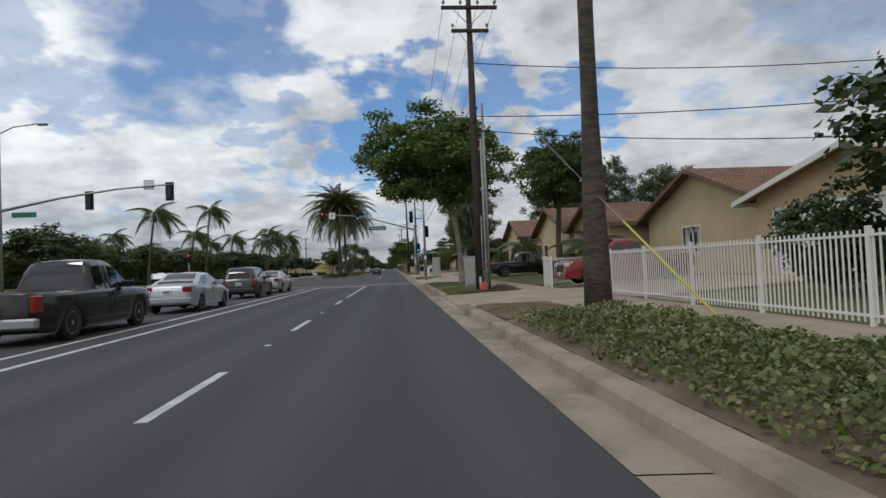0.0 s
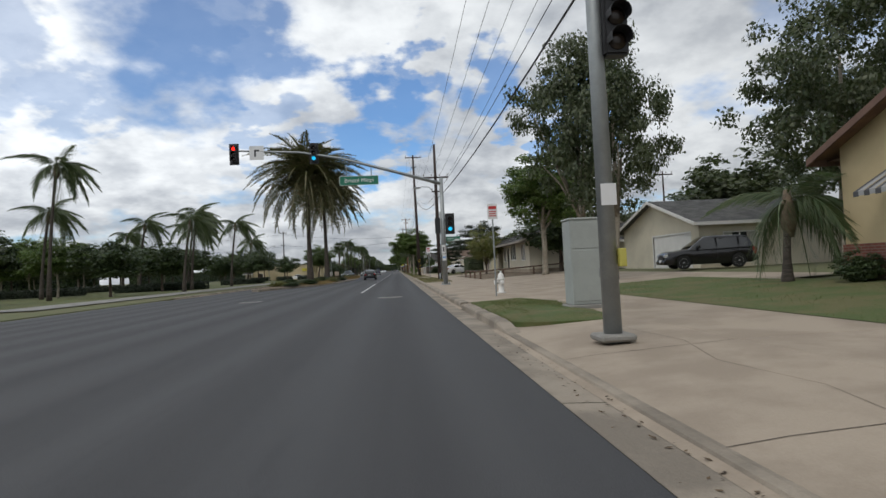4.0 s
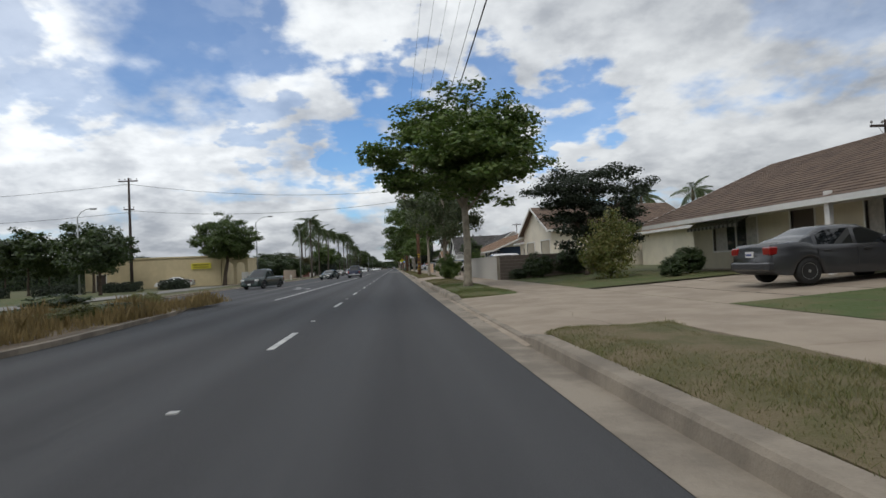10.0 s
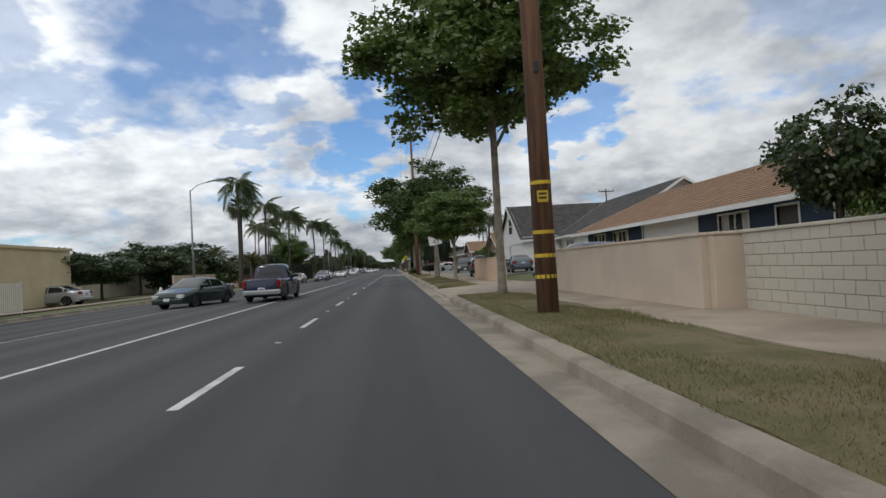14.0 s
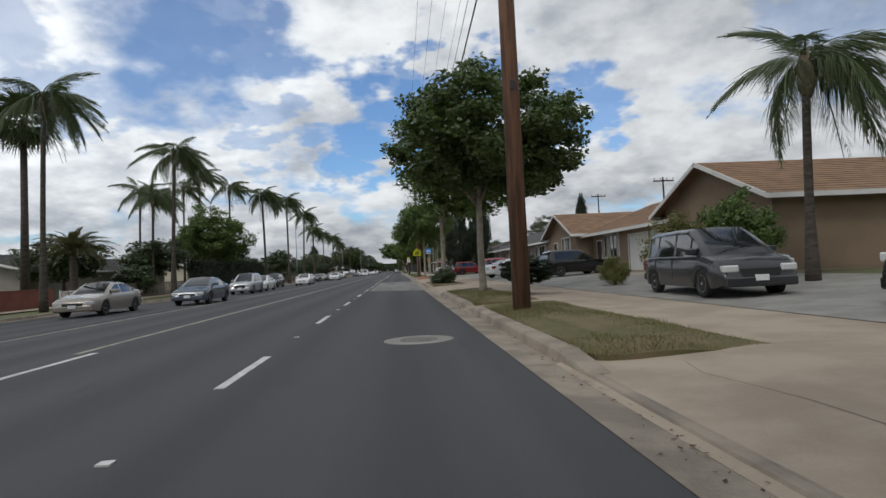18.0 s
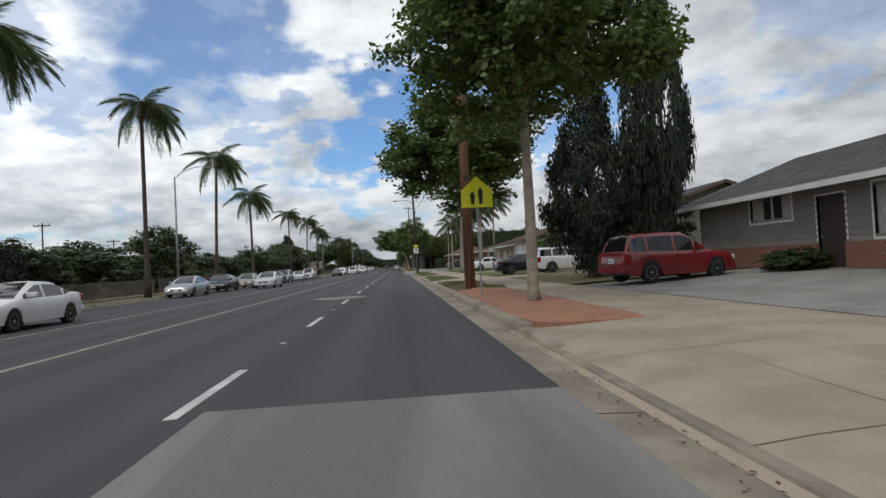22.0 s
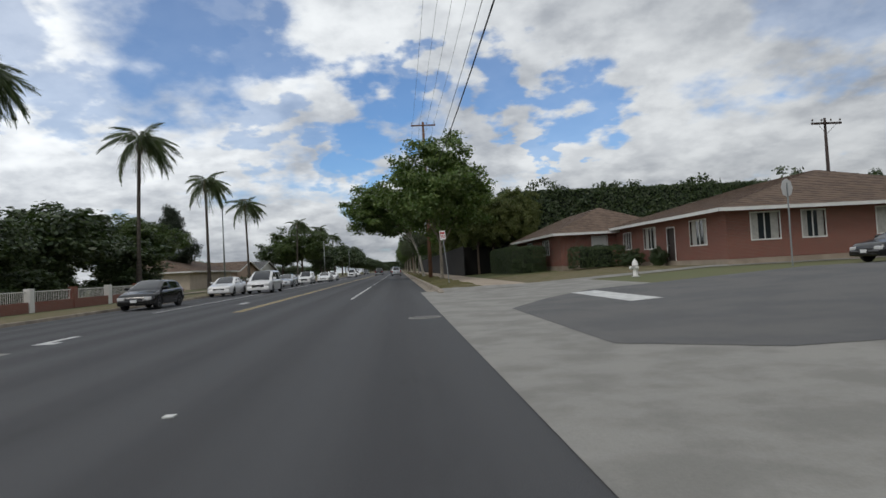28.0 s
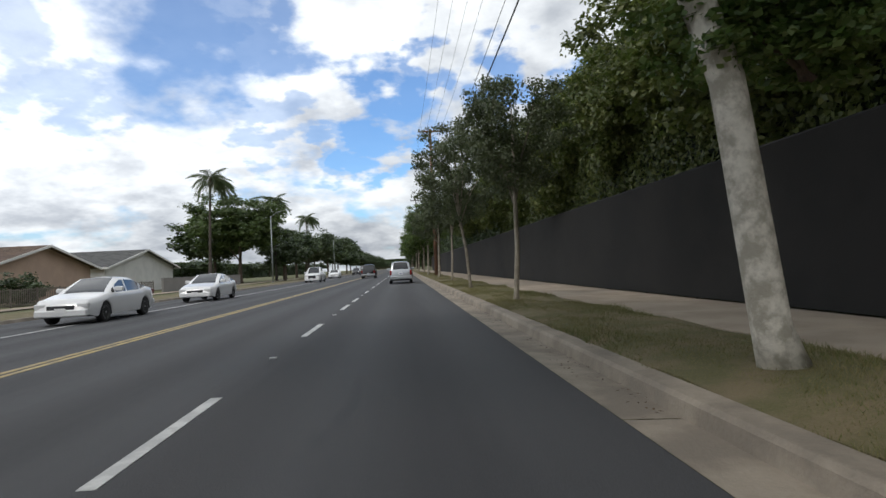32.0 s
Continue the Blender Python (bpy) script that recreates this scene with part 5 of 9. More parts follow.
def car(kind, col, x, y, turn=0, label="", lit=False, z=None, rack=False, spare=False, group="cars on the street", top=None):
    """turn 0 looks up the street, 180 comes down it, -90 points away from the houses' side."""
    c = CARS[kind]
    kit = car_meshes(kind)
    hl, hw = c["L"] / 2, c["W"] / 2
    zz = z if z is not None else (yard(x) if x > 5 else -0.014 * max(0, -6 - x))
    label = label or f"{col} {kind} on the asphalt"
    cat = {"pickup": "pickup truck", "van": "van", "suv": "car", "jeep": "off-road car", "box": "car"}.get(kind, "car")
    nm = {"pickup": "pickup_truck", "van": "van", "suv": "suv", "jeep": "off_road_car"}.get(kind, "car")
    c_ = thing(nm, label, cat, pose(x, y, zz, 0, 0, turn), group)

    def put(name, me, m_, mb=None, label_="", par=None):
        key = (kind, name, m_.name)
        if key not in CAR_KIT:
            me = me.copy()
            me.materials.clear()
            me.materials.append(m_)
            CAR_KIT[key] = me
        return again(name, CAR_KIT[key], par or c_, mb, label_)

    p = paint(col)
    put("body", kit["body"], p)
    put("underbody", kit["underbody"], plastic)
    put("roof", kit["roof"], paint(top) if top else p)
    for g in ("windscreen", "rear_window", "side_window", "off_side_window"):
        put(g, kit[g], car_glass).name = g.replace("off_", "")
    for ax in c["axle"]:
        for s in (-1, 1):
            m = pose(s * (hw - .13), ax * hl, c["wheel"], 0, 0, 0 if s > 0 else 180)
            w_ = put("wheel", kit["tyre"], rubber, m)
            put("rim", kit["rim"], chrome, None, "", w_)
            put("hub_disc", kit["brake"], plastic, None, "", w_)

    def bit(name, x0, x1, y0, y1, z0, z1, m_, bev=0.012, label_=""):
        key = (kind, name, m_.name, round(x0, 3), round(y0, 3), round(z0, 3))
        if key not in CAR_KIT:
            ob = part(name, box_bm(x0, x1, y0, y1, z0, z1, bev), m_)
            CAR_KIT[key] = ob.data
            bpy.data.objects.remove(ob)
        return again(name, CAR_KIT[key], c_, None, label_)

    zt, zf = smooth(-.97, c["deck"]), smooth(.95, c["deck"])
    tall_lamp = kind in ("van", "suv", "box", "pickup", "jeep")
    for s in (-1, 1):
        a, b = sorted((s * hw * .56, s * hw * .90))
        if tall_lamp:
            a, b = sorted((s * hw * .74, s * hw * .91))
        bit("tail_light", a, b, -hl - .008, -hl + .22, zt - (.42 if tall_lamp else .27), zt - .06, red_lens, 0.03, "red tail light")
        a, b = sorted((s * hw * .50, s * hw * .88))
        bit("headlight", a, b, hl - .30, hl - .015, zf - .20, zf - .03, clear_lens, 0.03, "clear headlight")
        ym = (c["cab"][1] - .19) * hl
        zm = smooth(.3, c["deck"]) + .08
        a, b = sorted((s * (hw * .88), s * (hw + .17)))
        bit("mirror", a, b, ym - .06, ym + .06, zm - .07, zm + .09, p if col != "white" else p, 0.03)
        for ph in c["posts"][:2] if x > -9 else ():
            a, b = sorted((s * (hw - .015), s * (hw + .018)))
            yh = (ph + .06) * hl
            bit("door_handle", a, b, yh, yh + .2, zm - .24, zm - .205, p, 0.008)
            yd = (ph) * hl
            a, b = sorted((s * (hw - .02), s * (hw + .0045)))
            bit("door_gap", a, b, yd - .005, yd + .005, .45, zm - .16, plastic, 0.0)
    bit("grille", -hw * .46, hw * .46, hl - .06, hl + .006, .42, zf - .10, plastic, 0.02)
    bit("rear_bumper", -hw * .90, hw * .90, -hl - .05, -hl + .12, .36, .58, p if kind not in ("pickup", "jeep") else chrome, 0.04)
    bit("front_bumper", -hw * .86, hw * .86, hl - .12, hl + .04, .27, .50, p if kind != "jeep" else plastic, 0.04)
    zp = .78 if kind in ("sedan", "suv", "box", "van", "hatch") else .62
    bit("number_plate", -.155, .155, -hl - (.058 if zp < .7 else .03), -hl + .02, zp - .075, zp + .075, sign_white, 0.004, "white number plate")
    bit("plate_print", -.12, .12, -hl - (.062 if zp < .7 else .034), -hl - .02, zp - .03, zp + .02, mat("plate_blue", (0.03, 0.05, 0.2), 0.5, 0.02), 0.0)
    bit("number_plate", -.155, .155, hl - .02, hl + .048, .40, .54, sign_white, 0.004)
    if lit:
        bit("brake_light", -.25, .25, -hl * .72, -hl * .72 + .05, c["H"] - .06, c["H"] - .02, red_lens, 0.005)
    if rack:
        for s in (-1, 1):
            bit("roof_rail", s * hw * .6 - .02, s * hw * .6 + .02, -hl * .7, hl * .1, c["H"] + .02, c["H"] + .06, plastic, 0.01)
    return c_

# ---------------------------------------------------------------- houses


def brickwork(name, a, b, mortar, scale=1.0):
    m = bpy.data.materials.new(name)
    m.use_nodes = True
    n = Nodes(m.node_tree)
    co = n.add("ShaderNodeTexCoord").outputs["Object"]
    s = n.add("ShaderNodeSeparateXYZ", Vector=co)
    cb = n.add("ShaderNodeCombineXYZ")
    n.set(cb.inputs[0], n.math("ADD", s.outputs[0], s.outputs[1])), n.set(cb.inputs[1], s.outputs[2])
    t = n.add("ShaderNodeTexBrick", Vector=cb.outputs[0], Color1=rgba(a), Color2=rgba(b), Mortar=rgba(mortar))
    t.inputs["Scale"].default_value = 1.0
    t.inputs["Brick Width"].default_value, t.inputs["Row Height"].default_value = 0.215 * scale, 0.075 * scale
    t.inputs["Mortar Size"].default_value = 0.008
    p = n.add("ShaderNodeBsdfPrincipled", Roughness=0.9)
    n.set(p.inputs["Base Color"], n.mix(n.math("MULTIPLY", n.noise(co, 3.0), 0.35), t.outputs["Color"], rgba([v * 0.6 for v in a])))
    bp = n.add("ShaderNodeBump", Strength=0.6, Distance=0.01)
    n.set(bp.inputs["Height"], t.outputs["Fac"])
    bp.invert = True
    n.set(p.inputs["Normal"], bp.outputs[0])
    n.add("ShaderNodeOutputMaterial", Surface=p.outputs[0])
    MATS[name] = m
    return m


red_brick = brickwork("red_brick", (0.26, 0.085, 0.06), (0.20, 0.07, 0.05), (0.28, 0.24, 0.2))
STUCCO = {}


def stucco(col):
    if col not in STUCCO:
        STUCCO[col] = mat("stucco_%d" % len(STUCCO), col, 0.9, 0.10, 0.7, 45, 0.4)
    return STUCCO[col]


def shingles(name, col, col2):
    return mat(name, col, 0.9, 0.35, 1.6, 22, 0.7, col2=col2)


roof_brown = shingles("brown_shingles", (0.16, 0.11, 0.08), (0.11, 0.075, 0.055))
roof_tan = shingles("tan_shingles", (0.28, 0.17, 0.10), (0.21, 0.13, 0.08))
roof_grey = shingles("grey_shingles", (0.13, 0.13, 0.125), (0.085, 0.085, 0.085))
roof_dark = shingles("dark_shake", (0.075, 0.07, 0.065), (0.045, 0.042, 0.04))
roof_red = shingles("clay_tile", (0.25, 0.145, 0.095), (0.18, 0.105, 0.075))


def roof_plane(name, a, b, c, d, material, parent, tiles=False):
    """A sloping roof face laid in courses from the eave a-b up to the ridge d-c."""
    a, b, c, d = (Vector(v) for v in (a, b, c, d))
    slope = ((d + c) / 2 - (a + b) / 2).length
    n = max(3, int(slope / 0.32))
    nrm = (b - a).cross(d - a).normalized()
    if nrm.z < 0:
        nrm = -nrm
    m = max(1, int((b - a).length / 0.11)) if tiles else 1
    verts, faces = [], []
    for i in range(n):
        lo, hi = i / n, (i + 1) / n
        for t, lift in ((lo, 0.035), (hi, 0.012)):
            for k in range(m + 1):
                u = k / m
                p = a.lerp(d, t).lerp(b.lerp(c, t), u)
                wave = 0.035 * abs(math.sin(math.pi * k * 0.5)) if tiles else 0.0
                verts.append(p + nrm * (lift + wave))
        o = i * 2 * (m + 1)
        for k in range(m):
            faces.append((o + k, o + k + 1, o + m + 2 + k, o + m + 1 + k))
        if i:
            q = o - (m + 1)
            for k in range(m):
                faces.append((q + k, q + k + 1, o + k + 1, o + k))
    # the underside
    o = len(verts)
    verts += [a, b, c, d]
    faces.append((o + 3, o + 2, o + 1, o))
    return link(name, verts, faces, material, parent)


def wall_run(parent, p0, p1, z0, high, openings, material, thick=0.2, siding=None, base=None, inset=0.0):
    """A wall from p0 to p1 with rectangular openings (from, to, low, high along it); its outside is to the right of the way p0 to p1."""
    p0, p1 = Vector((*p0, 0)), Vector((*p1, 0))
    ln = (p1 - p0).length
    d = (p1 - p0).normalized()
    nrm = Vector((d.y, -d.x, 0))
    us = sorted({inset, ln - inset, *[min(max(v, inset), ln - inset) for o in openings for v in o[1:3]]})
    zs = sorted({0.0, high, *[v for o in openings for v in o[3:5]]})
    bm = bmesh.new()

    def block(u0, u1, za, zb, out0, out1, bm_):
        vs = []
        for z in (za, zb):
            for u, o in ((u0, out0), (u1, out0), (u1, out1), (u0, out1)):
                q = p0 + d * u + nrm * o
                vs.append(bm_.verts.new((q.x, q.y, z0 + z)))
        for f in ((0, 1, 2, 3), (7, 6, 5, 4), (0, 4, 5, 1), (1, 5, 6, 2), (2, 6, 7, 3), (3, 7, 4, 0)):
            bm_.faces.new([vs[i] for i in f])

    for u0, u1 in zip(us, us[1:]):
        for za, zb in zip(zs, zs[1:]):
            um, zm = (u0 + u1) / 2, (za + zb) / 2
            if not any(o[1] < um < o[2] and o[3] < zm < o[4] for o in openings):
                block(u0, u1, za, zb, -thick, 0, bm)
    bmesh.ops.remove_doubles(bm, verts=bm.verts, dist=1e-4)
    bmesh.ops.recalc_face_normals(bm, faces=bm.faces)
    wall = part("wall", bm, material, parent)
    if base:
        hb, mb = base
        bm = bmesh.new()
        cuts = sorted({0.0, ln, *[v for o in openings if o[3] < hb - 0.05 for v in o[1:3]]})
        for u0, u1 in zip(cuts, cuts[1:]):
            if not any(o[1] < (u0 + u1) / 2 < o[2] and o[3] < hb - 0.05 for o in openings):
                block(u0, u1, 0, hb, 0.003, 0.09, bm)
        bmesh.ops.recalc_face_normals(bm, faces=bm.faces)
        part("brick_base", bm, mb, parent, "red brick base course")
    if siding:
        z = 0.1 if not base else base[0]
        while z < high - 0.05:
            cuts = sorted({0.0, ln, *[v for o in openings if o[3] < z + 0.1 < o[4] for v in o[1:3]]})
            for u0, u1 in zip(cuts, cuts[1:]):
                if not any(o[1] < (u0 + u1) / 2 < o[2] and o[3] < z + 0.1 < o[4] for o in openings):
                    bm = bmesh.new()
                    vs = []
                    for u in (u0, u1):
                        for o, h in ((0.003, 0.19), (0.028, 0.0), (0.003, 0.0)):
                            q = p0 + d * u + nrm * o
                            vs.append(bm.verts.new((q.x, q.y, z0 + z + h)))
                    for f in ((0, 1, 4, 3), (1, 2, 5, 4), (0, 2, 1), (3, 4, 5)):
                        bm.faces.new([vs[i] for i in f])
                    bmesh.ops.recalc_face_normals(bm, faces=bm.faces)
                    part("board", bm, siding, parent)
            z += 0.2

    def at(u, o, z):
        q = p0 + d * u + nrm * o
        return Vector((q.x, q.y, z0 + z))

    def bar(name, u0, u1, za, zb, o0, o1, m_, par, label=""):
        bm_ = bmesh.new()
        block(u0, u1, za, zb, o0, o1, bm_)
        bmesh.ops.recalc_face_normals(bm_, faces=bm_.faces)
        return part(name, bm_, m_, par, label)

    for o in openings:
        sort, u0, u1, za, zb = o[:5]
        opt = o[5] if len(o) > 5 else None
        if sort == "window":
            w_ = bar("window", u0, u1, za, zb, -0.14, -0.10, house_glass, parent, "dark window pane")
            fm = opt or white_trim
            for a in ((u0 - .06, u1 + .06, zb, zb + .07), (u0 - .06, u1 + .06, za - .08, za), (u0 - .06, u0, za, zb), (u1, u1 + .06, za, zb)):
                bar("frame", *a, -0.08, 0.035, fm, w_)
            um = (u0 + u1) / 2
            bar("mullion", um - .025, um + .025, za, zb, -0.10, -0.05, fm, w_)
            cur = mat("pale_curtain", (0.5, 0.48, 0.44), 0.9, 0.2, 6, 20, 0.2)
            if u1 - u0 > 1.1:
                bar("curtain", u0, u0 + (u1 - u0) * .28, za, zb, -0.098, -0.094, cur, w_)
                bar("curtain", u1 - (u1 - u0) * .28, u1, za, zb, -0.098, -0.094, cur, w_)
        elif sort == "garage":
            g_ = bar("garage_door", u0, u1, za, zb, -0.10, -0.05, opt or white_trim, parent, "closed panelled garage door")
            for k in range(4):
                hz = za + (zb - za) * k / 4
                bar("panel", u0 + .05, u1 - .05, hz + .03, hz + (zb - za) / 4 - .03, -0.05, -0.035, opt or white_trim, g_)
            for a in ((u0 - .1, u0, za, zb + .1), (u1, u1 + .1, za, zb + .1), (u0, u1, zb, zb + .1)):
                bar("frame", *a, -0.05, 0.02, white_trim, g_)
        elif sort == "door":
            g_ = bar("door", u0, u1, za, zb, -0.12, -0.07, opt or mat("dark_door", (0.05, 0.035, 0.03), 0.5, 0.1), parent, "closed front door")
            for a in ((u0 - .08, u0, za, zb), (u1, u1 + .08, za, zb), (u0 - .08, u1 + .08, zb, zb + .08)):
                bar("frame", *a, -0.08, 0.02, white_trim, g_)
            bar("handle", u0 + .08, u0 + .14, za + .95, za + 1.05, -0.07, -0.02, chrome, g_)
        elif sort == "porch":
            bar("recess", u0, u1, za, zb, -1.6, -1.55, material, parent)
    return wall


def house(label, x0, x1, y0, y1, z0, high, wall_m, roof_m, ridge="y", rise=1.6, over=0.55, west=(), south=(), north=(), hip=0.0, tiles=False, siding=None, base=None, trim=None, name="house", gable_m=None, chimney=None):
    """A one-storey house. ridge: along which axis the roof runs; hip: how far the ridge ends stand in."""
    h_ = thing(name, label, "house", pose(0, 0, 0))
    zt = z0 + high
    kw = dict(siding=siding, base=base)
    wall_run(h_, (x0, y1), (x0, y0), z0, high, [(o[0], y1 - y0 - (o[2] - y0), y1 - y0 - (o[1] - y0), *o[3:]) for o in west], wall_m, inset=0.202, **kw)
    wall_run(h_, (x0, y0), (x1, y0), z0, high, [(o[0], o[1] - x0, o[2] - x0, *o[3:]) for o in south], wall_m, **kw)
    wall_run(h_, (x1, y0), (x1, y1), z0, high, (), wall_m, inset=0.202)
    wall_run(h_, (x1, y1), (x0, y1), z0, high, [(o[0], x1 - o[2], x1 - o[1], *o[3:]) for o in north], wall_m)
    a0, a1, b0, b1 = x0 - over, x1 + over, y0 - over, y1 + over
    tr = trim or white_trim
    if ridge == "y":
        xm, drop = (x0 + x1) / 2, rise * over / ((x1 - x0) / 2)
        e, r0, r1, t = zt - drop, b0 + hip, b1 - hip, zt + rise
        planes = [((a0, b1, e), (a0, b0, e), (xm, r0, t), (xm, r1, t)), ((a1, b0, e), (a1, b1, e), (xm, r1, t), (xm, r0, t))]
        if hip:
            planes += [((a0, b0, e), (a1, b0, e), (xm, r0, t), (xm, r0, t)), ((a1, b1, e), (a0, b1, e), (xm, r1, t), (xm, r1, t))]
        else:
            for yy, s in ((y0, 1), (y1, -1)):
                link("gable", [(x0, yy, zt), (x1, yy, zt), (xm, yy, t - 0.03), (x0, yy + s * 0.2, zt), (x1, yy + s * 0.2, zt), (xm, yy + s * 0.2, t - 0.03)], [(0, 1, 2), (3, 5, 4), (0, 2, 5, 3), (1, 4, 5, 2)], gable_m or wall_m, h_)
        ends = [((a0, b0), (xm, r0)), ((a1, b0), (xm, r0)), ((a0, b1), (xm, r1)), ((a1, b1), (xm, r1))]
    else:
        ym, drop = (y0 + y1) / 2, rise * over / ((y1 - y0) / 2)
        e, r0, r1, t = zt - drop, a0 + hip, a1 - hip, zt + rise
        planes = [((a0, b0, e), (a1, b0, e), (r1, ym, t), (r0, ym, t)), ((a1, b1, e), (a0, b1, e), (r0, ym, t), (r1, ym, t))]
        if hip:
            planes += [((a0, b1, e), (a0, b0, e), (r0, ym, t), (r0, ym, t)), ((a1, b0, e), (a1, b1, e), (r1, ym, t), (r1, ym, t))]
        else:
            for xx, s in ((x0, 1), (x1, -1)):
                link("gable", [(xx, y0, zt), (xx, y1, zt), (xx, ym, t - 0.03), (xx + s * 0.2, y0, zt), (xx + s * 0.2, y1, zt), (xx + s * 0.2, ym, t - 0.03)], [(0, 1, 2), (3, 5, 4), (0, 2, 5, 3), (1, 4, 5, 2)], gable_m or wall_m, h_)
        ends = [((a0, b0), (r0, ym)), ((a0, b1), (r0, ym)), ((a1, b0), (r1, ym)), ((a1, b1), (r1, ym))]
    roof = link("roof", [(v[0], v[1], v[2]) for v in planes[0]], [(0, 1, 2, 3)], roof_m, h_)
    for p in planes:
        roof_plane("roof_slope", *p, roof_m, roof, tiles)
    roof.data.transform(Matrix.Translation((0, 0, -0.02)))
    # eave boards and barge boards
    for (xa, ya), (xb, yb) in (((a0, b0), (a0, b1)), ((a1, b0), (a1, b1)), ((a0, b0), (a1, b0)), ((a0, b1), (a1, b1))):
        level = hip or ((ridge == "y") == (xa == xb))
        if level:
            bm = box_bm(min(xa, xb) - .012, max(xa, xb) + .012, min(ya, yb) - .012, max(ya, yb) + .012, e - .17, e + .02)
            part("fascia", bm, tr, h_, "painted eave board")
    if not hip:
        for (xa, ya), (xb, yb) in ends:
            s = (Vector((xb, yb, t)) - Vector((xa, ya, e))).normalized()
            px, py = (0.03, 0) if ridge == "x" else (0, 0.03)
            vs = []
            for q, zz in (((xa, ya), e), ((xb, yb), t)):
                for sg in (-1, 1):
                    for dz in (-.16, .03):
                        vs.append((q[0] + sg * px, q[1] + sg * py, zz + dz))
            link("barge_board", vs, [(0, 1, 5, 4), (2, 6, 7, 3), (1, 3, 7, 5), (0, 4, 6, 2), (0, 2, 3, 1), (4, 5, 7, 6)], tr, h_)
    # soffit
    sx, sy = (0, over) if not hip and ridge == "y" else ((over, 0) if not hip else (0, 0))
    slab("soffit", a0 + .02 + sx, a1 - .02 - sx, b0 + .02 + sy, b1 - .02 - sy, e - .06, e - .04, tr, h_)
    slab("foundation", x0 + .015, x1 - .015, y0 + .015, y1 - .015, z0 - .6, z0 + .004, concrete, h_)
    if chimney:
        slab("chimney", chimney[0] - .3, chimney[0] + .3, chimney[1] - .3, chimney[1] + .3, zt, zt + rise + .7, red_brick, h_)
    return h_


def awning(x0, x1, y, z, deep, drop, axis, parent_label="striped metal window awning"):
    """A sloping awning of alternating strips. axis 's': over a wall that faces down the street; 'w': over one that faces it."""
    a_ = thing("awning", parent_label, "awning")
    n = max(4, int((x1 - x0) / 0.16))
    dk, lt = mat("awning_dark", (0.07, 0.07, 0.075), 0.6, 0.1), mat("awning_light", (0.36, 0.36, 0.36), 0.6, 0.1)
    for k in range(n):
        u0, u1 = x0 + (x1 - x0) * k / n, x0 + (x1 - x0) * (k + 1) / n
        rib = 0.02 * (k % 2)
        v = [(u0, y, z + rib), (u1, y, z + rib), (u1, y - deep, z - drop + rib), (u0, y - deep, z - drop + rib), (u0, y - deep, z - drop - .12 + rib), (u1, y - deep, z - drop - .12 + rib)]
        if axis == "w":
            v = [(q[1], q[0], q[2]) for q in v]
        link("strip", v, [(0, 1, 2, 3), (3, 2, 5, 4)], lt if k % 2 else dk, a_)
    return a_


def picket_fence(label, p0, p1, z0, tall, gap=0.115, material=None, posts=2.4, group="fences"):
    """Thin upright bars between rails and posts."""
    m_ = material or white_trim
    p0, p1 = Vector((*p0, z0)), Vector((*p1, z0))
    ln, d = (p1 - p0).length, (p1 - p0).normalized()
    f_ = thing("fence", label, "fence", Matrix.Translation(p0) @ Matrix.Rotation(math.atan2(d.y, d.x), 4, "Z"), group)
    for h in (0.14, tall - 0.1):
        part("rail", box_bm(0, ln, -.018, .018, h, h + .04), m_, f_)
    np_ = max(1, round(ln / posts))
    pm = bm_ = None
    for k in range(np_ + 1):
        if pm is None:
            ob = part("post", box_bm(-.035, .035, -.035, .035, -.05, tall + .05, .006), m_, f_)
            pm = ob.data
        else:
            ob = again("post", pm, f_)
        ob.location.x = ln * k / np_
    n = int(ln / gap)
    if p0.x < -15:
        bars = bmesh.new()
        for k in range(n):
            u = (k + .5) * ln / n
            box_bm(u - .03, u + .03, -.011, .011, .06, tall, bm=bars)
        part("infill", bars, m_, f_)
        n = 0
    for k in range(n):
        if bm_ is None:
            ob = part("bar", box_bm(-.011, .011, -.011, .011, .06, tall), m_, f_)
            bm_ = ob.data
        else:
            ob = again("bar", bm_, f_)
        ob.location.x = (k + .5) * ln / n
    return f_


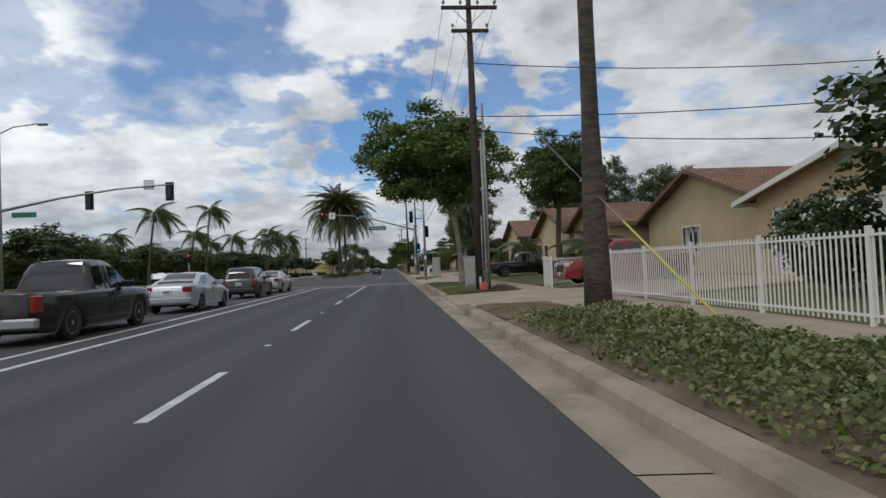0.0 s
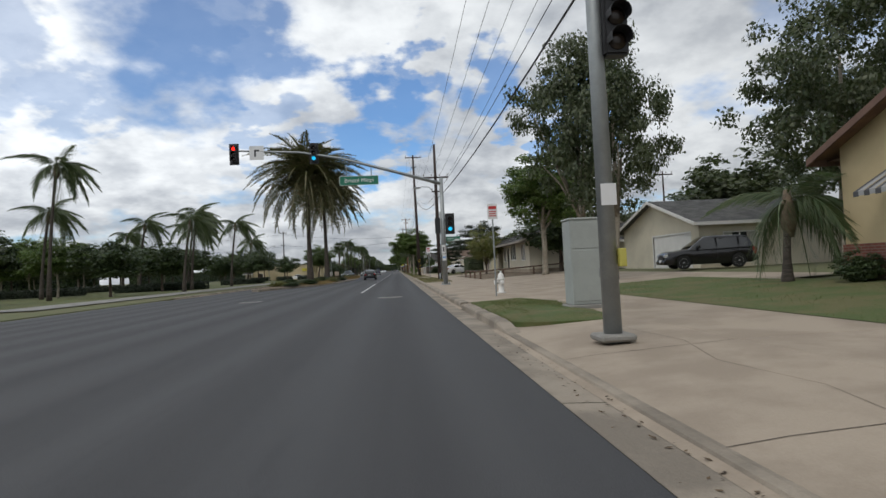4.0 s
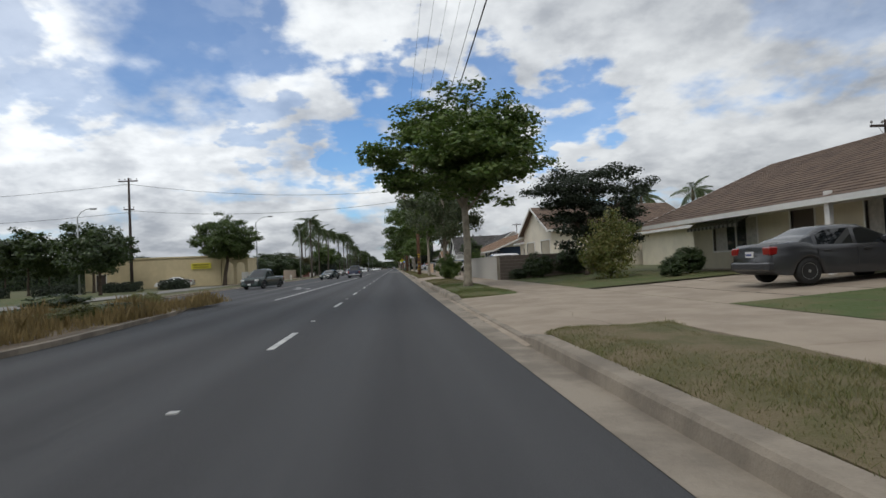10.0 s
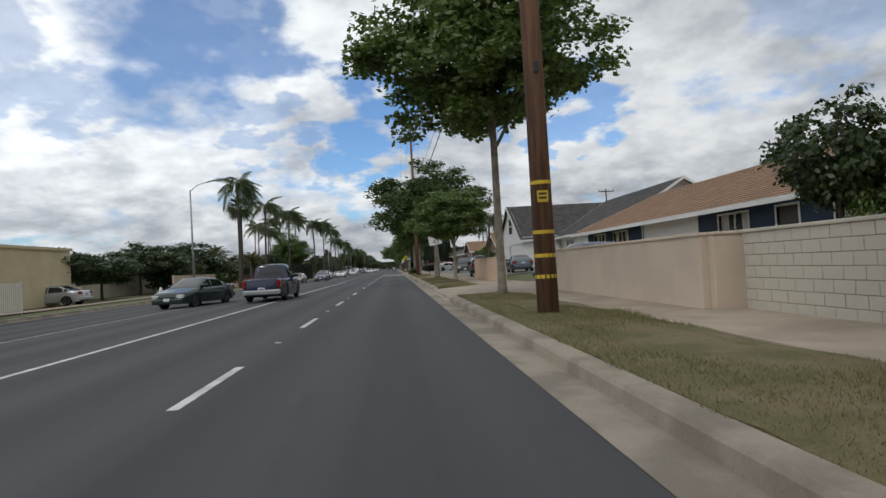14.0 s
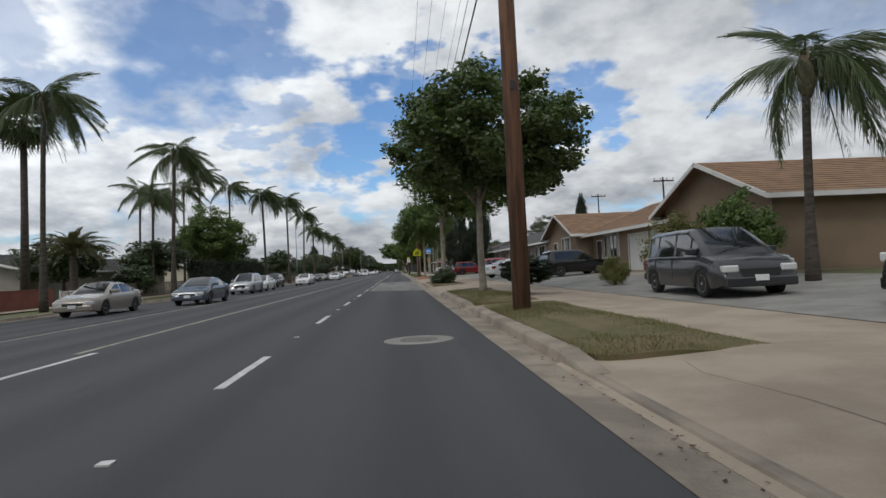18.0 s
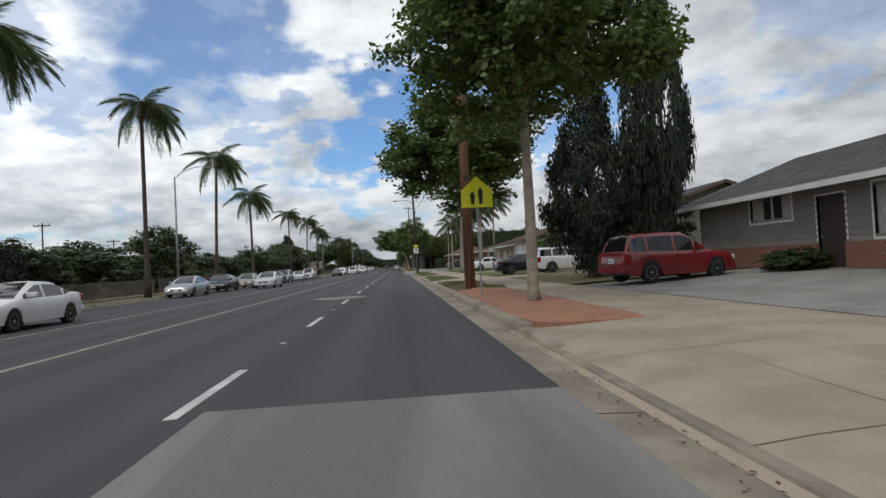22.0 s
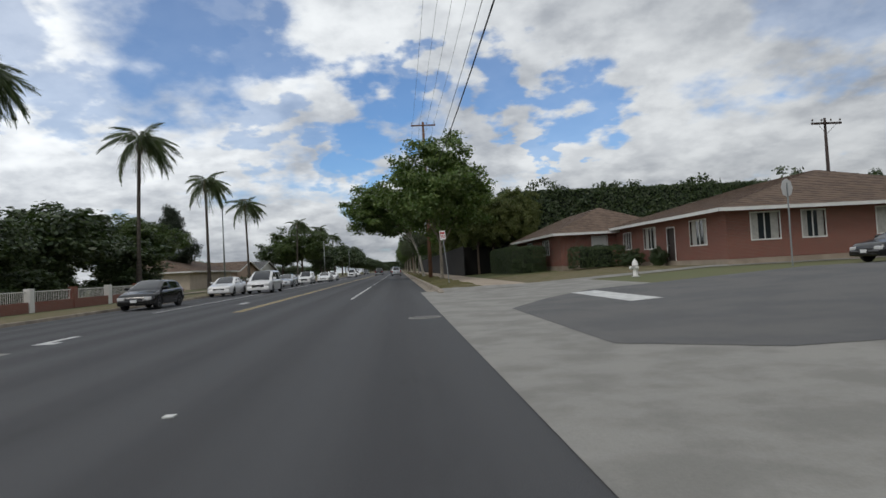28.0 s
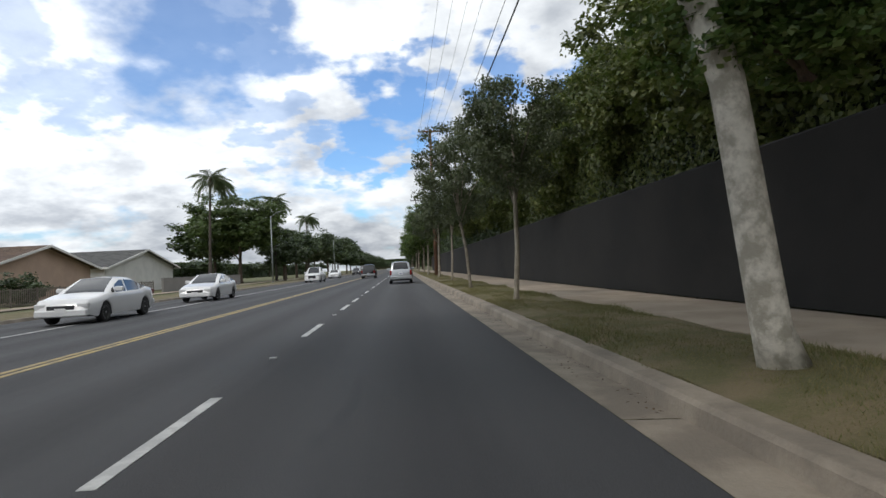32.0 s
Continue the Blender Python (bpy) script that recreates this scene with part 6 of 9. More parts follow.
def block_wall(label, p0, p1, z0, tall, material, blocks=True, thick=0.2, cap=0.06, posts=0):
    """A wall of courses of long blocks with recessed joints, or plain plaster."""
    p0v, p1v = Vector((*p0, z0)), Vector((*p1, z0))
    ln, d = (p1v - p0v).length, (p1v - p0v).normalized()
    w_ = thing("garden_wall", label, "wall", Matrix.Translation(p0v) @ Matrix.Rotation(math.atan2(d.y, d.x), 4, "Z"))
    if not blocks:
        part("wall", box_bm(0, ln, -thick / 2, thick / 2, -.1, tall, .01), material, w_)
    else:
        part("core", box_bm(0, ln, -thick / 2 + .012, thick / 2 - .012, -.1, tall - .005), mat("mortar", (0.3, 0.27, 0.22), 0.95, 0.2), w_)
        me = {}
        rows = int(round(tall / .2))
        for r_ in range(rows):
            x = -(.2 if r_ % 2 else 0)
            while x < ln - .02:
                a, b = max(x, 0), min(x + .4, ln)
                key = round(b - a, 3)
                if key not in me:
                    ob = part("block", box_bm(.005, key - .005, -thick / 2, thick / 2, .005, .195, .006), material, w_)
                    me[key] = ob.data
                else:
                    ob = again("block", me[key], w_)
                ob.location = (a, 0, r_ * tall / rows)
                x += .4
    if cap:
        part("cap", box_bm(-.02, ln + .02, -thick / 2 - .03, thick / 2 + .03, tall, tall + cap, .01), material, w_)
    for k in range(posts):
        u = ln * k / max(1, posts - 1)
        part("pier", box_bm(u - .12, u + .12, -thick / 2 - .03, thick / 2 + .03, -.1, tall + .02, .01), material, w_)
    return w_


def cable(p0, p1, sag, r=0.012, group="overhead wires", label="thin black overhead wire"):
    p0, p1 = Vector(p0), Vector(p1)
    pts = [p0.lerp(p1, k / 12) - Vector((0, 0, sag * 4 * (k / 12) * (1 - k / 12))) for k in range(13)]
    ob = tube("cable", pts, r, cable_mat, None, 5)
    return tagged(ob, label, "cable", group)

# ---------------------------------------------------------------- poles and wires
POLES = [(3.7, 59.0, 12.9, [(12.1, 2.4), (11.1, 1.6)], True, False, True), (3.95, 134.2, 12.6, [(9.5, 2.4), (8.2, 0.8)], True, False, True), (3.6, 174.3, 19.6, [(19.2, 2.6), (17.6, 0.8)], True, True, False),
         (2.97, 244.6, 15.6, [(15.2, 2.4), (14.3, 1.2)], False, True, False), (2.75, 302.0, 17.0, [(16.5, 2.4)], False, False, False), (2.8, 368.5, 14.6, [(14.2, 2.6)], False, False, False),
         (2.85, 431.5, 16.0, [(15.7, 2.8), (11.6, 2.0)], True, False, False), (3.45, 497.4, 16.6, [(16.2, 2.6)], False, False, False), (3.4, 562, 15.5, [(15.2, 2.4)], False, False, False), (3.4, 625, 15.5, [(15.2, 2.4)], True, False, False)]
for x, y, h, arms, dk, bands, riser in POLES:
    utility_pole(x, y, h, arms, dk, bands, riser, girth=0.23 if y == 174.3 else 0.19 if not dk else 0.17, lean=-0.25 if y in (431.5, 174.3) else 0.0, lamp=(10.6, 2.6) if y == 431.5 else (8.4, 1.6) if y == 134.2 else None)
for (xa, ya, ha, aa, *_), (xb, yb, hb, ab, *_) in zip(POLES, POLES[1:]):
    for k in range(4):
        u = (k / 3 - 0.5) * 2.2
        cable((xa + u, ya - .2, aa[0][0] + .3), (xb + u, yb - .2, ab[0][0] + .3), 0.9 + 0.15 * k, 0.009)
    cable((xa + .2, ya, ha * .62), (xb + .2, yb, hb * .62), 1.2, 0.028, label="thick black telephone cable")
    cable((xa + .1, ya, ha * .66), (xb + .1, yb, hb * .66), 1.1, 0.012)
for k in range(3):
    u = (k / 2 - 0.5) * 2.2
    cable((3.7 + u, 59.0, 12.4), (3.6 + u, -30, 12.6), 1.0, 0.009)
for a, b, s in (((3.7, 59.0, 9.9), (30, 53, 9.0), .8), ((3.7, 59.0, 7.6), (30, 47, 6.6), .7), ((3.7, 59.0, 7.0), (26, 51, 5.2), .6), ((2.97, 244.6, 9.6), (-31.4, 245.5, 9.6), 1.0), ((2.97, 244.6, 10.8), (-31.4, 245.5, 12.8), 1.0), ((-31.4, 245.5, 9.4), (-80, 243.4, 9.5), 1.0), ((-31.4, 245.5, 12.8), (-80, 243.4, 12), 1.0)):
    cable(a, b, s, 0.02)

# ---------------------------------------------------------------- street trees on the right
tree(3.9, 67.0, 10.4, 8.8, 4.5, "syc", 0, 0.15, (-0.45, 0.1), off=(-0.7, 0))
tree(11.2, 73.0, 10.2, 6.0, 5.0, "deep", 1, 0.2, (0.2, 0), label="dark leafy tree in a front garden", group="garden trees", bark_=dark_bark)
tree(3.4, 200.7, 9.6, 8.9, 4.2, "syc", 1, 0.19)
tree(3.8, 216.9, 10.0, 7.0, 2.4, "airy", 2, 0.18, off=(0.1, 0))
bush(4.0, 216.4, 2.2, 2.2, 2.0, "light", 1, "leafy shoots round the foot of a street tree")
tree(3.55, 234.2, 9.6, 7.0, 4.4, "syc", 3, 0.14, off=(1.2, 0))
tree(3.4, 251.6, 10.8, 8.3, 5.4, "syc", 0, 0.13, off=(-0.3, 0))
tree(4.0, 271.3, 6.5, 5.5, 2.6, "syc", 2, 0.12)
tree(3.7, 284.0, 10.5, 10.6, 3.4, "deep", 1, 0.24, off=(-0.6, 0), deep=3.9)
tree(3.5, 313.0, 9.9, 8.6, 3.8, "deep", 2, 0.15, off=(0.6, 0))
tree(3.4, 332.3, 11.4, 10.4, 5.0, "syc", 3, 0.18, off=(2.0, 0))
tree(3.3, 359.8, 10.2, 7.2, 4.6, "syc", 1, 0.14, label="street tree with a slim pale trunk and grey-green leaves")
tree(3.2, 372.6, 9.4, 8.2, 3.9, "syc", 3, 0.15)
tree(3.8, 486.2, 13.0, 10.4, 3.2, "syc", 1, 0.15, off=(0.3, 0), deep=5.2)
tree(3.2, 506.6, 12.4, 11.6, 5.2, "syc", 2, 0.165, (-1.5, -0.4), off=(-2.8, 0), bark_=pale_bark, label="leaning sycamore with a mottled white trunk", deep=4.2)
bush(3.3, 506.3, 2.6, 2.2, 1.5, "light", 2, "leafy shoots on the trunk of a street tree", z0=2.7)
for k, (x, y, h, w_) in enumerate(((2.9, 517.3, 7.0, 3.6), (2.8, 526.8, 8.0, 4.2), (3.2, 541, 8.5, 5), (3.1, 553, 8, 5), (3.0, 572, 9, 6), (3.2, 590, 9, 6), (3.0, 612, 9, 7), (3.2, 640, 10, 8), (3.0, 670, 10, 8), (3.2, 700, 10, 8))):
    tree(x, y, h, w_, h * .42, "airy" if k < 4 else "syc", k, 0.07 if k < 3 else 0.12, (-0.4, 0) if k == 1 else (0.1, 0), label="young street tree with a thin trunk and sparse leaves")

# ---------------------------------------------------------------- palms on the left
for k, (x, y, h) in enumerate(((-18.7, 306, 10.8), (-18.7, 338.8, 10.2), (-18.7, 373, 11.2), (-18.6, 390, 12.4), (-18.8, 407.2, 11.6), (-18.8, 422.5, 9.6), (-22.4, 469, 11.6), (-21.8, 487.2, 11.6), (-21.6, 504.8, 10.6), (-23.2, 529, 10.8), (-23.2, 573, 11.2), (-22, 604, 12), (-22, 640, 12))):
    palm(x, y, h + 1.6, 3.0, "queen", 26, 0.2, (0.35 * math.sin(k * 2), 0.2), k)
palm(-11.3, 157.4, 13.6, 9.4, "date", 110, 0.36, (0.1, 0), 1, "huge old date palm with a thick trunk and drooping grey-green fronds", 0.08, "date palms in the median", -0.75)
palm(-12.2, 183.2, 14.2, 9.0, "date", 100, 0.40, (-0.1, 0), 2, "huge old date palm with a thick trunk and drooping grey-green fronds", 0.08, "date palms in the median", -0.75)


# ---------------------------------------------------------------- waiting cars and driveway cars, southern stretch
car("pickup", "black", -7.9, 49.7, 0, "black crew-cab pickup waiting in the turn lane", z=-.03)
car("sedan", "silver", -7.9, 58.2, 0, "silver-grey sedan waiting in the turn lane", z=-.03)
car("suv", "grey", -8.2, 68.6, 0, "dark grey crossover waiting in the turn lane", z=-.03)
car("sedan", "silver", -8.3, 75.6, 0, "silver sedan waiting in the turn lane with red lights", z=-.03)
car("pickup", "red", 9.75, 58.45, 90, "red pickup parked nose out in a driveway behind the fence")
car("pickup", "black", 10.05, 79.0, -90, "black pickup parked in a driveway")
car("suv", "black", 16.4, 110.5, 80, "black crossover parked before a low house")
car("suv", "silver", -0.3, 548.0, 0, "silver crossover ahead in the lane", z=0)

# ---------------------------------------------------------------- houses on the right, one after the other
beige, cream, tan_w, grey_w = stucco((0.56, 0.45, 0.27)), stucco((0.62, 0.57, 0.45)), stucco((0.26, 0.19, 0.13)), stucco((0.30, 0.28, 0.25))
white_w, blue_w, buff = stucco((0.70, 0.69, 0.66)), stucco((0.03, 0.05, 0.085)), stucco((0.50, 0.42, 0.34))
board_white = mat("white_boards", (0.70, 0.70, 0.69), 0.7, 0.08, 1.5, 20, 0.15)
board_grey = mat("grey_boards", (0.24, 0.22, 0.20), 0.8, 0.12, 1.5, 20, 0.2)
dark_trim = mat("dark_trim", (0.10, 0.08, 0.07), 0.7, 0.1)
house("beige stucco garage with a white panelled door", 13.8, 21, 45.5, 55.4, 0.45, 2.9, beige, roof_tan, "x", 1.1, over=0.6, west=[("garage", 49.6, 54.4, 0, 2.3)])
house("beige stucco house with a clay tile roof and a street-side gable", 14.4, 26, 55.6, 66.0, 0.45, 3.0, beige, roof_red, "x", 1.9, west=[("window", 60.6, 62.2, 1.0, 2.2)], trim=mat("brown_rake", (0.17, 0.10, 0.075), 0.8, 0.2), tiles=True)
house("beige stucco main house with a low clay tile roof", 15.4, 27, 66.2, 76.2, 0.45, 3.0, beige, roof_red, "y", 2.0, west=[("window", 73.8, 75.4, 0.9, 2.2)], trim=mat("brown_rake", (0.17, 0.10, 0.075), 0.8, 0.2), tiles=True)
house("small beige front gable with clay tiles and a brown base", 12.6, 16, 67.2, 73.8, 0.45, 3.1, beige, roof_red, "x", 1.3, over=0.5, west=[("window", 68.6, 70.2, 1.1, 2.3), ("window", 70.6, 72.2, 1.1, 2.3)], base=(0.95, mat("brown_base", (0.10, 0.055, 0.04), 0.9, 0.2)), trim=mat("brown_rake", (0.17, 0.10, 0.075), 0.8, 0.2), tiles=True)
awning(68.2, 72.8, 12.55, 3.0, 1.0, 0.6, "w", "dark grey striped metal awning")
house("beige stucco gabled house with clay tiles and a deep entry", 13.2, 26, 77.0, 86.8, 0.5, 3.2, beige, roof_red, "x", 2.0, west=[("window", 78.6, 80.4, 0.9, 2.3), ("door", 83.0, 84.2, 0, 2.2, dark_trim), ("window", 84.8, 86.2, 0.9, 2.3)], trim=mat("brown_rake", (0.17, 0.10, 0.075), 0.8, 0.2), tiles=True)
house("beige stucco rear wing with a long clay tile roof", 17.2, 27, 88.0, 97.0, 0.5, 3.3, beige, roof_red, "y", 1.7, trim=mat("brown_rake", (0.17, 0.10, 0.075), 0.8, 0.2), tiles=True)
house("beige stucco front gable with a brick base and clay tiles", 12.3, 17, 88.6, 95.8, 0.5, 3.5, beige, roof_red, "x", 1.55, west=[("window", 89.8, 91.6, 1.15, 2.4), ("window", 92.0, 93.8, 1.15, 2.4)], base=(0.85, red_brick), trim=mat("brown_rake", (0.17, 0.10, 0.075), 0.8, 0.2), tiles=True)
awning(89.4, 94.2, 12.25, 3.2, 1.0, 0.6, "w", "grey and white striped metal awning")
house("low cream house with a grey shingle roof", 17.5, 29, 113, 124, 0.5, 2.8, cream, roof_grey, "x", 1.7, west=[("garage", 114, 119, 0, 2.1)], south=[("window", 19, 21, 0.9, 2.0)])
SHIFT[0] = 1.6
house("low cream house with a dark shake roof behind a rail fence", 18.5, 30, 124.4, 131.6, 0.5, 2.7, cream, roof_dark, "x", 1.6, over=0.9, hip=3, south=[("window", 20, 22, 0.9, 2.0), ("window", 24, 25.5, 0.9, 2.0)], west=[("window", 126, 128.5, 0.9, 2.0)])
house("low cream house with a dark shake roof and a porch", 12.6, 24, 133.4, 147.0, 0.75, 3.1, cream, roof_dark, "y", 2.0, over=1.2, trim=mat("weathered_eave", (0.30, 0.27, 0.23), 0.8, 0.15), west=[("window", 135.2, 136.8, 0.9, 2.4), ("window", 139.6, 142.2, 1.0, 2.7), ("door", 143.2, 144.2, 0, 2.3), ("window", 145.0, 146.2, 0.9, 2.4)])
for k, (x, y, h, w_) in enumerate(((9.0, 107.4, 14.2, 6.4), (10.2, 105.8, 12.6, 5.6), (20.5, 104.2, 15.2, 8.5), (26.5, 102.5, 14.0, 8.5), (32.5, 99, 13.4, 9), (25, 110, 13, 8))):
    tree(x, y, h, w_, 3.0 if k < 2 else 4.0, "airy", k, 0.17, (0.3, 0), label="tall airy tree with small windblown grey-green leaves", group="garden trees")
SHIFT[0] = 0.0
for k, (x, y, w_, h) in enumerate(((33, 40, 9, 7), (30, 62, 9, 7.5), (31, 76, 9, 7.4), (34, 88, 10, 9), (27, 28, 9, 8), (24, 20, 10, 8), (36, 52, 10, 8))):
    tree(x, y, h, w_, h * .3, "far" if k % 2 else "farlight", k, 0.2, label="leafy tree behind the houses", group="background trees", bark_=dark_bark)
tree(11.6, 44.4, 5.6, 5.6, 1.4, "far", 2, 0.16, label="dark bushy tree behind the picket fence", group="garden trees", bark_=dark_bark)
bush(10.2, 47.2, 2.6, 3.0, 2.6, "far", 1, "dark shrub behind the picket fence")
palm(12.4, 41.0, 6.6, 3.2, "king", 18, 0.18, (0.2, 0), 91, "garden palm behind the fence", group="garden palms")
for k, (x, y, h) in enumerate(((10.6, 65.2, 1.6), (11.2, 67.0, 1.4), (11.4, 97.0, 2.2), (11.6, 86.4, 2.3))):
    palm(x, y, h, 2.1, "queen", 16, 0.14, (0.15, 0), 80 + k, "short bushy garden palm", group="garden palms")
hedge(11.4, 12.4, 67.4, 73.6, 0.35, 1.0, "low dark hedge under the windows", leaf_d, size=0.07, per=220, rounded=0.3)
hedge(12.6, 14.0, 74.4, 78.2, 0.4, 1.3, "dark clipped hedge before the house", leaf_d, size=0.07, per=220, rounded=0.4)
for x, y, w_, h in ((9.8, 66.4, 2.2, 1.3), (11.8, 94.8, 1.3, .8), (11.6, 90.4, 1.2, .7), (11.7, 92.6, 1.0, .6), (11.6, 88.2, 1.2, .9)):
    bush(x, y, w_, w_, h, "bush", int(y) % 4, "low garden shrub before the house")
# white house with boards
house("white two-storey house with lap siding and a dark roof gable", 12.5, 24, 288.6, 300.0, 0.45, 3.0, white_w, roof_dark, "x", 3.6, over=0.35, west=[("garage", 289.3, 295.0, 0, 2.45), ("garage", 295.9, 298.7, 0, 2.45)], siding=board_white, gable_m=white_w)
gw = thing("gable_boards", "white lap siding boards on the gable", "siding")
for k in range(17):
    z = 3.55 + k * 0.2
    half = 5.7 * (1 - (k + 0.6) / 18.0)
    for a, b in (((294.3 - half, 294.3 + half),) if not 4.0 < z < 5.75 else ((294.3 - half, 292.9), (294.85, 294.3 + half))):
        if b > a:
            link("board", [(12.47, a, z), (12.47, b, z), (12.497, b, z + 0.19), (12.497, a, z + 0.19), (12.495, a, z), (12.495, b, z)], [(3, 2, 1, 0), (0, 1, 5, 4)], board_white, gw)
gwin = thing("window_1", "white double-hung gable window", "window", kind="structure")
slab("pane", 12.44, 12.46, 293.0, 294.75, 4.1, 5.7, house_glass, gwin)
for a in ((292.86, 293.0, 4.0, 5.82), (294.75, 294.89, 4.0, 5.82), (293.0, 294.75, 5.7, 5.82), (293.0, 294.75, 4.0, 4.1), (293.0, 294.75, 4.86, 4.93)):
    slab("frame", 12.40, 12.47, *a, white_trim, gwin)
house("white side wing with a dark roof", 16.2, 26, 274, 288.4, 0.45, 3.2, white_w, roof_dark, "y", 3.0, west=[("window", 284.2, 286.6, 1.2, 2.4), ("window", 277, 279.5, 1.2, 2.4)])
# tan houses with garages
house("brown stucco gabled house with a garage wing", 14.0, 25, 309.4, 318.0, 0.55, 3.1, tan_w, roof_tan, "x", 1.75, over=0.6, west=[("window", 311.5, 313.3, 1.0, 2.3), ("window", 315.4, 316.8, 1.1, 2.2)])
house("brown stucco house with two white garage doors", 14.6, 25, 318.2, 331.0, 0.55, 2.95, tan_w, roof_tan, "y", 1.9, over=0.9, west=[("garage", 318.5, 321.2, 0, 2.2), ("garage", 321.6, 324.4, 0, 2.2), ("window", 326.0, 328.6, 0.9, 2.4), ("door", 329.2, 330.2, 0, 2.1)])
house("brown stucco gabled wing with a white barge board", 13.4, 25, 331.2, 339.0, 0.55, 3.0, tan_w, roof_tan, "x", 1.6, over=0.6, west=[("window", 332.8, 335.0, 1.4, 2.6), ("window", 336.3, 337.4, 1.2, 2.3)])
# long grey house
house("long low house with grey siding and a grey shingle roof", 13.9, 25, 339.6, 371.0, 0.5, 3.0, grey_w, roof_grey, "y", 2.0, over=0.8, base=(0.8, red_brick), siding=board_grey,
      west=[("window", 342, 346, 0.9, 2.4), ("door", 348.4, 349.4, 0, 2.2), ("window", 351.5, 354.5, 0.9, 2.4), ("window", 357, 361.3, 0.9, 2.5), ("door", 362.4, 363.6, 0, 2.35), ("window", 364.8, 367.2, 1.7, 2.6)])
house("house with a grey roof and a shaded porch", 14.0, 25, 379, 396, 0.5, 3.0, grey_w, roof_grey, "y", 1.9, over=0.9, trim=mat("brown_eave", (0.14, 0.095, 0.07), 0.8, 0.2), west=[("window", 381, 383, 0.8, 2.3), ("door", 384.6, 385.8, 0, 2.2), ("window", 388, 391, 0.9, 2.3)])
house("buff stucco house with a grey-brown roof and a tall window", 13.0, 25, 396.8, 402.4, 0.55, 3.0, buff, roof_brown, "y", 1.8, over=0.8, trim=mat("brown_eave", (0.14, 0.095, 0.07), 0.8, 0.2), west=[("window", 397.6, 399.4, 1.2, 2.7)])
house("buff stucco double garage with a brown roof", 13.4, 25, 402.6, 411.4, 0.6, 2.8, buff, roof_brown, "y", 1.5, over=0.6, trim=mat("brown_eave", (0.14, 0.095, 0.07), 0.8, 0.2), west=[("garage", 403.0, 406.3, 0, 2.45), ("garage", 406.8, 410.2, 0, 2.45)])
house("brown-roofed house with a wooden gate beside it", 14.5, 25, 413, 430, 0.6, 2.9, buff, roof_brown, "y", 1.8, over=0.9, hip=3, west=[("window", 416, 418.5, 0.9, 2.2), ("door", 420, 421, 0, 2.1), ("window", 424, 426.5, 0.9, 2.2)])
# brick corner house
house("long red brick house with a low brown roof and white eaves", 17.6, 36, 466, 483, 0.85, 2.9, red_brick, roof_brown, "y", 2.4, over=0.8, hip=6.0,
      south=[("window", 19.0, 20.6, 1.0, 2.4), ("window", 21.9, 23.2, 1.0, 2.4), ("window", 26.2, 29.4, 1.0, 2.4)], west=[("window", 468, 469.8, 0.9, 2.3), ("door", 471.8, 472.8, 0, 2.1), ("window", 474.5, 476.3, 0.9, 2.3), ("window", 478.6, 480, 1.0, 2.2)])
house("red brick wing with a low brown hip roof", 13.0, 22, 481.5, 498.0, 0.8, 2.9, red_brick, roof_brown, "y", 1.9, over=0.8, hip=4.2, south=[("door", 15.6, 16.8, 0, 2.2, white_trim)], west=[("window", 485, 487, 1.0, 2.2), ("window", 491, 493, 1.0, 2.2)])
house("far red brick house with white windows", 38, 50, 455, 466, 0.6, 2.6, red_brick, roof_brown, "x", 1.6)

# ---------------------------------------------------------------- front gardens on the right
GARDENS = [(7, 12.6, 62.2, 77.2, lawn_mat, blade_green), (7, 12.2, 81.4, 104, lawn_mat, blade_green), (7, 14, 128, 147, soil, None), (7, 11.8, 159.6, 168.2, dry_mat, blade_dry), (7, 13, 173, 185, lawn_mat, blade_green),
           (7, 13, 193.8, 208.6, lawn_mat, blade_green), (7, 12.5, 388.7, 402, lawn_mat, blade_green), (7, 12.5, 368.5, 382.0, dry_mat, blade_dry), (7, 13, 412.5, 436, lawn_mat, blade_green), (7, 17, 466.25, 481.2, dry_mat, blade_dry), (7, 12.9, 481.2, 497.4, lawn_mat, blade_dry)]
for k, (x0, x1, y0, y1, m_, bl) in enumerate(GARDENS):
    n = 6
    x0 = PAVE1 + 0.004 if x0 == 7 else x0
    xs = [x0 + (x1 - x0) * i / n for i in range(n + 1)]
    lawn = strip("lawn", xs, [yard(x) + 0.02 for x in xs], y0, y1, m_, step=1.5)
    tagged(lawn, "mown front lawn, a little dry" if bl else "bare brown front garden soil", "lawn", kind="structure")
    if bl:
        v = blades(int((x1 - x0) * (y1 - y0) * 60), x0 + .05, x1, y0, y1, 0.0, 0.07, 90 + k)
        tri = v.reshape(-1, 3, 3)
        tri[:, :, 2] += np.array([yard(float(q)) + 0.02 for q in tri[:, 0, 0]])[:, None]
        g_ = tri_mesh("grass", tri.reshape(-1, 3), bl)
        tagged(g_, "short lawn grass", "grass", kind="stuff")

SHIFT[0] = 32.2
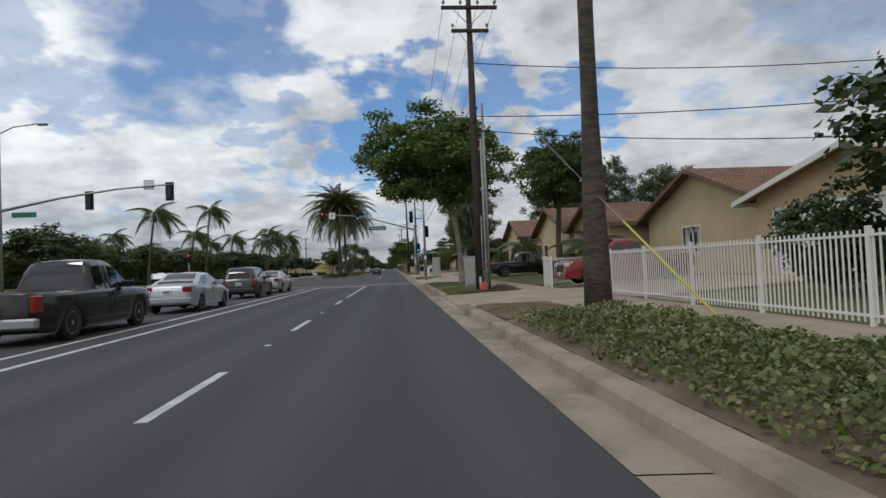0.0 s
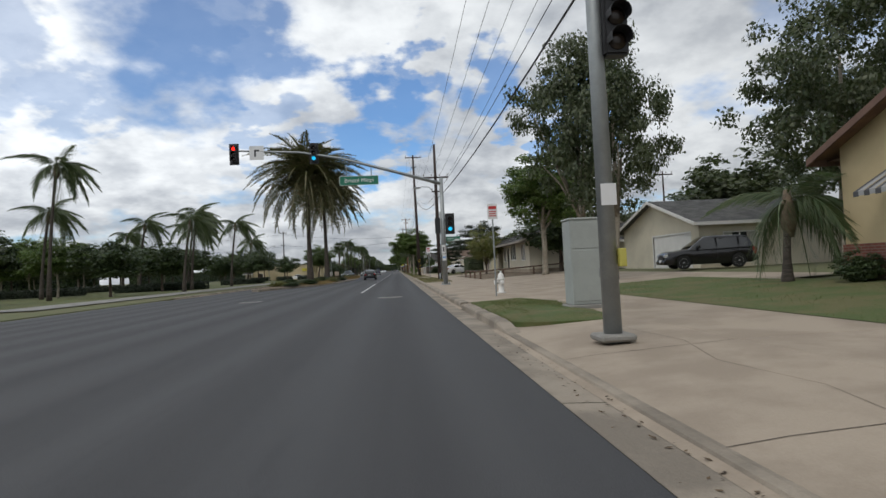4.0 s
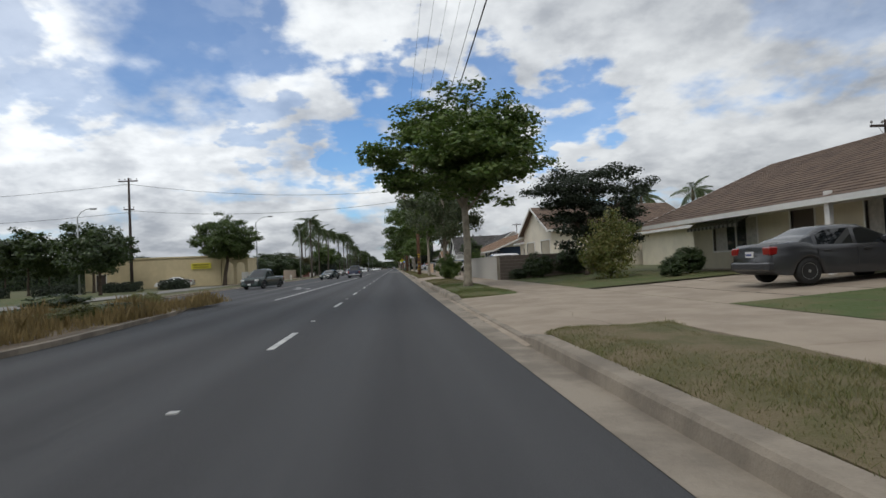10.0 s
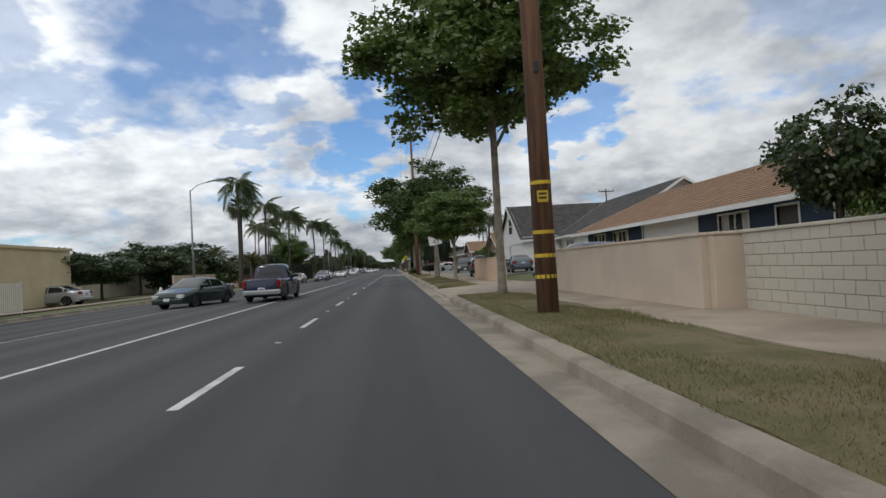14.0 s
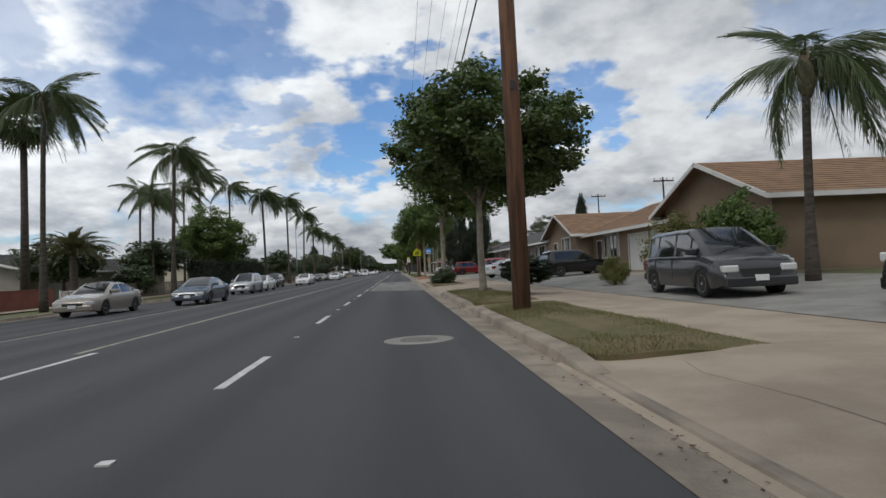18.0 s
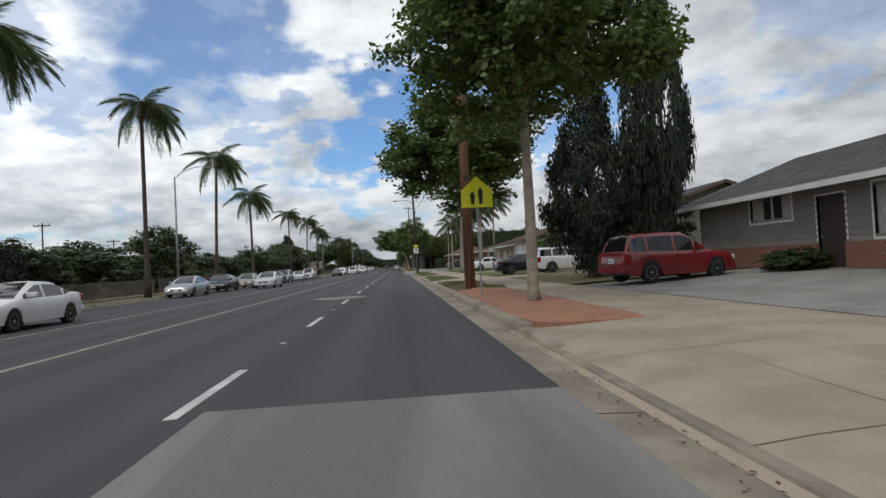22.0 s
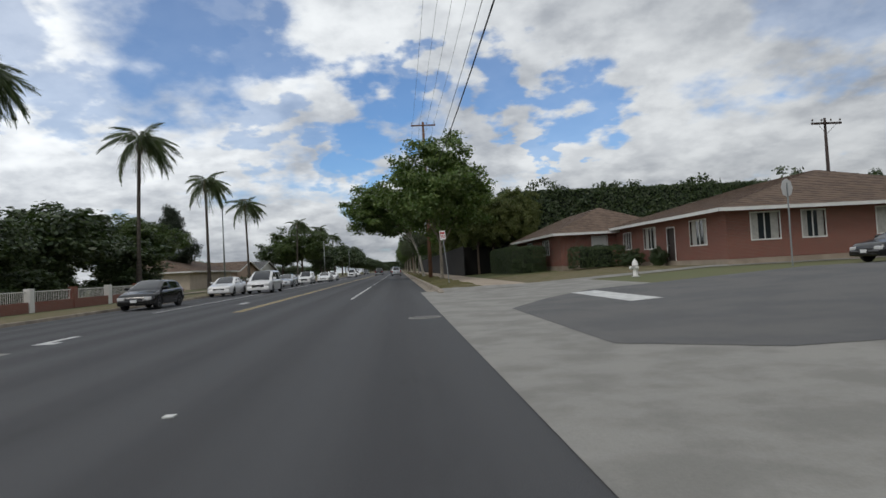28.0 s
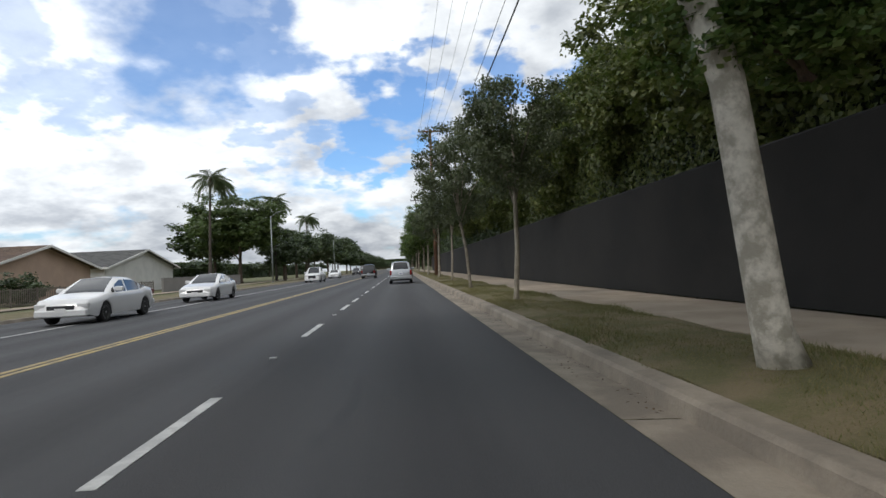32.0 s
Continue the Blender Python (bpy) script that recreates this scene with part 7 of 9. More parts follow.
# ivy bed and the big palm trunk beside it
r_ = np.random.default_rng(5)
n = 60000
px, py = r_.uniform(2.28, 4.75, n), r_.uniform(-9, 13.4, n)
lump = 0.5 + 0.28 * np.sin(px * 3.7 + 1.1 * np.sin(py * 1.3)) * np.sin(py * 2.1) + 0.22 * np.sin(px * 7.9 + 2) * np.sin(py * 5.3 + px)
rim = np.clip(np.minimum(np.minimum(px - 2.2, 4.85 - px), 13.6 - py) / 0.45, 0, 1)
keep = r_.random(n) < (0.25 + 0.75 * rim) * (0.55 + 0.45 * np.clip((12.5 - py) / 2, 0, 1))
px, py, lump, rim = px[keep], py[keep], lump[keep], rim[keep]
n = len(px)
hh = 0.19 + (0.10 + 0.30 * lump) * rim * r_.random(n) ** 0.45
cpt = np.stack([px, py, hh], 1)
nr = r_.normal(0, 0.75, (n, 3)) + [0, 0, 1]
nr /= np.linalg.norm(nr, axis=1, keepdims=True)
tt = np.cross(nr, r_.normal(size=(n, 3)))
tt /= np.linalg.norm(tt, axis=1, keepdims=True)
bb = np.cross(nr, tt)
sz = r_.uniform(0.014, 0.036, (n, 1)) * np.where(r_.random((n, 1)) < 0.06, 1.5, 1.0)
q = np.empty((n, 4, 3))
q[:, 0], q[:, 1], q[:, 2], q[:, 3] = cpt - tt * sz, cpt - bb * sz * .8, cpt + tt * sz, cpt + bb * sz * .8
tagged(tri_mesh("ivy", q.reshape(-1, 3), leafy("ivy_leaves", (0.058, 0.088, 0.018), (0.105, 0.14, 0.03), (0.22, 0.225, 0.09), 0.5, 0.2), None, 4), "low tangle of green ivy and weeds", "ground cover", kind="stuff")
palm(4.75, 15.5, 15.5, 3.2, "queen", 17, 0.24, (0.1, 0), 3, "stout palm with a smooth grey ringed trunk", group="palms on the verge")

SHIFT[0] = 0.0
picket_fence("white painted steel picket fence", (6.75, 30.0), (6.8, 52.2), 0.15, 1.38)
picket_fence("white painted steel picket fence", (6.8, 59.85), (9.0, 60.5), 0.16, 1.30)
picket_fence("short white steel gate wing", (6.68, 58.6), (6.68, 59.75), 0.16, 1.30)


def cabinet(x, y, w, d, h, label):
    c_ = thing("utility_cabinet", label, "utility cabinet", pose(x, y, 0.15), "utility cabinets")
    part("plinth", box_bm(-w / 2 - .08, w / 2 + .08, -d / 2 - .08, d / 2 + .08, -.05, .1, .02), pale_concrete, c_)
    part("body", box_bm(-w / 2, w / 2, -d / 2, d / 2, .1, h, .02), grey_paint, c_)
    part("lid", box_bm(-w / 2 - .02, w / 2 + .02, -d / 2 - .02, d / 2 + .02, h, h + .05, .015), grey_paint, c_)
    part("door", box_bm(-w / 2 + .04, w / 2 - .04, -d / 2 - .012, -d / 2, .18, h * .66, .006), grey_paint, c_)
    part("door", box_bm(-w / 2 + .04, w / 2 - .04, -d / 2 - .012, -d / 2, h * .68, h - .06, .006), grey_paint, c_)
    part("latch", box_bm(w / 2 - .12, w / 2 - .08, -d / 2 - .035, -d / 2 - .012, h * .35, h * .45, .005), steel, c_)
    return c_


cabinet(4.02, 64.1, 0.64, 0.55, 1.52, "grey painted steel utility cabinet on a plinth")
cabinet(4.4, 94.2, 0.75, 0.6, 2.05, "tall pale grey signal cabinet on the pavement")
for x, y in ((3.2, 61.7), (3.9, 61.5)):
    b_ = thing("valve_box", "flat concrete valve box lid set in the grass", "utility box lid", pose(x, y, 0.16), "valve boxes", "structure")
    part("lid", box_bm(-.26, .26, -.4, .4, -.02, .035, .01), pale_concrete, b_)
weeds = blades(5000, -1.0, 1.0, -1.0, 1.0, 0.15, 0.42, 31, 0.55).reshape(-1, 3, 3)
base_ = weeds[:, :2].mean(axis=1)
size_ = np.clip(1.05 - np.hypot(base_[:, 0], base_[:, 1]), 0.0, 1.0)
weeds[:, 2, 2] = 0.15 + (weeds[:, 2, 2] - 0.15) * size_
weeds[:, :, 0] = weeds[:, :, 0] + (base_[:, 0] * 0.05 + 4.75)[:, None]
weeds[:, :, 1] = weeds[:, :, 1] + (base_[:, 0] * 0.25 - base_[:, 1] * 0.25 + 59.05)[:, None]
tagged(tri_mesh("weeds", weeds[size_ > 0.02].reshape(-1, 3), leafy("dead_weeds", (0.10, 0.09, 0.055), (0.16, 0.14, 0.09), (0.24, 0.2, 0.13), 0.7, 0.1)), "tangle of grey dried weeds beside the pole", "weeds", kind="stuff")
r_ = np.random.default_rng(12)
n = 2600
ang_, far_r = r_.uniform(0, 6.283, n), np.sqrt(r_.random(n))
lx_, ly_ = 3.95 + 1.35 * far_r * np.cos(ang_), 58.45 + 0.85 * far_r * np.sin(ang_)
ls_, la_ = r_.uniform(0.012, 0.035, n), r_.uniform(0, 6.283, n)
lz_ = np.where(lx_ > 4.3, 0.166, 0.215) + r_.uniform(0.0, 0.012, n)
mulch = np.stack([np.stack([lx_ + ls_ * np.cos(la_ + w_), ly_ + ls_ * np.sin(la_ + w_) * 0.7, lz_ + 0.004 * q_], 1) for q_, w_ in enumerate((0, 1.4, 3.1, 4.6))], 1)
tagged(tri_mesh("leaf_litter", mulch.reshape(-1, 3), mat("mulch", (0.20, 0.12, 0.085), 0.9, 0.4, 9, 30, 0.0, col2=(0.11, 0.07, 0.05), world_space=True), None, 4), "reddish brown dead leaves and chips round the pole", "litter", kind="stuff")
rub = thing("debris_pile", "heap of broken branches and a red cone piece by the pole", "debris", pose(4.2, 58.9, 0.16))
for k in range(26):
    a = random.uniform(0, 6.28)
    p = Vector((random.uniform(-.9, .9), random.uniform(-.3, .4), 0))
    tube("stick", [p + Vector((0, 0, .02)), p + Vector((math.cos(a) * .25, math.sin(a) * .2, random.uniform(.05, .22)))], [.012, .006], dark_bark, rub, 5)
scrap = part("red_scrap", box_bm(-.15, .15, -.012, .012, 0, .34, .008), mat("faded_red", (0.55, 0.10, 0.05), 0.7, 0.2), rub, "faded orange-red board leaning on the pole")
scrap.matrix_local = pose(-.42, -.3, 0.05, -14, 9, 12)
for k in range(9):
    v, f = lathe_data([(0.0, 0), (0.05, 0.01), (0.065, 0.035), (0.04, 0.06), (0.0, 0.065)], 7)
    st_ = link("stone", v, f, pale_concrete, rub)
    st_.matrix_local = pose(-.1 + .13 * k, -.28 + .2 * math.sin(k * 2.3), 0.0, 0, 0, 40 * k) @ Matrix.Diagonal((1.5 if k % 3 else 2.2, 1.0, 0.8, 1))

# guy wire with its yellow guard in the ivy
gy = thing("guy_wire", "steel guy wire with a yellow plastic guard", "guy wire")
tube("wire", [(5.2, 43.3, 0.15), (3.7, 58.8, 9.6)], 0.009, steel, gy, 5)
a, b = Vector((5.2, 43.3, 0.15)), Vector((3.7, 58.8, 9.6))
tube("guard", [a, a.lerp(b, 0.2)], 0.024, mat("guard_yellow", (0.62, 0.5, 0.12), 0.6, 0.1), gy, 8, "yellow guard sleeve")

# ---------------------------------------------------------------- junction: signals, lamp, signs
sg = thing("traffic_signal", "steel signal pole with a lamp arm and side-mounted heads", "traffic light", pose(3.0, 88.8, 0.15), "traffic signals")
tube("pole", [(0, 0, -.05), (-0.02, 0, 8.75)], [.13, .085], steel, sg, 14)
part("base", box_bm(-.25, .25, -.25, .25, -.02, .08, .03), pale_concrete, sg)
tube("lamp_arm", [(0, 0, 8.55), (-1.6, 0, 9.1), (-3.4, 0, 9.45), (-4.7, 0, 9.5)], .05, steel, sg, 8)
lamp_head(sg, -5.1, 0, 9.48, -1)
tube("bracket", [(0, 0, 6.2), (-.5, 0, 6.6), (-1.05, 0, 6.6), (-1.15, 0, 6.4)], .035, steel, sg, 8)
signal_head(sg, -1.18, -0.05, 5.85, "", -1)
signal_head(sg, .22, -0.12, 4.45, "", -1)
part("street_sign", box_bm(-.28, -.25, -.65, -.05, 5.6, 6.1, .005), sign_green, sg, "green street name plate seen edge on")
part("button_box", box_bm(.1, .2, -.16, -.06, 1.0, 1.25, .01), mat("button_yellow", (0.5, 0.45, 0.1), 0.6, 0.1), sg)
plate(sg, .0, -.14, 2.0, .22, .3, sign_white)

sm = thing("traffic_signal", "steel signal pole with a long mast arm over the street", "traffic light", pose(3.15, 118.4, 0.15), "traffic signals")
tube("pole", [(0, 0, -.05), (0, 0, 7.0)], [.155, .12], steel, sm, 16)
part("base_plate", box_bm(-.3, .3, -.3, .3, -.02, .06, .02), steel, sm)
for sx in (-1, 1):
    for sy in (-1, 1):
        v, f = lathe_data([(.03, 0), (.03, .1), (.015, .12)], 8)
        bolt = link("bolt", v, f, steel, sm)
        bolt.location = (sx * .22, sy * .22, .05)
part("hand_hole", box_bm(-.17, -.13, -.08, .08, .35, .6, .02), steel, sm)
tube("mast_arm", [(0, 0, 6.6), (-3, 0, 7.5), (-6.5, 0, 8.5), (-9, 0, 8.95), (-13.4, 0, 9.2)], [.12, .105, .085, .07, .05], steel, sm, 10)
signal_head(sm, -8.1, -.1, 8.85, "green", -1, True)
signal_head(sm, -13.1, -.1, 8.95, "red", -1, True)
plate(sm, -11.7, -.05, 9.0, .9, .9, sign_white, "turn_sign")
part("symbol", box_bm(-11.85, -11.75, -.062, -.056, 8.75, 9.2), ink, sm)
part("symbol", box_bm(-11.75, -11.55, -.062, -.056, 9.1, 9.2), ink, sm)
ns = plate(sm, -5.3, -.05, 7.0, 2.5, .6, sign_green, "name_sign", sign_white)
lettering("Bristol Mktpl", .36, sign_white, sm, facing(-5.3, -.0625, 7.0))
for u in (-6.1, -4.5):
    tube("hanger", [(u, -.03, 7.3), (u, -.03, 8.0)], .03, steel, sm, 6)
signal_head(sm, -.36, -.05, 3.85, "", 1)
signal_head(sm, .44, -.1, 3.95, "green", -1, True)
plate(sm, .62, .06, 2.98, .95, .30, sign_green, "name_sign", sign_white)
lettering("19TH", .2, sign_white, sm, facing(.42, .0475, 2.98))
lettering("ST", .1, sign_white, sm, facing(.86, .0475, 3.04))
part("block_number", box_bm(.72, 1.02, .046, .05, 2.87, 2.95), sign_white, sm)
plate(sm, -.06, -.17, 2.3, .24, .55, sign_white, "walk_sign")
part("printing", box_bm(-.1, -.02, -.182, -.177, 2.15, 2.45), ink, sm)
plate(sm, -.03, -.17, 1.78, .24, .42, sign_white, "notice")
part("printing", box_bm(-.12, .06, -.182, -.177, 1.75, 1.83), sign_blue, sm)
inlet = thing("storm_drain", "storm drain inlet set in the kerb", "storm drain", pose(2.05, 104.4, 0), kind="structure")
# a solid black box paints the shade of the open drain
part("mouth", box_bm(-.02, .25, -.9, .9, -.05, .10, .0), black_paint, inlet)
part("lintel", box_bm(-.03, .35, -1.1, 1.1, .10, .165, .01), kerb_mat, inlet)


def hydrant(x, y, z):
    h_ = thing("fire_hydrant", "white painted fire hydrant", "fire hydrant", pose(x, y, z), "fire hydrants")
    prof = [(.17, 0), (.17, .04), (.11, .06), (.11, .5), (.15, .52), (.15, .57), (.13, .6), (.12, .7), (.07, .78), (.03, .8), (.03, .86)]
    v, f = lathe_data(prof, 18)
    link("barrel", v, f, white_trim, h_, "", True)
    for a in (-90, 90, 180):
        v, f = lathe_data([(.075, 0), (.075, .12), (.085, .12), (.085, .18), (.03, .2)], 12, "x")
        c_ = link("outlet", v, f, white_trim, h_, "", True)
        c_.matrix_basis = pose(0, 0, .42, 0, 0, a) @ Matrix.Translation((.08, 0, 0))
    return h_


hydrant(4.1, 103.5, .15)
hydrant(11.2, 463.0, .3)
hydrant(-19.4, 283.5, -.05)

SHIFT[0] = 1.6
# low wooden rail fence by the corner
for pts in (((7.1, 139), (6.95, 134.2), (6.9, 130.6), (6.9, 127.0), (8.8, 126.8), (11.6, 127.8), (16.5, 129.6), (20, 130.8)),):
    rf = thing("rail_fence", "low brown timber rail fence on short posts", "fence")
    wd = mat("old_timber", (0.17, 0.11, 0.08), 0.9, 0.3, 3, 30, 0.5)
    for (xa, ya), (xb, yb) in zip(pts, pts[1:]):
        z = yard(xa)
        part("post", box_bm(xa - .07, xa + .07, ya - .07, ya + .07, z - .05, z + .68, .015), wd, rf)
        tube("rail", [(xa, ya, z + .66), (xb, yb, yard(xb) + .66)], .06, wd, rf, 6)
    part("post", box_bm(pts[-1][0] - .07, pts[-1][0] + .07, pts[-1][1] - .07, pts[-1][1] + .07, .5, 1.2, .015), wd, rf)

SHIFT[0] = 0.0
# ---------------------------------------------------------------- signs along the street
parking_sign(3.5, 101.2, 3.3, 0.36, 0.55, 0)
parking_sign(3.6, 144.0, 3.45, 0.42, 0.6, -2)
parking_sign(3.15, 472.0, 3.35, 0.36, 0.55, -5)
sp = thing("speed_limit_sign", "white speed limit sign with black figures on a leaning post", "sign", pose(3.7, 277.6, 0.14, 0, -9, 0))
post_of(sp, 3.95)
plate(sp, 0, -.03, 3.35, 1.0, 1.25, sign_white, "sign_face", ink)
lettering("SPEED", .25, ink, sp, facing(0, -.0425, 3.75))
lettering("LIMIT", .25, ink, sp, facing(0, -.0425, 3.43))
lettering("45", .52, ink, sp, facing(.05, -.0425, 2.98))
sq = thing("school_sign", "yellow-green school crossing sign on a slim post", "sign", pose(2.55, 363.7, 0.14))
post_of(sq, 3.7)
pent = [(-.5, 2.85), (.5, 2.85), (.5, 3.4), (0, 3.85), (-.5, 3.4)]
link("sign_face", [(x, -.03, z) for x, z in pent] + [(x, -.036, z) for x, z in pent], [(0, 1, 2, 3, 4), (9, 8, 7, 6, 5)] + [(i, i + 5, (i + 1) % 5 + 5, (i + 1) % 5) for i in range(5)], sign_yellow, sq)
for u, h in ((-.14, .42), (.12, .55)):
    link("symbol", [(u - .05, -.039, 2.95), (u + .05, -.039, 2.95), (u + .08, -.039, 2.95 + h * .75), (u, -.039, 2.95 + h), (u - .08, -.039, 2.95 + h * .75)], [(4, 3, 2, 1, 0)], ink, sq)
s25 = thing("speed_limit_sign", "white school speed limit sign on a utility pole", "sign", pose(2.75, 431.1, 0.14), "speed limit signs")
post_of(s25, 4.2)
plate(s25, 0, -.05, 3.95, .62, .35, sign_yellow, "school_plate")
plate(s25, 0, -.05, 3.3, .75, .85, sign_white, "sign_face", ink)
lettering("25", .42, ink, s25, facing(0, -.0625, 3.2))
part("printing", box_bm(-.22, .22, -.066, -.062, 3.45, 3.55), ink, s25)
bs = thing("bus_stop_sign", "blue and white bus stop sign with a timetable box", "sign", pose(2.72, 339.6, 0.15))
post_of(bs, 2.95)
plate(bs, 0, -.03, 2.62, .50, .48, sign_blue, "sign_face")
part("logo", box_bm(-.16, .16, -.045, -.036, 2.6, 2.72, .01), sign_white, bs)
link("swoosh", [(-.25, -.04, 2.44), (.25, -.04, 2.38), (.25, -.04, 2.44), (-.25, -.04, 2.50)], [(0, 1, 2, 3)], sign_white, bs)
link("stripe", [(-.25, -.041, 2.40), (.25, -.041, 2.38), (.25, -.041, 2.41), (-.25, -.041, 2.44)], [(0, 1, 2, 3)], sign_red, bs)
part("timetable_box", box_bm(-.12, .12, -.14, -.03, 1.62, 2.05, .015), mat("timetable", (0.55, 0.36, 0.22), 0.4, 0.3), bs)
part("lower_box", box_bm(-.1, .1, -.13, -.03, 1.15, 1.58, .015), grey_paint, bs)
sb = thing("stop_sign", "octagonal stop sign seen from behind on a steel post", "sign", pose(16.6, 459.6, 0.52))
post_of(sb, 3.5)
v, f = lathe_data([(.40, 0), (.40, .006)], 8)
oc = link("sign_face", v, f, mat("bare_aluminium", (0.55, 0.55, 0.54), 0.6, 0.06), sb)
oc.matrix_basis = pose(0, .03, 3.3, 90, 0, 22.5)
pl2 = thing("sign_post", "bare perforated steel sign post at the corner", "post", pose(3.6, 433.0, 0.14))
post_of(pl2, 4.6)

# bus stop bench and litter bin
bn = thing("bench", "black tubular bus stop bench with hoop ends", "bench", pose(4.0, 338.7, 0.16, 0, 0, 90))
gp = mat("black_green_metal", (0.012, 0.022, 0.02), 0.45, 0.1, 3, 30, 0.1)
for u in (-0.95, 0.0, 0.95):
    tube("end_frame", [(u, -.30, -.01), (u, -.30, .52), (u, -.27, .62), (u, -.2, .66), (u, .12, .66), (u, .19, .62), (u, .22, .52), (u, .22, -.01)], .028, gp, bn, 8)
    tube("seat_bearer", [(u, -.30, .40), (u, .22, .40)], .018, gp, bn, 6)
for k in range(11):
    tube("seat_rod", [(-.98, -.28 + .05 * k, .43), (.98, -.28 + .05 * k, .43)], .010, gp, bn, 5)
for k in range(4):
    tube("back_rod", [(-.98, .23 + .012 * k, .54 + .09 * k), (.98, .23 + .012 * k, .54 + .09 * k)], .012, gp, bn, 5)
tube("brace", [(-.93, -.05, .38), (-.06, -.05, .12)], .012, gp, bn, 5)
tube("brace", [(.06, -.05, .38), (.93, -.05, .12)], .012, gp, bn, 5)
tb = thing("litter_bin", "round teal metal-mesh litter bin with a dark rim", "litter bin", pose(4.05, 336.8, 0.16))
teal = mat("teal_mesh", (0.0, 0.11, 0.12), 0.5, 0.2, 30, 60, 0.3)
v, f = lathe_data([(.27, .02), (.29, .04), (.31, .82), (.30, .83), (.28, .3)], 28)
link("liner", v, f, mat("bin_liner", (0.004, 0.035, 0.04), 0.7, 0.2), tb, "dark inner liner", True)
rows, faces = [], []
for k in range(40):
    for s_ in (-1, 1):
        for j in range(6):
            a0, a1 = [2 * math.pi * (k + s_ * q * 0.8) / 40 for q in (j, j + 1)]
            z0_, z1_ = .04 + .135 * j, .04 + .135 * (j + 1)
            r0, r1 = .305 + .025 * z0_, .305 + .025 * z1_
            o = len(rows)
            for aa, rr, zz in ((a0 - .02, r0, z0_), (a0 + .02, r0, z0_), (a1 + .02, r1, z1_), (a1 - .02, r1, z1_)):
                rows.append((rr * math.cos(aa), rr * math.sin(aa), zz))
            faces.append((o, o + 1, o + 2, o + 3))
link("mesh_drum", rows, faces, teal, tb, "teal expanded-metal drum")
for zz in (.02, .83):
    v, f = lathe_data([(.31, zz), (.345, zz), (.35, zz + .03), (.345, zz + .06), (.31, zz + .06)], 28)
    link("hoop", v, f, gp if zz > .5 else teal, tb, "", True)

# ---------------------------------------------------------------- right side, middle stretch
house("cream house with a dark shake roof and a double garage", 12.4, 24, 150.6, 163.4, 0.5, 3.2, cream, roof_dark, "y", 1.9, over=1.1, trim=mat("weathered_eave", (0.30, 0.27, 0.23), 0.8, 0.15), west=[("garage", 151.4, 156.9, 0, 2.5, mat("cream_door", (0.66, 0.60, 0.40), 0.6, 0.08, 2, 20, 0.1)), ("door", 158.4, 159.4, 0, 2.2, mat("red_door", (0.12, 0.03, 0.03), 0.5, 0.1)), ("window", 160.4, 162.4, 0.9, 2.2)])
tree(10.6, 149.2, 5.8, 4.6, 1.0, "yel", 1, 0.12, label="round yellow-green garden tree", name="tree", group="garden trees", bark_=dark_bark)
hedge(10.2, 12.2, 163.6, 168.2, 0.28, 2.2, "olive clipped rounded hedge beside a driveway", leaf_c, size=0.06, per=420, rounded=0.8)
hedge(12.4, 14.0, 172.0, 175.6, 0.3, 2.2, "dark overgrown hedge beside a driveway", leaf_d, size=0.08, per=224.9, rounded=0.6)
for x, y, h, w_, s_ in ((14.4, 177.9, 7.8, 8.4, 1), (10.8, 205.1, 6.4, 5.8, 2)):
    tree(x, y, h, w_, h * .28, "dark", s_, 0.2, (0.3, 0.2), label="dark windswept juniper with ragged flat layers", name="juniper", group="junipers", bark_=dark_bark, deep=h * .36)
house("cream house with a brown shingle roof and a deep porch", 14.6, 26, 182.4, 200.6, 0.5, 3.0, cream, roof_brown, "y", 2.3, over=2.0, west=[("window", 184.3, 186.8, 0.9, 2.2), ("window", 188.2, 190.2, 0.9, 2.2), ("door", 192.4, 193.6, 0, 2.2, dark_trim), ("window", 195.6, 198.8, 0.8, 2.1)])
pc = thing("porch_column", "white painted timber porch column", "column", group="porch columns")
part("shaft", box_bm(12.75, 12.9, 189.4, 189.6, 0.35, 2.9, .01), white_trim, pc)
pc = thing("porch_column", "white painted timber porch column", "column", group="porch columns")
part("shaft", box_bm(12.75, 12.9, 184.3, 184.5, 0.35, 2.9, .01), white_trim, pc)
awning(195.2, 199.2, 14.55, 2.9, 1.0, 0.55, "w", "white metal window awning")
bush(9.8, 199.3, 3.0, 3.0, 3.3, "yel", 2, "shaggy angel's trumpet shrub with pale hanging flowers")
for x, y, w_, h in ((12.4, 197.0, 1.6, 1.2), (11.2, 196.1, 1.2, .9), (8.6, 207.6, 2.2, 1.5), (10.8, 207.8, 2.6, 1.7), (7.4, 207.8, 1.4, .7)):
    bush(x, y, w_, w_, h, "bush", int(y * 3) % 4, "low dark garden shrub")
grey_block, buff_block = mat("grey_block", (0.44, 0.42, 0.38), 0.9, 0.14, 1.2, 30, 0.4), mat("buff_block", (0.50, 0.46, 0.38), 0.9, 0.12, 1.2, 30, 0.4)
brown_block = mat("brown_block", (0.16, 0.13, 0.11), 0.9, 0.18, 1.2, 30, 0.4)
wall_peach = stucco((0.58, 0.48, 0.38))
block_wall("brown block garden wall beside a lawn", (6.5, 209.2), (13.6, 209.2), 0.15, 1.45, brown_block)
block_wall("pale grey concrete block garden wall with piers", (6.45, 209.3), (6.4, 221.9), 0.12, 1.5, grey_block)
block_wall("pale concrete block garden wall with grooved courses", (6.4, 230.3), (6.45, 243.6), 0.12, 1.4, buff_block)
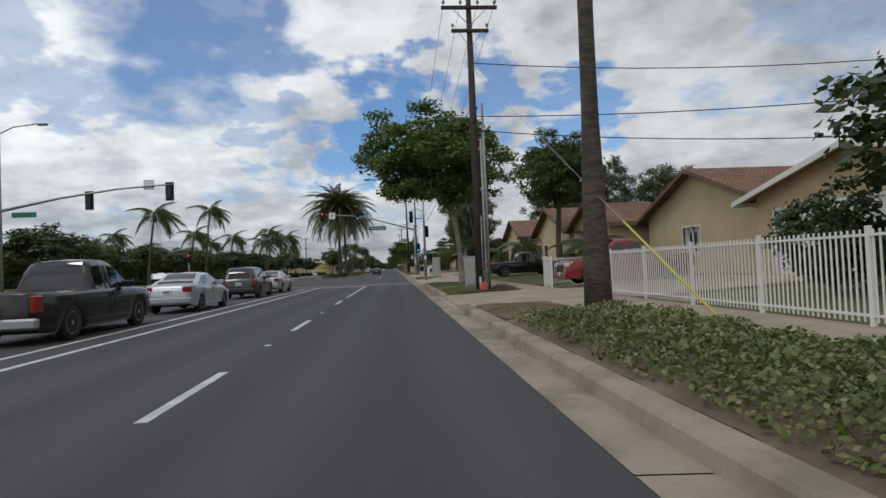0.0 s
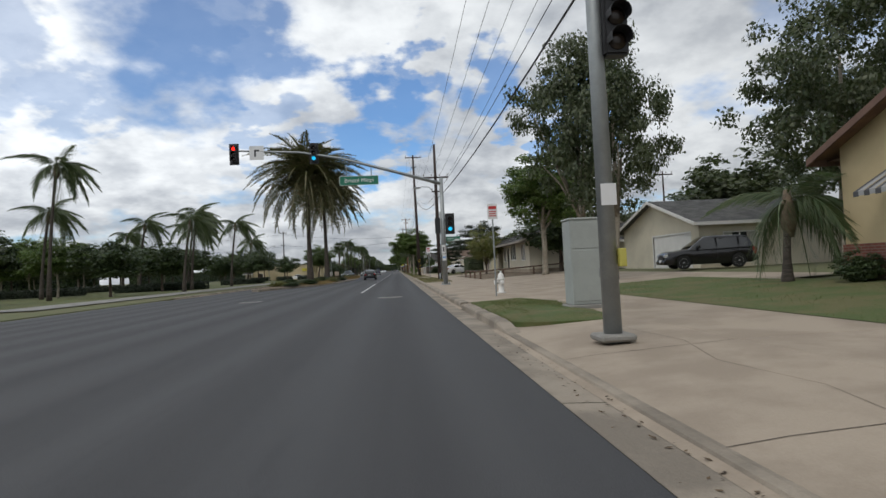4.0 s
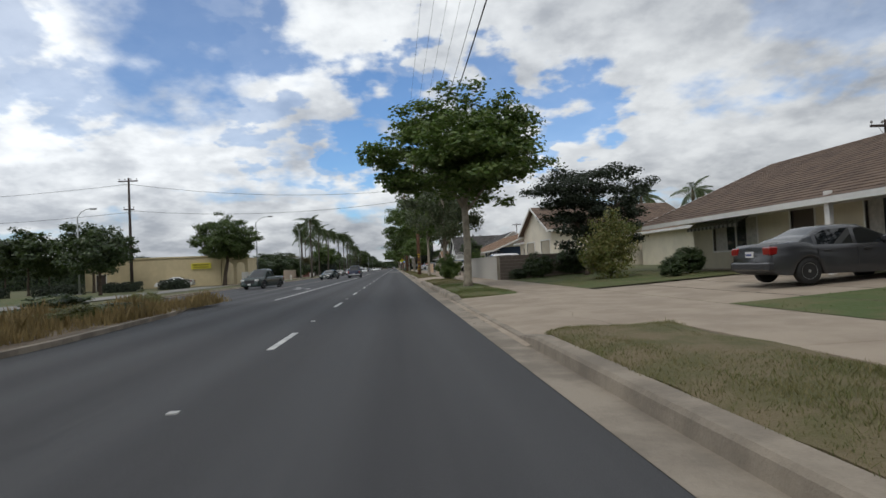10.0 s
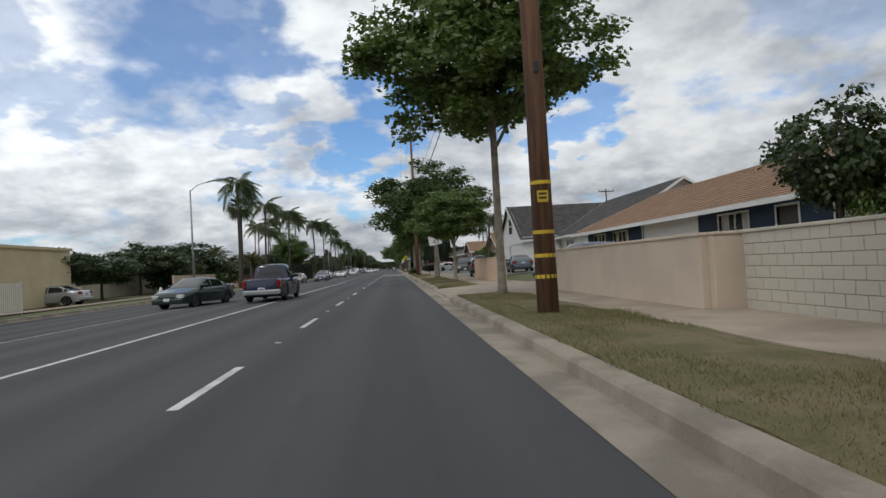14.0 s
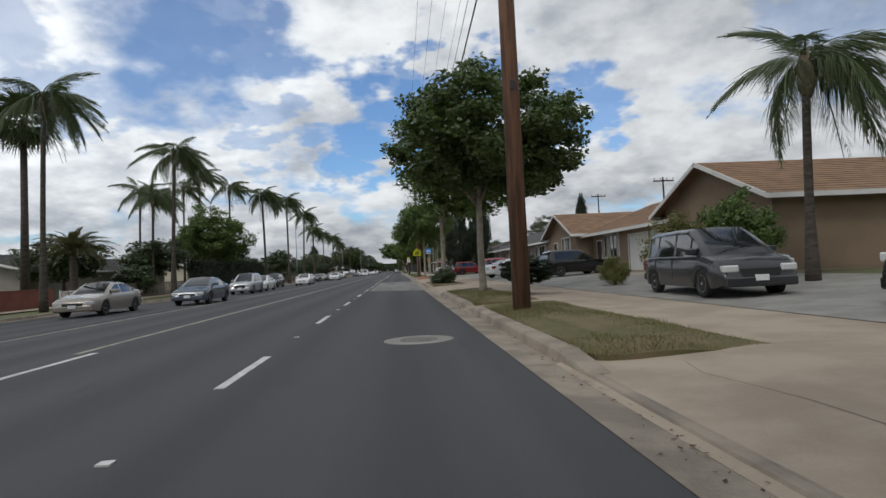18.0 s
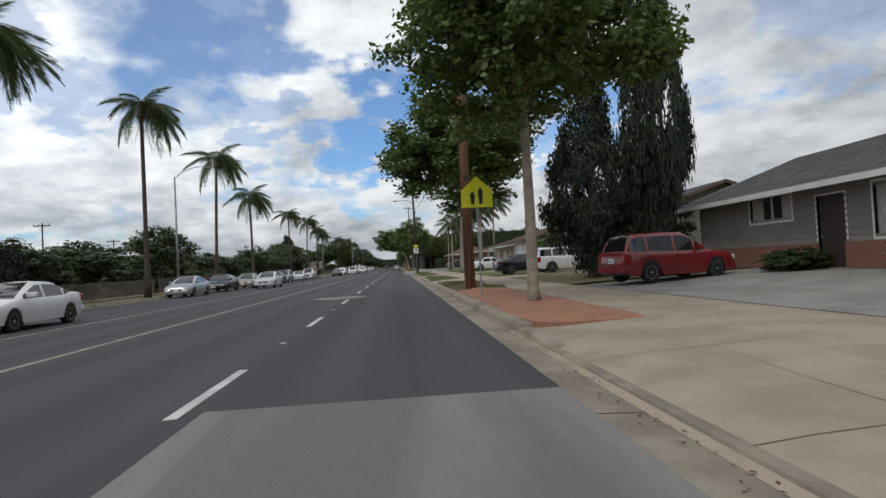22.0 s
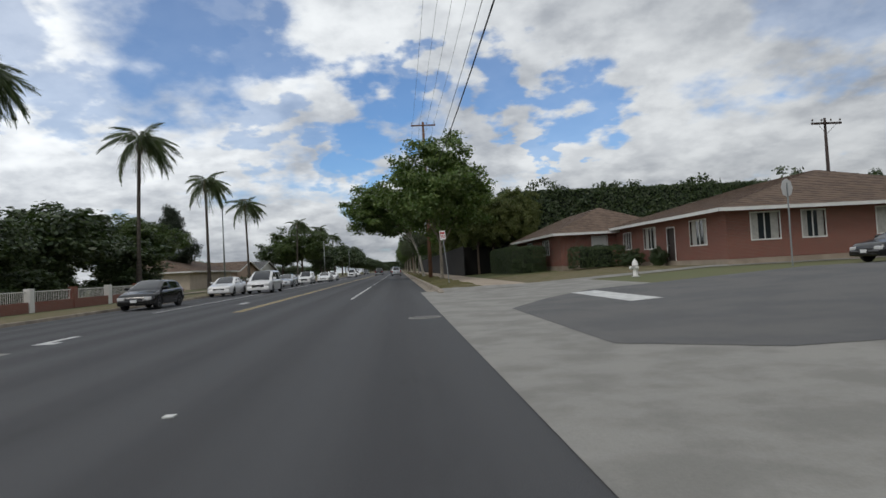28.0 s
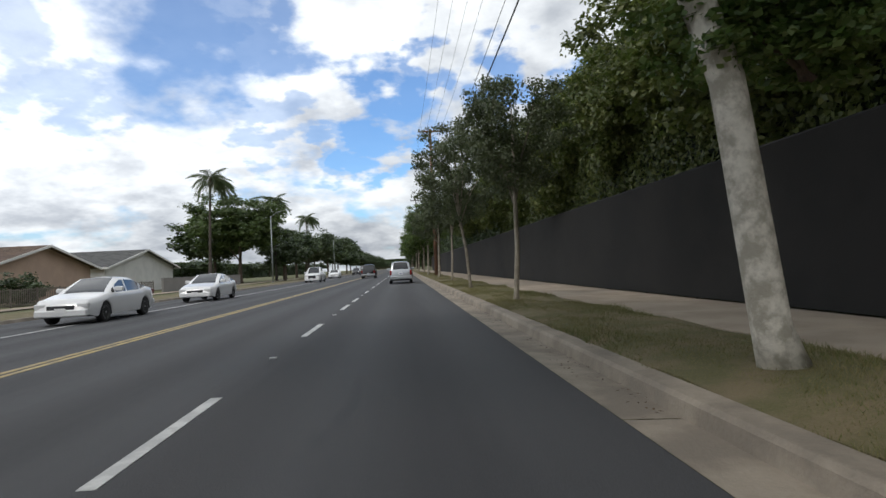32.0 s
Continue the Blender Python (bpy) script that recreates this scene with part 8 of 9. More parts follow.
block_wall("peach plastered garden wall", (5.85, 244.0), (5.85, 255.4), 0.12, 1.4, wall_peach, False)
block_wall("peach plastered wall end", (5.9, 243.9), (7.4, 243.9), 0.12, 1.4, wall_peach, False)
block_wall("peach plastered garden wall", (5.95, 264.5), (6.2, 277.2), 0.12, 1.4, stucco((0.60, 0.44, 0.31)), False)
house("cream gabled house with a brown roof and two garage doors", 13.0, 25, 220.3, 230.4, 0.45, 3.5, stucco((0.74, 0.68, 0.56)), roof_brown, "x", 2.15, over=0.5, west=[("garage", 220.9, 223.8, 0, 2.5, stucco((0.40, 0.36, 0.28))), ("garage", 226.2, 229.2, 0, 2.5, stucco((0.40, 0.36, 0.28)))])
house("cream side wing with a brown roof and white eaves", 13.9, 25, 230.7, 236.4, 0.45, 3.0, stucco((0.74, 0.68, 0.56)), roof_brown, "y", 2.2, over=0.6, west=[("window", 232.4, 234.6, 0.9, 2.2)])
house("low house with a tan roof behind a garden wall", 20, 30, 201.8, 218.7, 0.5, 2.8, cream, roof_tan, "y", 1.7, over=0.6)
house("low house with dark blue walls and a tan shingle roof", 13.4, 25, 246.4, 272.4, 0.5, 2.7, blue_w, roof_tan, "y", 2.3, over=0.9, west=[("window", 248.2, 250.0, 0.9, 2.1), ("door", 251.6, 252.7, 0, 2.1), ("window", 254.3, 256.3, 0.9, 2.1), ("garage", 258.0, 263.6, 0, 2.3), ("window", 265.6, 267.7, 0.9, 2.1), ("window", 269.1, 271.0, 0.9, 2.1)], gable_m=cream)
tree(9.6, 245.2, 4.2, 2.6, 1.5, "far", 1, 0.08, label="small leafy tree behind a garden wall", name="tree", group="garden trees", bark_=dark_bark)
bush(13.0, 233.6, 1.5, 2.2, 1.3, "bush", 1, "dark shrub beside a driveway")
bush(10.2, 244.4, 2.0, 2.0, 2.9, "light", 1, "bright green feathery shrub behind the wall")
for x, y, h in ((33, 248.0, 8.4), (36, 261.3, 9.4), (34, 236.5, 7.5)):
    palm(x, y, h, 3.0, "king", 18, 0.15, (0.2, 0), int(x), "garden palm behind the houses", group="garden palms")
for k, (x, y, w_, h) in enumerate(((30, 145.0, 9, 7.5), (34, 157.6, 10, 7), (33, 172.9, 9, 6.4), (35, 188.6, 11, 6.2), (38, 206.1, 10, 7), (40, 222.4, 9, 6), (37, 269.8, 10, 7.5), (42, 282.0, 10, 7), (32, 133.2, 11, 9), (26, 122.5, 9, 8.6))):
    tree(x, y, h, w_, h * .3, "far" if k % 3 else "farlight", k, 0.2, label="leafy tree behind the houses", group="background trees", bark_=dark_bark)
for x, y, h in ((28.5, 175.1, 9.0), (29, 204.8, 8.4), (28, 243.4, 8.6), (29, 273.9, 9.0), (31, 145.0, 11.0)):
    utility_pole(x, y, h, [(h - .4, 2.2)], True, girth=.13, label="wooden service pole behind the houses")
car("sedan", "white", 9.3, 169.2, -62, "white sedan parked across the pavement in a driveway")
car("sedan", "grey", 11.5, 187.7, -90, "dark grey sedan parked in a driveway")
jp = car("jeep", "white", 11.6, 238.2, -10, "white off-road car with red fuel cans on its back", rack=True)
red_can = mat("red_can", (0.55, 0.03, 0.025), 0.5, 0.1, 3, 20, 0.1)
for u in (-.62, .06):
    part("fuel_can", box_bm(u, u + .5, -2.5, -2.24, .98, 1.5, .05, 2), red_can, jp, "red plastic fuel can")
part("spare_wheel_mount", box_bm(-.3, .3, -2.36, -2.2, .6, .98, .05), plastic, jp)
part("roof_rack", box_bm(-.7, .7, -1.9, .6, 1.98, 2.04, .01), plastic, jp)
car("suv", "white", 10.4, 223.6, -85, "white van-like car behind the garden wall")
car("suv", "steelblue", 8.8, 260.2, 115, "blue car parked in a gap between garden walls")
car("sedan", "white", 10.6, 250.9, -90, "white car behind a garden wall")
car("hatch", "black", -4.05, 168.5, 0, "black five-door hatchback in the next lane", z=0)
car("pickup", "navy", -6.2, 264.1, 0, "dark blue pickup truck in the turn lane", z=0)
car("sedan", "green", -10.1, 264.1, 166.4, "dark green sedan coming the other way", z=-.1)
car("pickup", "green", -12.4, 229.1, 166.4, "dark green pickup coming the other way", z=-.12)
# small corner tree and round shrubs behind the rail fence
tree(11.3, 124.3, 9.8, 8.0, 3.9, "syc", 3, 0.22, off=(0.6, 0), label="pale-trunked tree at the corner", group="street trees")
tree(14.6, 131.4, 6.0, 7.6, 0.9, "far", 1, 0.2, label="big dark spreading shrub tree before a low house", group="garden trees", bark_=dark_bark)
bush(19.4, 131.6, 5.0, 4.0, 4.2, "far", 2, "big dark round shrub before a low house")

# ---------------------------------------------------------------- left side, from the junction to the shops
peach_l = stucco((0.62, 0.52, 0.33))
yb = house("flat-roofed pale yellow shop building", -43, -24.6, 257.8, 280.0, -0.05, 4.2, peach_l, roof_grey, "y", 0.12, over=0.12, south=[("door", -41.5, -40.2, 0, 2.2)], name="shop_building", trim=peach_l)
sgn = thing("shop_sign", "bright yellow shop sign with unreadable dark print", "sign")
part("board", box_bm(-28.6, -25.9, 257.6, 257.7, 2.4, 3.2, .01), mat("sign_lemon", (0.85, 0.75, 0.08), 0.5, 0.05), sgn)
for k in range(2):
    part("printing", box_bm(-28.4, -26.2, 257.6, 257.6, 2.55 + .34 * k, 2.72 + .34 * k), mat("print_brown", (0.35, 0.22, 0.08), 0.6, 0.1), sgn)
arch = thing("arcade", "pale yellow arcade with arched openings", "arcade")
for x in (-24.5, -22.9, -21.3):
    part("pier", box_bm(x, x + .45, 257.9, 258.5, -.1, 3.1, .02), peach_l, arch)
part("beam", box_bm(-24.5, -20.85, 257.9, 258.5, 3.1, 4.2, .02), peach_l, arch)
for x in (-24.05, -22.45):
    v = [(x + .575 + .575 * math.cos(a), 257.9, 2.55 + .57 * math.sin(a)) for a in [math.pi * k / 12 for k in range(13)]]
    top = [(p[0], 257.9, 3.12) for p in v]
    link("spandrel", v + top, [(k, k + 1, 14 + k, 13 + k) for k in range(12)], peach_l, arch)
picket_fence("white steel fence before the shops", (-20.9, 254.7), (-20.7, 267.7), -0.06, 1.7, 0.16)
tree(-23.4, 251.2 + 4, 9.8, 9.2, 3.2, "deep", 2, 0.26, (0.5, 0), label="gnarled dark tree before the shops", group="garden trees", bark_=dark_bark)
utility_pole(-31.4, 245.5, 13.4, [(13.0, 2.2), (9.6, 1.2)], True, girth=.17, label="dark wooden utility pole beside a car park")
street_lamp(-34.5, 239.9, 8.6, 1.4)
street_lamp(-20.2, 260.8, 9.0, 1.8)
for x0, x1, y in ((-33, -29, 241.6), (-39.5, -34.5, 239.9), (-27.6, -24.4, 243.4), (-46, -41, 237.6)):
    hedge(x0, x1, y, y + 1.2, -.06, 1.0, "low dark clipped hedge by a car park", leaf_d, size=0.09, per=145.0, rounded=0.3)
for k, (x0, x1, y) in enumerate(((-60, -48, 184.1), (-46, -36, 189.7), (-34, -26, 195.4), (-58, -40, 157.6), (-38, -26, 162.0))):
    hedge(x0, x1, y, y + 1.3, -.06, 0.95, "low dark clipped hedge in a park", leaf_d, size=0.1, per=110, rounded=0.3)
path = strip("pavement", [-24.5, -20.5], [-0.03, -0.03], 115.6, 248.0, pale_concrete, step=4)
tagged(path, "pale concrete walk beside the far kerb", "pavement", kind="structure")
grass_l = strip("lawn", [-90, -24.6], [-0.045, -0.04], 115.6, 236.5, lawn_mat, step=8)
tagged(grass_l, "mown green lawn of a small park", "lawn", kind="structure")
for k, (x, y, h) in enumerate(((-32.4, 137.6, 12.4), (-32.9, 115.5, 9.8), (-27.2, 160, 9.8), (-26.4, 175.5, 9.6), (-36, 165, 9.2), (-30.5, 168, 8.4), (-46, 182, 9.0), (-30, 200, 8.0), (-38, 146, 9.0), (-58, 158, 10), (-24.8, 150.5, 8.0))):
    palm(x, y, h, 3.4, "queen", 18, 0.19, (0.9, 0.1), 60 + k, "windblown feather palm on a park lawn", group="palms in the park")
for k in range(30):
    x, y = -34 - (k * 37) % 52, 127.8 + (k * 23) % 92
    tree(x, y, 6.2 + (k * 5) % 3.5, 6.5 + k % 4, 2.4, ("farlight", "far", "light")[k % 3], k, 0.14, label="leafy green tree on a park lawn", group="park trees")
for k in range(26):
    tree(-75 - (k * 13) % 45, 70 + k * 9.5, 8 + (k * 5) % 4, 13, 2.4, "far" if k % 3 else "farlight", k, 0.2, label="leafy tree in the distance", group="background trees", bark_=dark_bark)
for k in range(14):
    tree(-30 - (k * 11) % 26, 18 + k * 6.0, 7 + (k * 3) % 3, 9, 2.0, "far" if k % 2 else "farlight", k, 0.2, label="leafy tree by a car park on the far side", group="background trees", bark_=dark_bark)
house("low dark-roofed house across the street", -52, -34, 284, 291, -0.05, 2.7, cream, roof_dark, "x", 1.7, over=0.8)
for k, (x, y, w_, h) in enumerate(((-30, 271.8, 8, 5.5), (-27, 282.0, 7, 4.6), (-26.5, 288.5, 7, 4.2), (-36, 296, 9, 5.5), (-46, 269.8, 10, 7), (-58, 275.9, 10, 7))):
    tree(x, y, h, w_, h * .25, "far", k, 0.14, label="dark garden tree on the far side of the street", group="garden trees", bark_=dark_bark)
car("sedan", "white", -29.5, 261.9 - 8, 90, "white sedan in a small car park", z=-.06)
car("sedan", "silver", -24.6, 277.5, 90, "silver car in a far driveway", z=-.06)
# signal with a mast arm over the far lanes, seen from behind
lm = thing("traffic_signal", "steel signal pole with a mast arm over the far lanes", "traffic light", pose(-27.6, 78, -0.05), "traffic signals")
tube("pole", [(0, 0, 0), (0, 0, 12.2)], [.16, .09], steel, lm, 14)
tube("mast_arm", [(0, 0, 6.5), (4, 0, 7.3), (8, 0, 7.85), (12.0, 0, 8.1)], [.11, .09, .07, .05], steel, lm, 10)
tube("lamp_arm", [(0, 0, 12.0), (1.0, 0, 12.5), (2.6, 0, 12.7)], .045, steel, lm, 8)
lamp_head(lm, 3.0, 0, 12.65, 1)
signal_head(lm, 6.0, .1, 7.1, "", 1, True)
signal_head(lm, 11.6, .1, 7.6, "", 1, True)
plate(lm, 10.2, .05, 8.1, .75, .75, sign_white, "turn_sign")
plate(lm, 1.6, .05, 6.2, 1.7, .4, sign_green, "name_sign", sign_white)
rs = thing("traffic_signal", "corner signal post with a red light", "traffic light", pose(-26, 110.8, -.06), "traffic signals")
tube("pole", [(0, 0, 0), (0, 0, 3.8)], .06, steel, rs, 10)
signal_head(rs, 0, -.05, 3.7, "red", -1, True)

hedge(-112, -108, -20, 300, -.1, 6.0, "distant line of dense shrubs beyond the park", leaf_b, size=0.5, per=8)
hedge(48, 52, -20, 262, .4, 5.0, "distant line of dense shrubs behind the houses", leaf_b, size=0.5, per=8)

# planting on the median
r_ = random.Random(12)
for k in range(26):
    y = 141 + k * 2.3
    x = -10.6 + r_.uniform(-2.2, 2.2)
    bush(x, y, 1.6 + r_.random(), 2.0 + r_.random(), 0.45 + 0.35 * r_.random(), ("bush", "yel", "bush")[k % 3], k, "low dark drought-tolerant shrub on the median", z0=0.09)
for k, (x0, x1, y0, y1, tall) in enumerate(((-12.6, -8.0, 144, 160, .35), (-12.6, -7.6, 184, 201, .6))):
    tri = tri_mesh("ornamental_grass", blades(9000, x0, x1, y0, y1, 0.09, tall, 300 + k, 0.25), mat("straw", (0.30, 0.22, 0.09), 0.8, 0.3, 2, 20, 0.0))
    tagged(tri, "tufts of golden dry ornamental grass on the median", "grass", kind="stuff")

# ---------------------------------------------------------------- left side, northern stretch
for x, y, h in ((-18.4, 288.6, 9.6), (-18.0, 394.4, 9.6), (-20.4, 506.7, 9.8), (-18.4, 584.8, 9.4), (-18.4, 660, 9.4)):
    street_lamp(x, y, h, 2.4)
peach = stucco((0.52, 0.42, 0.33))
block_wall("peach plastered garden wall", (-23, 296), (-23, 320.3), -0.08, 1.85, peach, False)
block_wall("low red-brown garden wall", (-22.8, 320.6), (-22.6, 328.6), -0.08, 1.15, mat("red_wall", (0.20, 0.07, 0.05), 0.9, 0.2), False)
picket_fence("white picket fence before a low house", (-22.6, 329.5), (-22.6, 338), -0.08, 1.0, 0.16)
picket_fence("grey weathered board fence", (-22.6, 339), (-22.6, 352), -0.08, 1.3, 0.15, mat("grey_boards_old", (0.16, 0.14, 0.12), 0.9, 0.2))
house("low house with a dark grey roof behind palms", -41, -30, 338, 366, -0.05, 2.9, grey_w, roof_dark, "y", 1.5, over=0.8)
house("brown-roofed house behind a wall", -42, -30, 292, 318, -0.05, 2.6, cream, roof_brown, "y", 1.6, hip=3)
palm(-19.0, 321.5, 11.4, 2.9, "queen", 18, 0.18, (0.2, 0.1), 21)
fan_palm(-24.4, 328.8, 12.4, 2.6, 1)
palm(-24.2, 334.2, 3.6, 3.4, "date", 40, 0.38, (0, 0), 22, "short stout feather palm with arching fronds", group="garden palms", low=-0.2)
palm(-25.5, 318.5, 4.2, 3.2, "date", 30, 0.3, (0, 0), 23, "short stout feather palm with arching fronds", group="garden palms", low=-0.2)
for k, (x, y, h) in enumerate(((-22.5, 369, 9.6), (-25.4, 366, 10.4), (-28, 367.5, 9.4), (-30.5, 364, 8.6), (-24.5, 349, 6.8), (-27, 352, 7.6))):
    palm(x, y, h * 1.4, 3.3, "king", 20, 0.15, (0.2, 0), 30 + k, "garden palm in a dense clump", group="garden palms")
tree(-22.6, 361.0, 10.6, 9.4, 2.2, "syc", 1, 0.16, label="leafy green garden tree by the pavement", name="tree", group="garden trees")
hedge(-22.4, -20.4, 352.5, 379, -0.08, 3.3, "tall dark clipped hedge along the pavement", leaf_d, size=0.13, per=70)
bush(-23.5, 312, 5, 9, 4.5, "far", 1, "dark overgrown shrubs behind a wall")
bush(-25.5, 303, 6, 8, 5.0, "far", 2, "dark overgrown shrubs behind a wall")
bush(-23.8, 343, 4, 7, 3.2, "far", 3, "dark shrubs behind a board fence")
for k, (x, y, w_, h) in enumerate(((-25, 384, 7, 4.5), (-26, 393, 7, 4.2), (-22.7, 403, 6.5, 6.6), (-27, 412, 8, 4.4), (-26, 441, 6, 4.8), (-24.5, 446, 5, 6.2), (-27, 452, 8, 5), (-24, 461, 6, 4.5), (-26, 470, 8, 5.5))):
    tree(x, y, h, w_, h * .3, "far", k, 0.14, label="dark garden tree on the far side of the street", group="garden trees", bark_=dark_bark)
picket_fence("grey board fence on the far side", (-21.6, 383), (-21.4, 398), -0.06, 1.25, 0.15, MATS["grey_boards_old"])
picket_fence("grey board fence on the far side", (-21.8, 400), (-21.8, 418), -0.06, 1.35, 0.15, MATS["grey_boards_old"])
picket_fence("thin wire fence on the far side", (-21.6, 419), (-21.6, 447), -0.06, 1.1, 0.2, steel)
house("low house with a grey roof and cream walls across the street", -44, -32, 428, 458, -0.05, 3.0, cream, roof_grey, "y", 1.7, over=0.8)
house("low house with a grey-green roof across the street", -42, -31, 385, 408, -0.05, 2.9, cream, roof_grey, "y", 1.6, over=0.8)
house("low house with a brown roof across the street", -46, -34, 410, 426, -0.05, 2.9, buff, roof_brown, "x", 1.6, over=0.8)
car("sedan", "red", -26.5, 441, 0, "red car parked behind a fence", z=-.05)
for k in range(20):
    bush(-24.6 - 1.1 * (k % 3), 383 + 5.9 * k, 5.2, 6.8, 2.6 + 0.9 * math.sin(k * 2.1) ** 2, "far", k, "dark overgrown shrub behind a fence", group="shrubs behind the far fences")
# ornate low wall with white panels
ow = thing("garden_wall", "low brick wall with white iron panels and piers", "wall")
for k in range(6):
    y = 466 + 4.4 * k
    part("pier", box_bm(-20.7, -20.3, y - .2, y + .2, -.1, 1.25, .03), white_trim if k % 2 else red_brick, ow)
    part("low_wall", box_bm(-20.6, -20.4, y + .2, y + 4.2, -.1, .5, .01), red_brick, ow)
    part("panel_rail", box_bm(-20.53, -20.47, y + .25, y + 4.15, 1.05, 1.11), white_trim, ow)
    bars = bmesh.new()
    for j in range(22):
        box_bm(-20.51, -20.49, y + .4 + j * .17, y + .43 + j * .17, .5, 1.05, bm=bars)
    part("iron_panel", bars, white_trim, ow)
for k, (x, y, w_, h, s_) in enumerate(((-27, 484, 10, 8.5, "far"), (-29.3, 500.7, 11, 9.5, "deep"), (-25.5, 492, 8, 6, "far"), (-33.4, 525.6, 6, 11.5, "cyp"), (-25.7, 595.3, 17, 14.5, "deep"), (-33, 606, 15, 12, "far"), (-21, 606, 9, 8, "far"), (-24, 622, 12, 11, "far"), (-25, 640, 12, 12, "far"), (-24, 662, 12, 13, "far"), (-24, 690, 14, 14, "far"), (-24, 720, 16, 15, "far"))):
    tree(x, y, h, w_, h * .25, s_, k, 0.3, label="broad dark tree on the far side of the street", group="garden trees", bark_=dark_bark)
house("beige house with a brown hip roof across the street", -40, -28.4, 518, 538, -0.05, 2.8, buff, roof_brown, "y", 1.9, over=0.8, hip=4)
house("pink stucco house with a brown roof across the street", -40, -28.8, 543, 557, -0.05, 2.7, stucco((0.5, 0.36, 0.28)), roof_brown, "x", 1.7, over=0.7)
house("white gabled house across the street", -40, -29.5, 561, 578, -0.05, 2.8, white_w, roof_grey, "x", 1.9, over=0.7)
picket_fence("grey iron fence before low houses", (-22.8, 520), (-22.8, 556), -0.06, 1.1, 0.18, MATS["grey_boards_old"])
block_wall("grey garden wall before a white house", (-22.8, 558), (-22.8, 584), -0.06, 1.3, stucco((0.25, 0.24, 0.23)), False)
bush(-25, 541, 4, 4, 2.2, "far", 1, "round shrub by a house"), bush(-24.6, 530, 3, 3, 1.6, "far", 2, "round shrub by a house")

# ---------------------------------------------------------------- cars on the northern stretch
for kind, col, x, y, lab in (("sedan", "champagne", -13.6, 316.5, "champagne sedan coming down the far lane"), ("sedan", "steelblue", -11.0, 322.3, "blue-grey sedan coming down the far lane"), ("sedan", "white", -13.0, 345.2, "white sedan coming down the far lane"),
                             ("suv", "silver", -12.7, 338.6, "silver boxy off-roader coming down the far lane"), ("sedan", "white", -12.0, 364.5, "white sedan coming down the far lane"), ("suv", "grey", -15.2, 361.0, "dark grey crossover by the far kerb"),
                             ("sedan", "silver", -15.2, 388.6, "silver sedan parked at the far kerb"), ("sedan", "champagne", -15.2, 405.5, "champagne sedan parked at the far kerb"), ("sedan", "black", -15.2, 396.6, "dark green sedan parked at the far kerb"),
                             ("sedan", "white", -11.9, 399.6, "white sedan coming down the far lane"), ("suv", "silver", -15.2, 424.0, "silver off-roader parked at the far kerb"), ("sedan", "white", -14.7, 433.0, "white sedan by the far kerb"),
                             ("pickup", "white", -14.9, 443.5, "white pickup by the far kerb"), ("sedan", "black", -14.8, 416.5, "black sedan parked at the far kerb"), ("hatch", "black", -12.8, 467.8, "black hatchback parked at the far kerb"),
                             ("sedan", "white", -13.2, 482.6, "white sedan parked at the far kerb"), ("van", "white", -10.8, 484.6, "white passenger van coming down the far lane"), ("suv", "white", -12.2, 515.0, "white off-roader with a black bonnet coming down the street"),
                             ("sedan", "white", -11.0, 535.0, "white sedan coming down the far lane"), ("sedan", "white", -10.7, 522.6, "white sedan coming down the near far-side lane"), ("pickup", "white", -10.6, 572, "pale pickup far up the street"),
                             ("sedan", "silver", -12.5, 503, "silver sedan by the far kerb"), ("sedan", "white", -11.5, 600, "white car far up the street"), ("suv", "grey", -11.0, 640, "dark car far up the street")):
    car(kind, col, x, y, 180, lab)
car("pickup", "black", -4.6, 580.0, 0, "dark pickup far ahead in the next lane", z=0)
car("van", "grey", -1.0, 592.0, 0, "tall grey vehicle far ahead in the lane", z=0)
car("sedan", "black", 7.3, 282.4, -7, "black sedan parked across the pavement edge")
car("sedan", "steelblue", 10.6, 282.0, -5, "grey sedan parked on the forecourt beside a black one")
car("pickup", "black", 9.2, 295.6, 2, "black crew-cab pickup parked before the white garage")
car("van", "grey", 8.5, 304.2, 176, "dark grey minivan parked facing down the street")
car("sedan", "silver", 11.6, 308.5, 180, "silver sedan parked beside a minivan")
car("suv", "black", 11.6, 326.4, -80, "black crossover parked on the forecourt")
car("sedan", "white", 9.2, 335.6, -62, "white sedan parked on the forecourt")
car("sedan", "green", 13.0, 336.6, 100, "dark green sedan parked on the forecourt")
car("sedan", "white", 10.6, 343.3, -85, "white sedan parked in a driveway")
car("suv", "brightred", 10.6, 347.8, -74, "bright red crossover parked on the forecourt")
car("suv", "darkred", 9.5, 365.4, -76, "red crossover parked in a driveway")
car("box", "white", 11.3, 383.9, -84, "white retro wagon parked in a driveway")
car("sedan", "black", 9.3, 386.8, -86, "black sedan parked in a driveway")
car("sedan", "white", 10.6, 411.6, -80, "white sedan parked in a driveway")
car("sedan", "grey", 10.5, 443.5, -92, "dark grey sedan parked in the side street", z=.3)
car("hatch", "black", 21.5, 459.0, 90, "black hatchback parked by the brick house", z=.5)

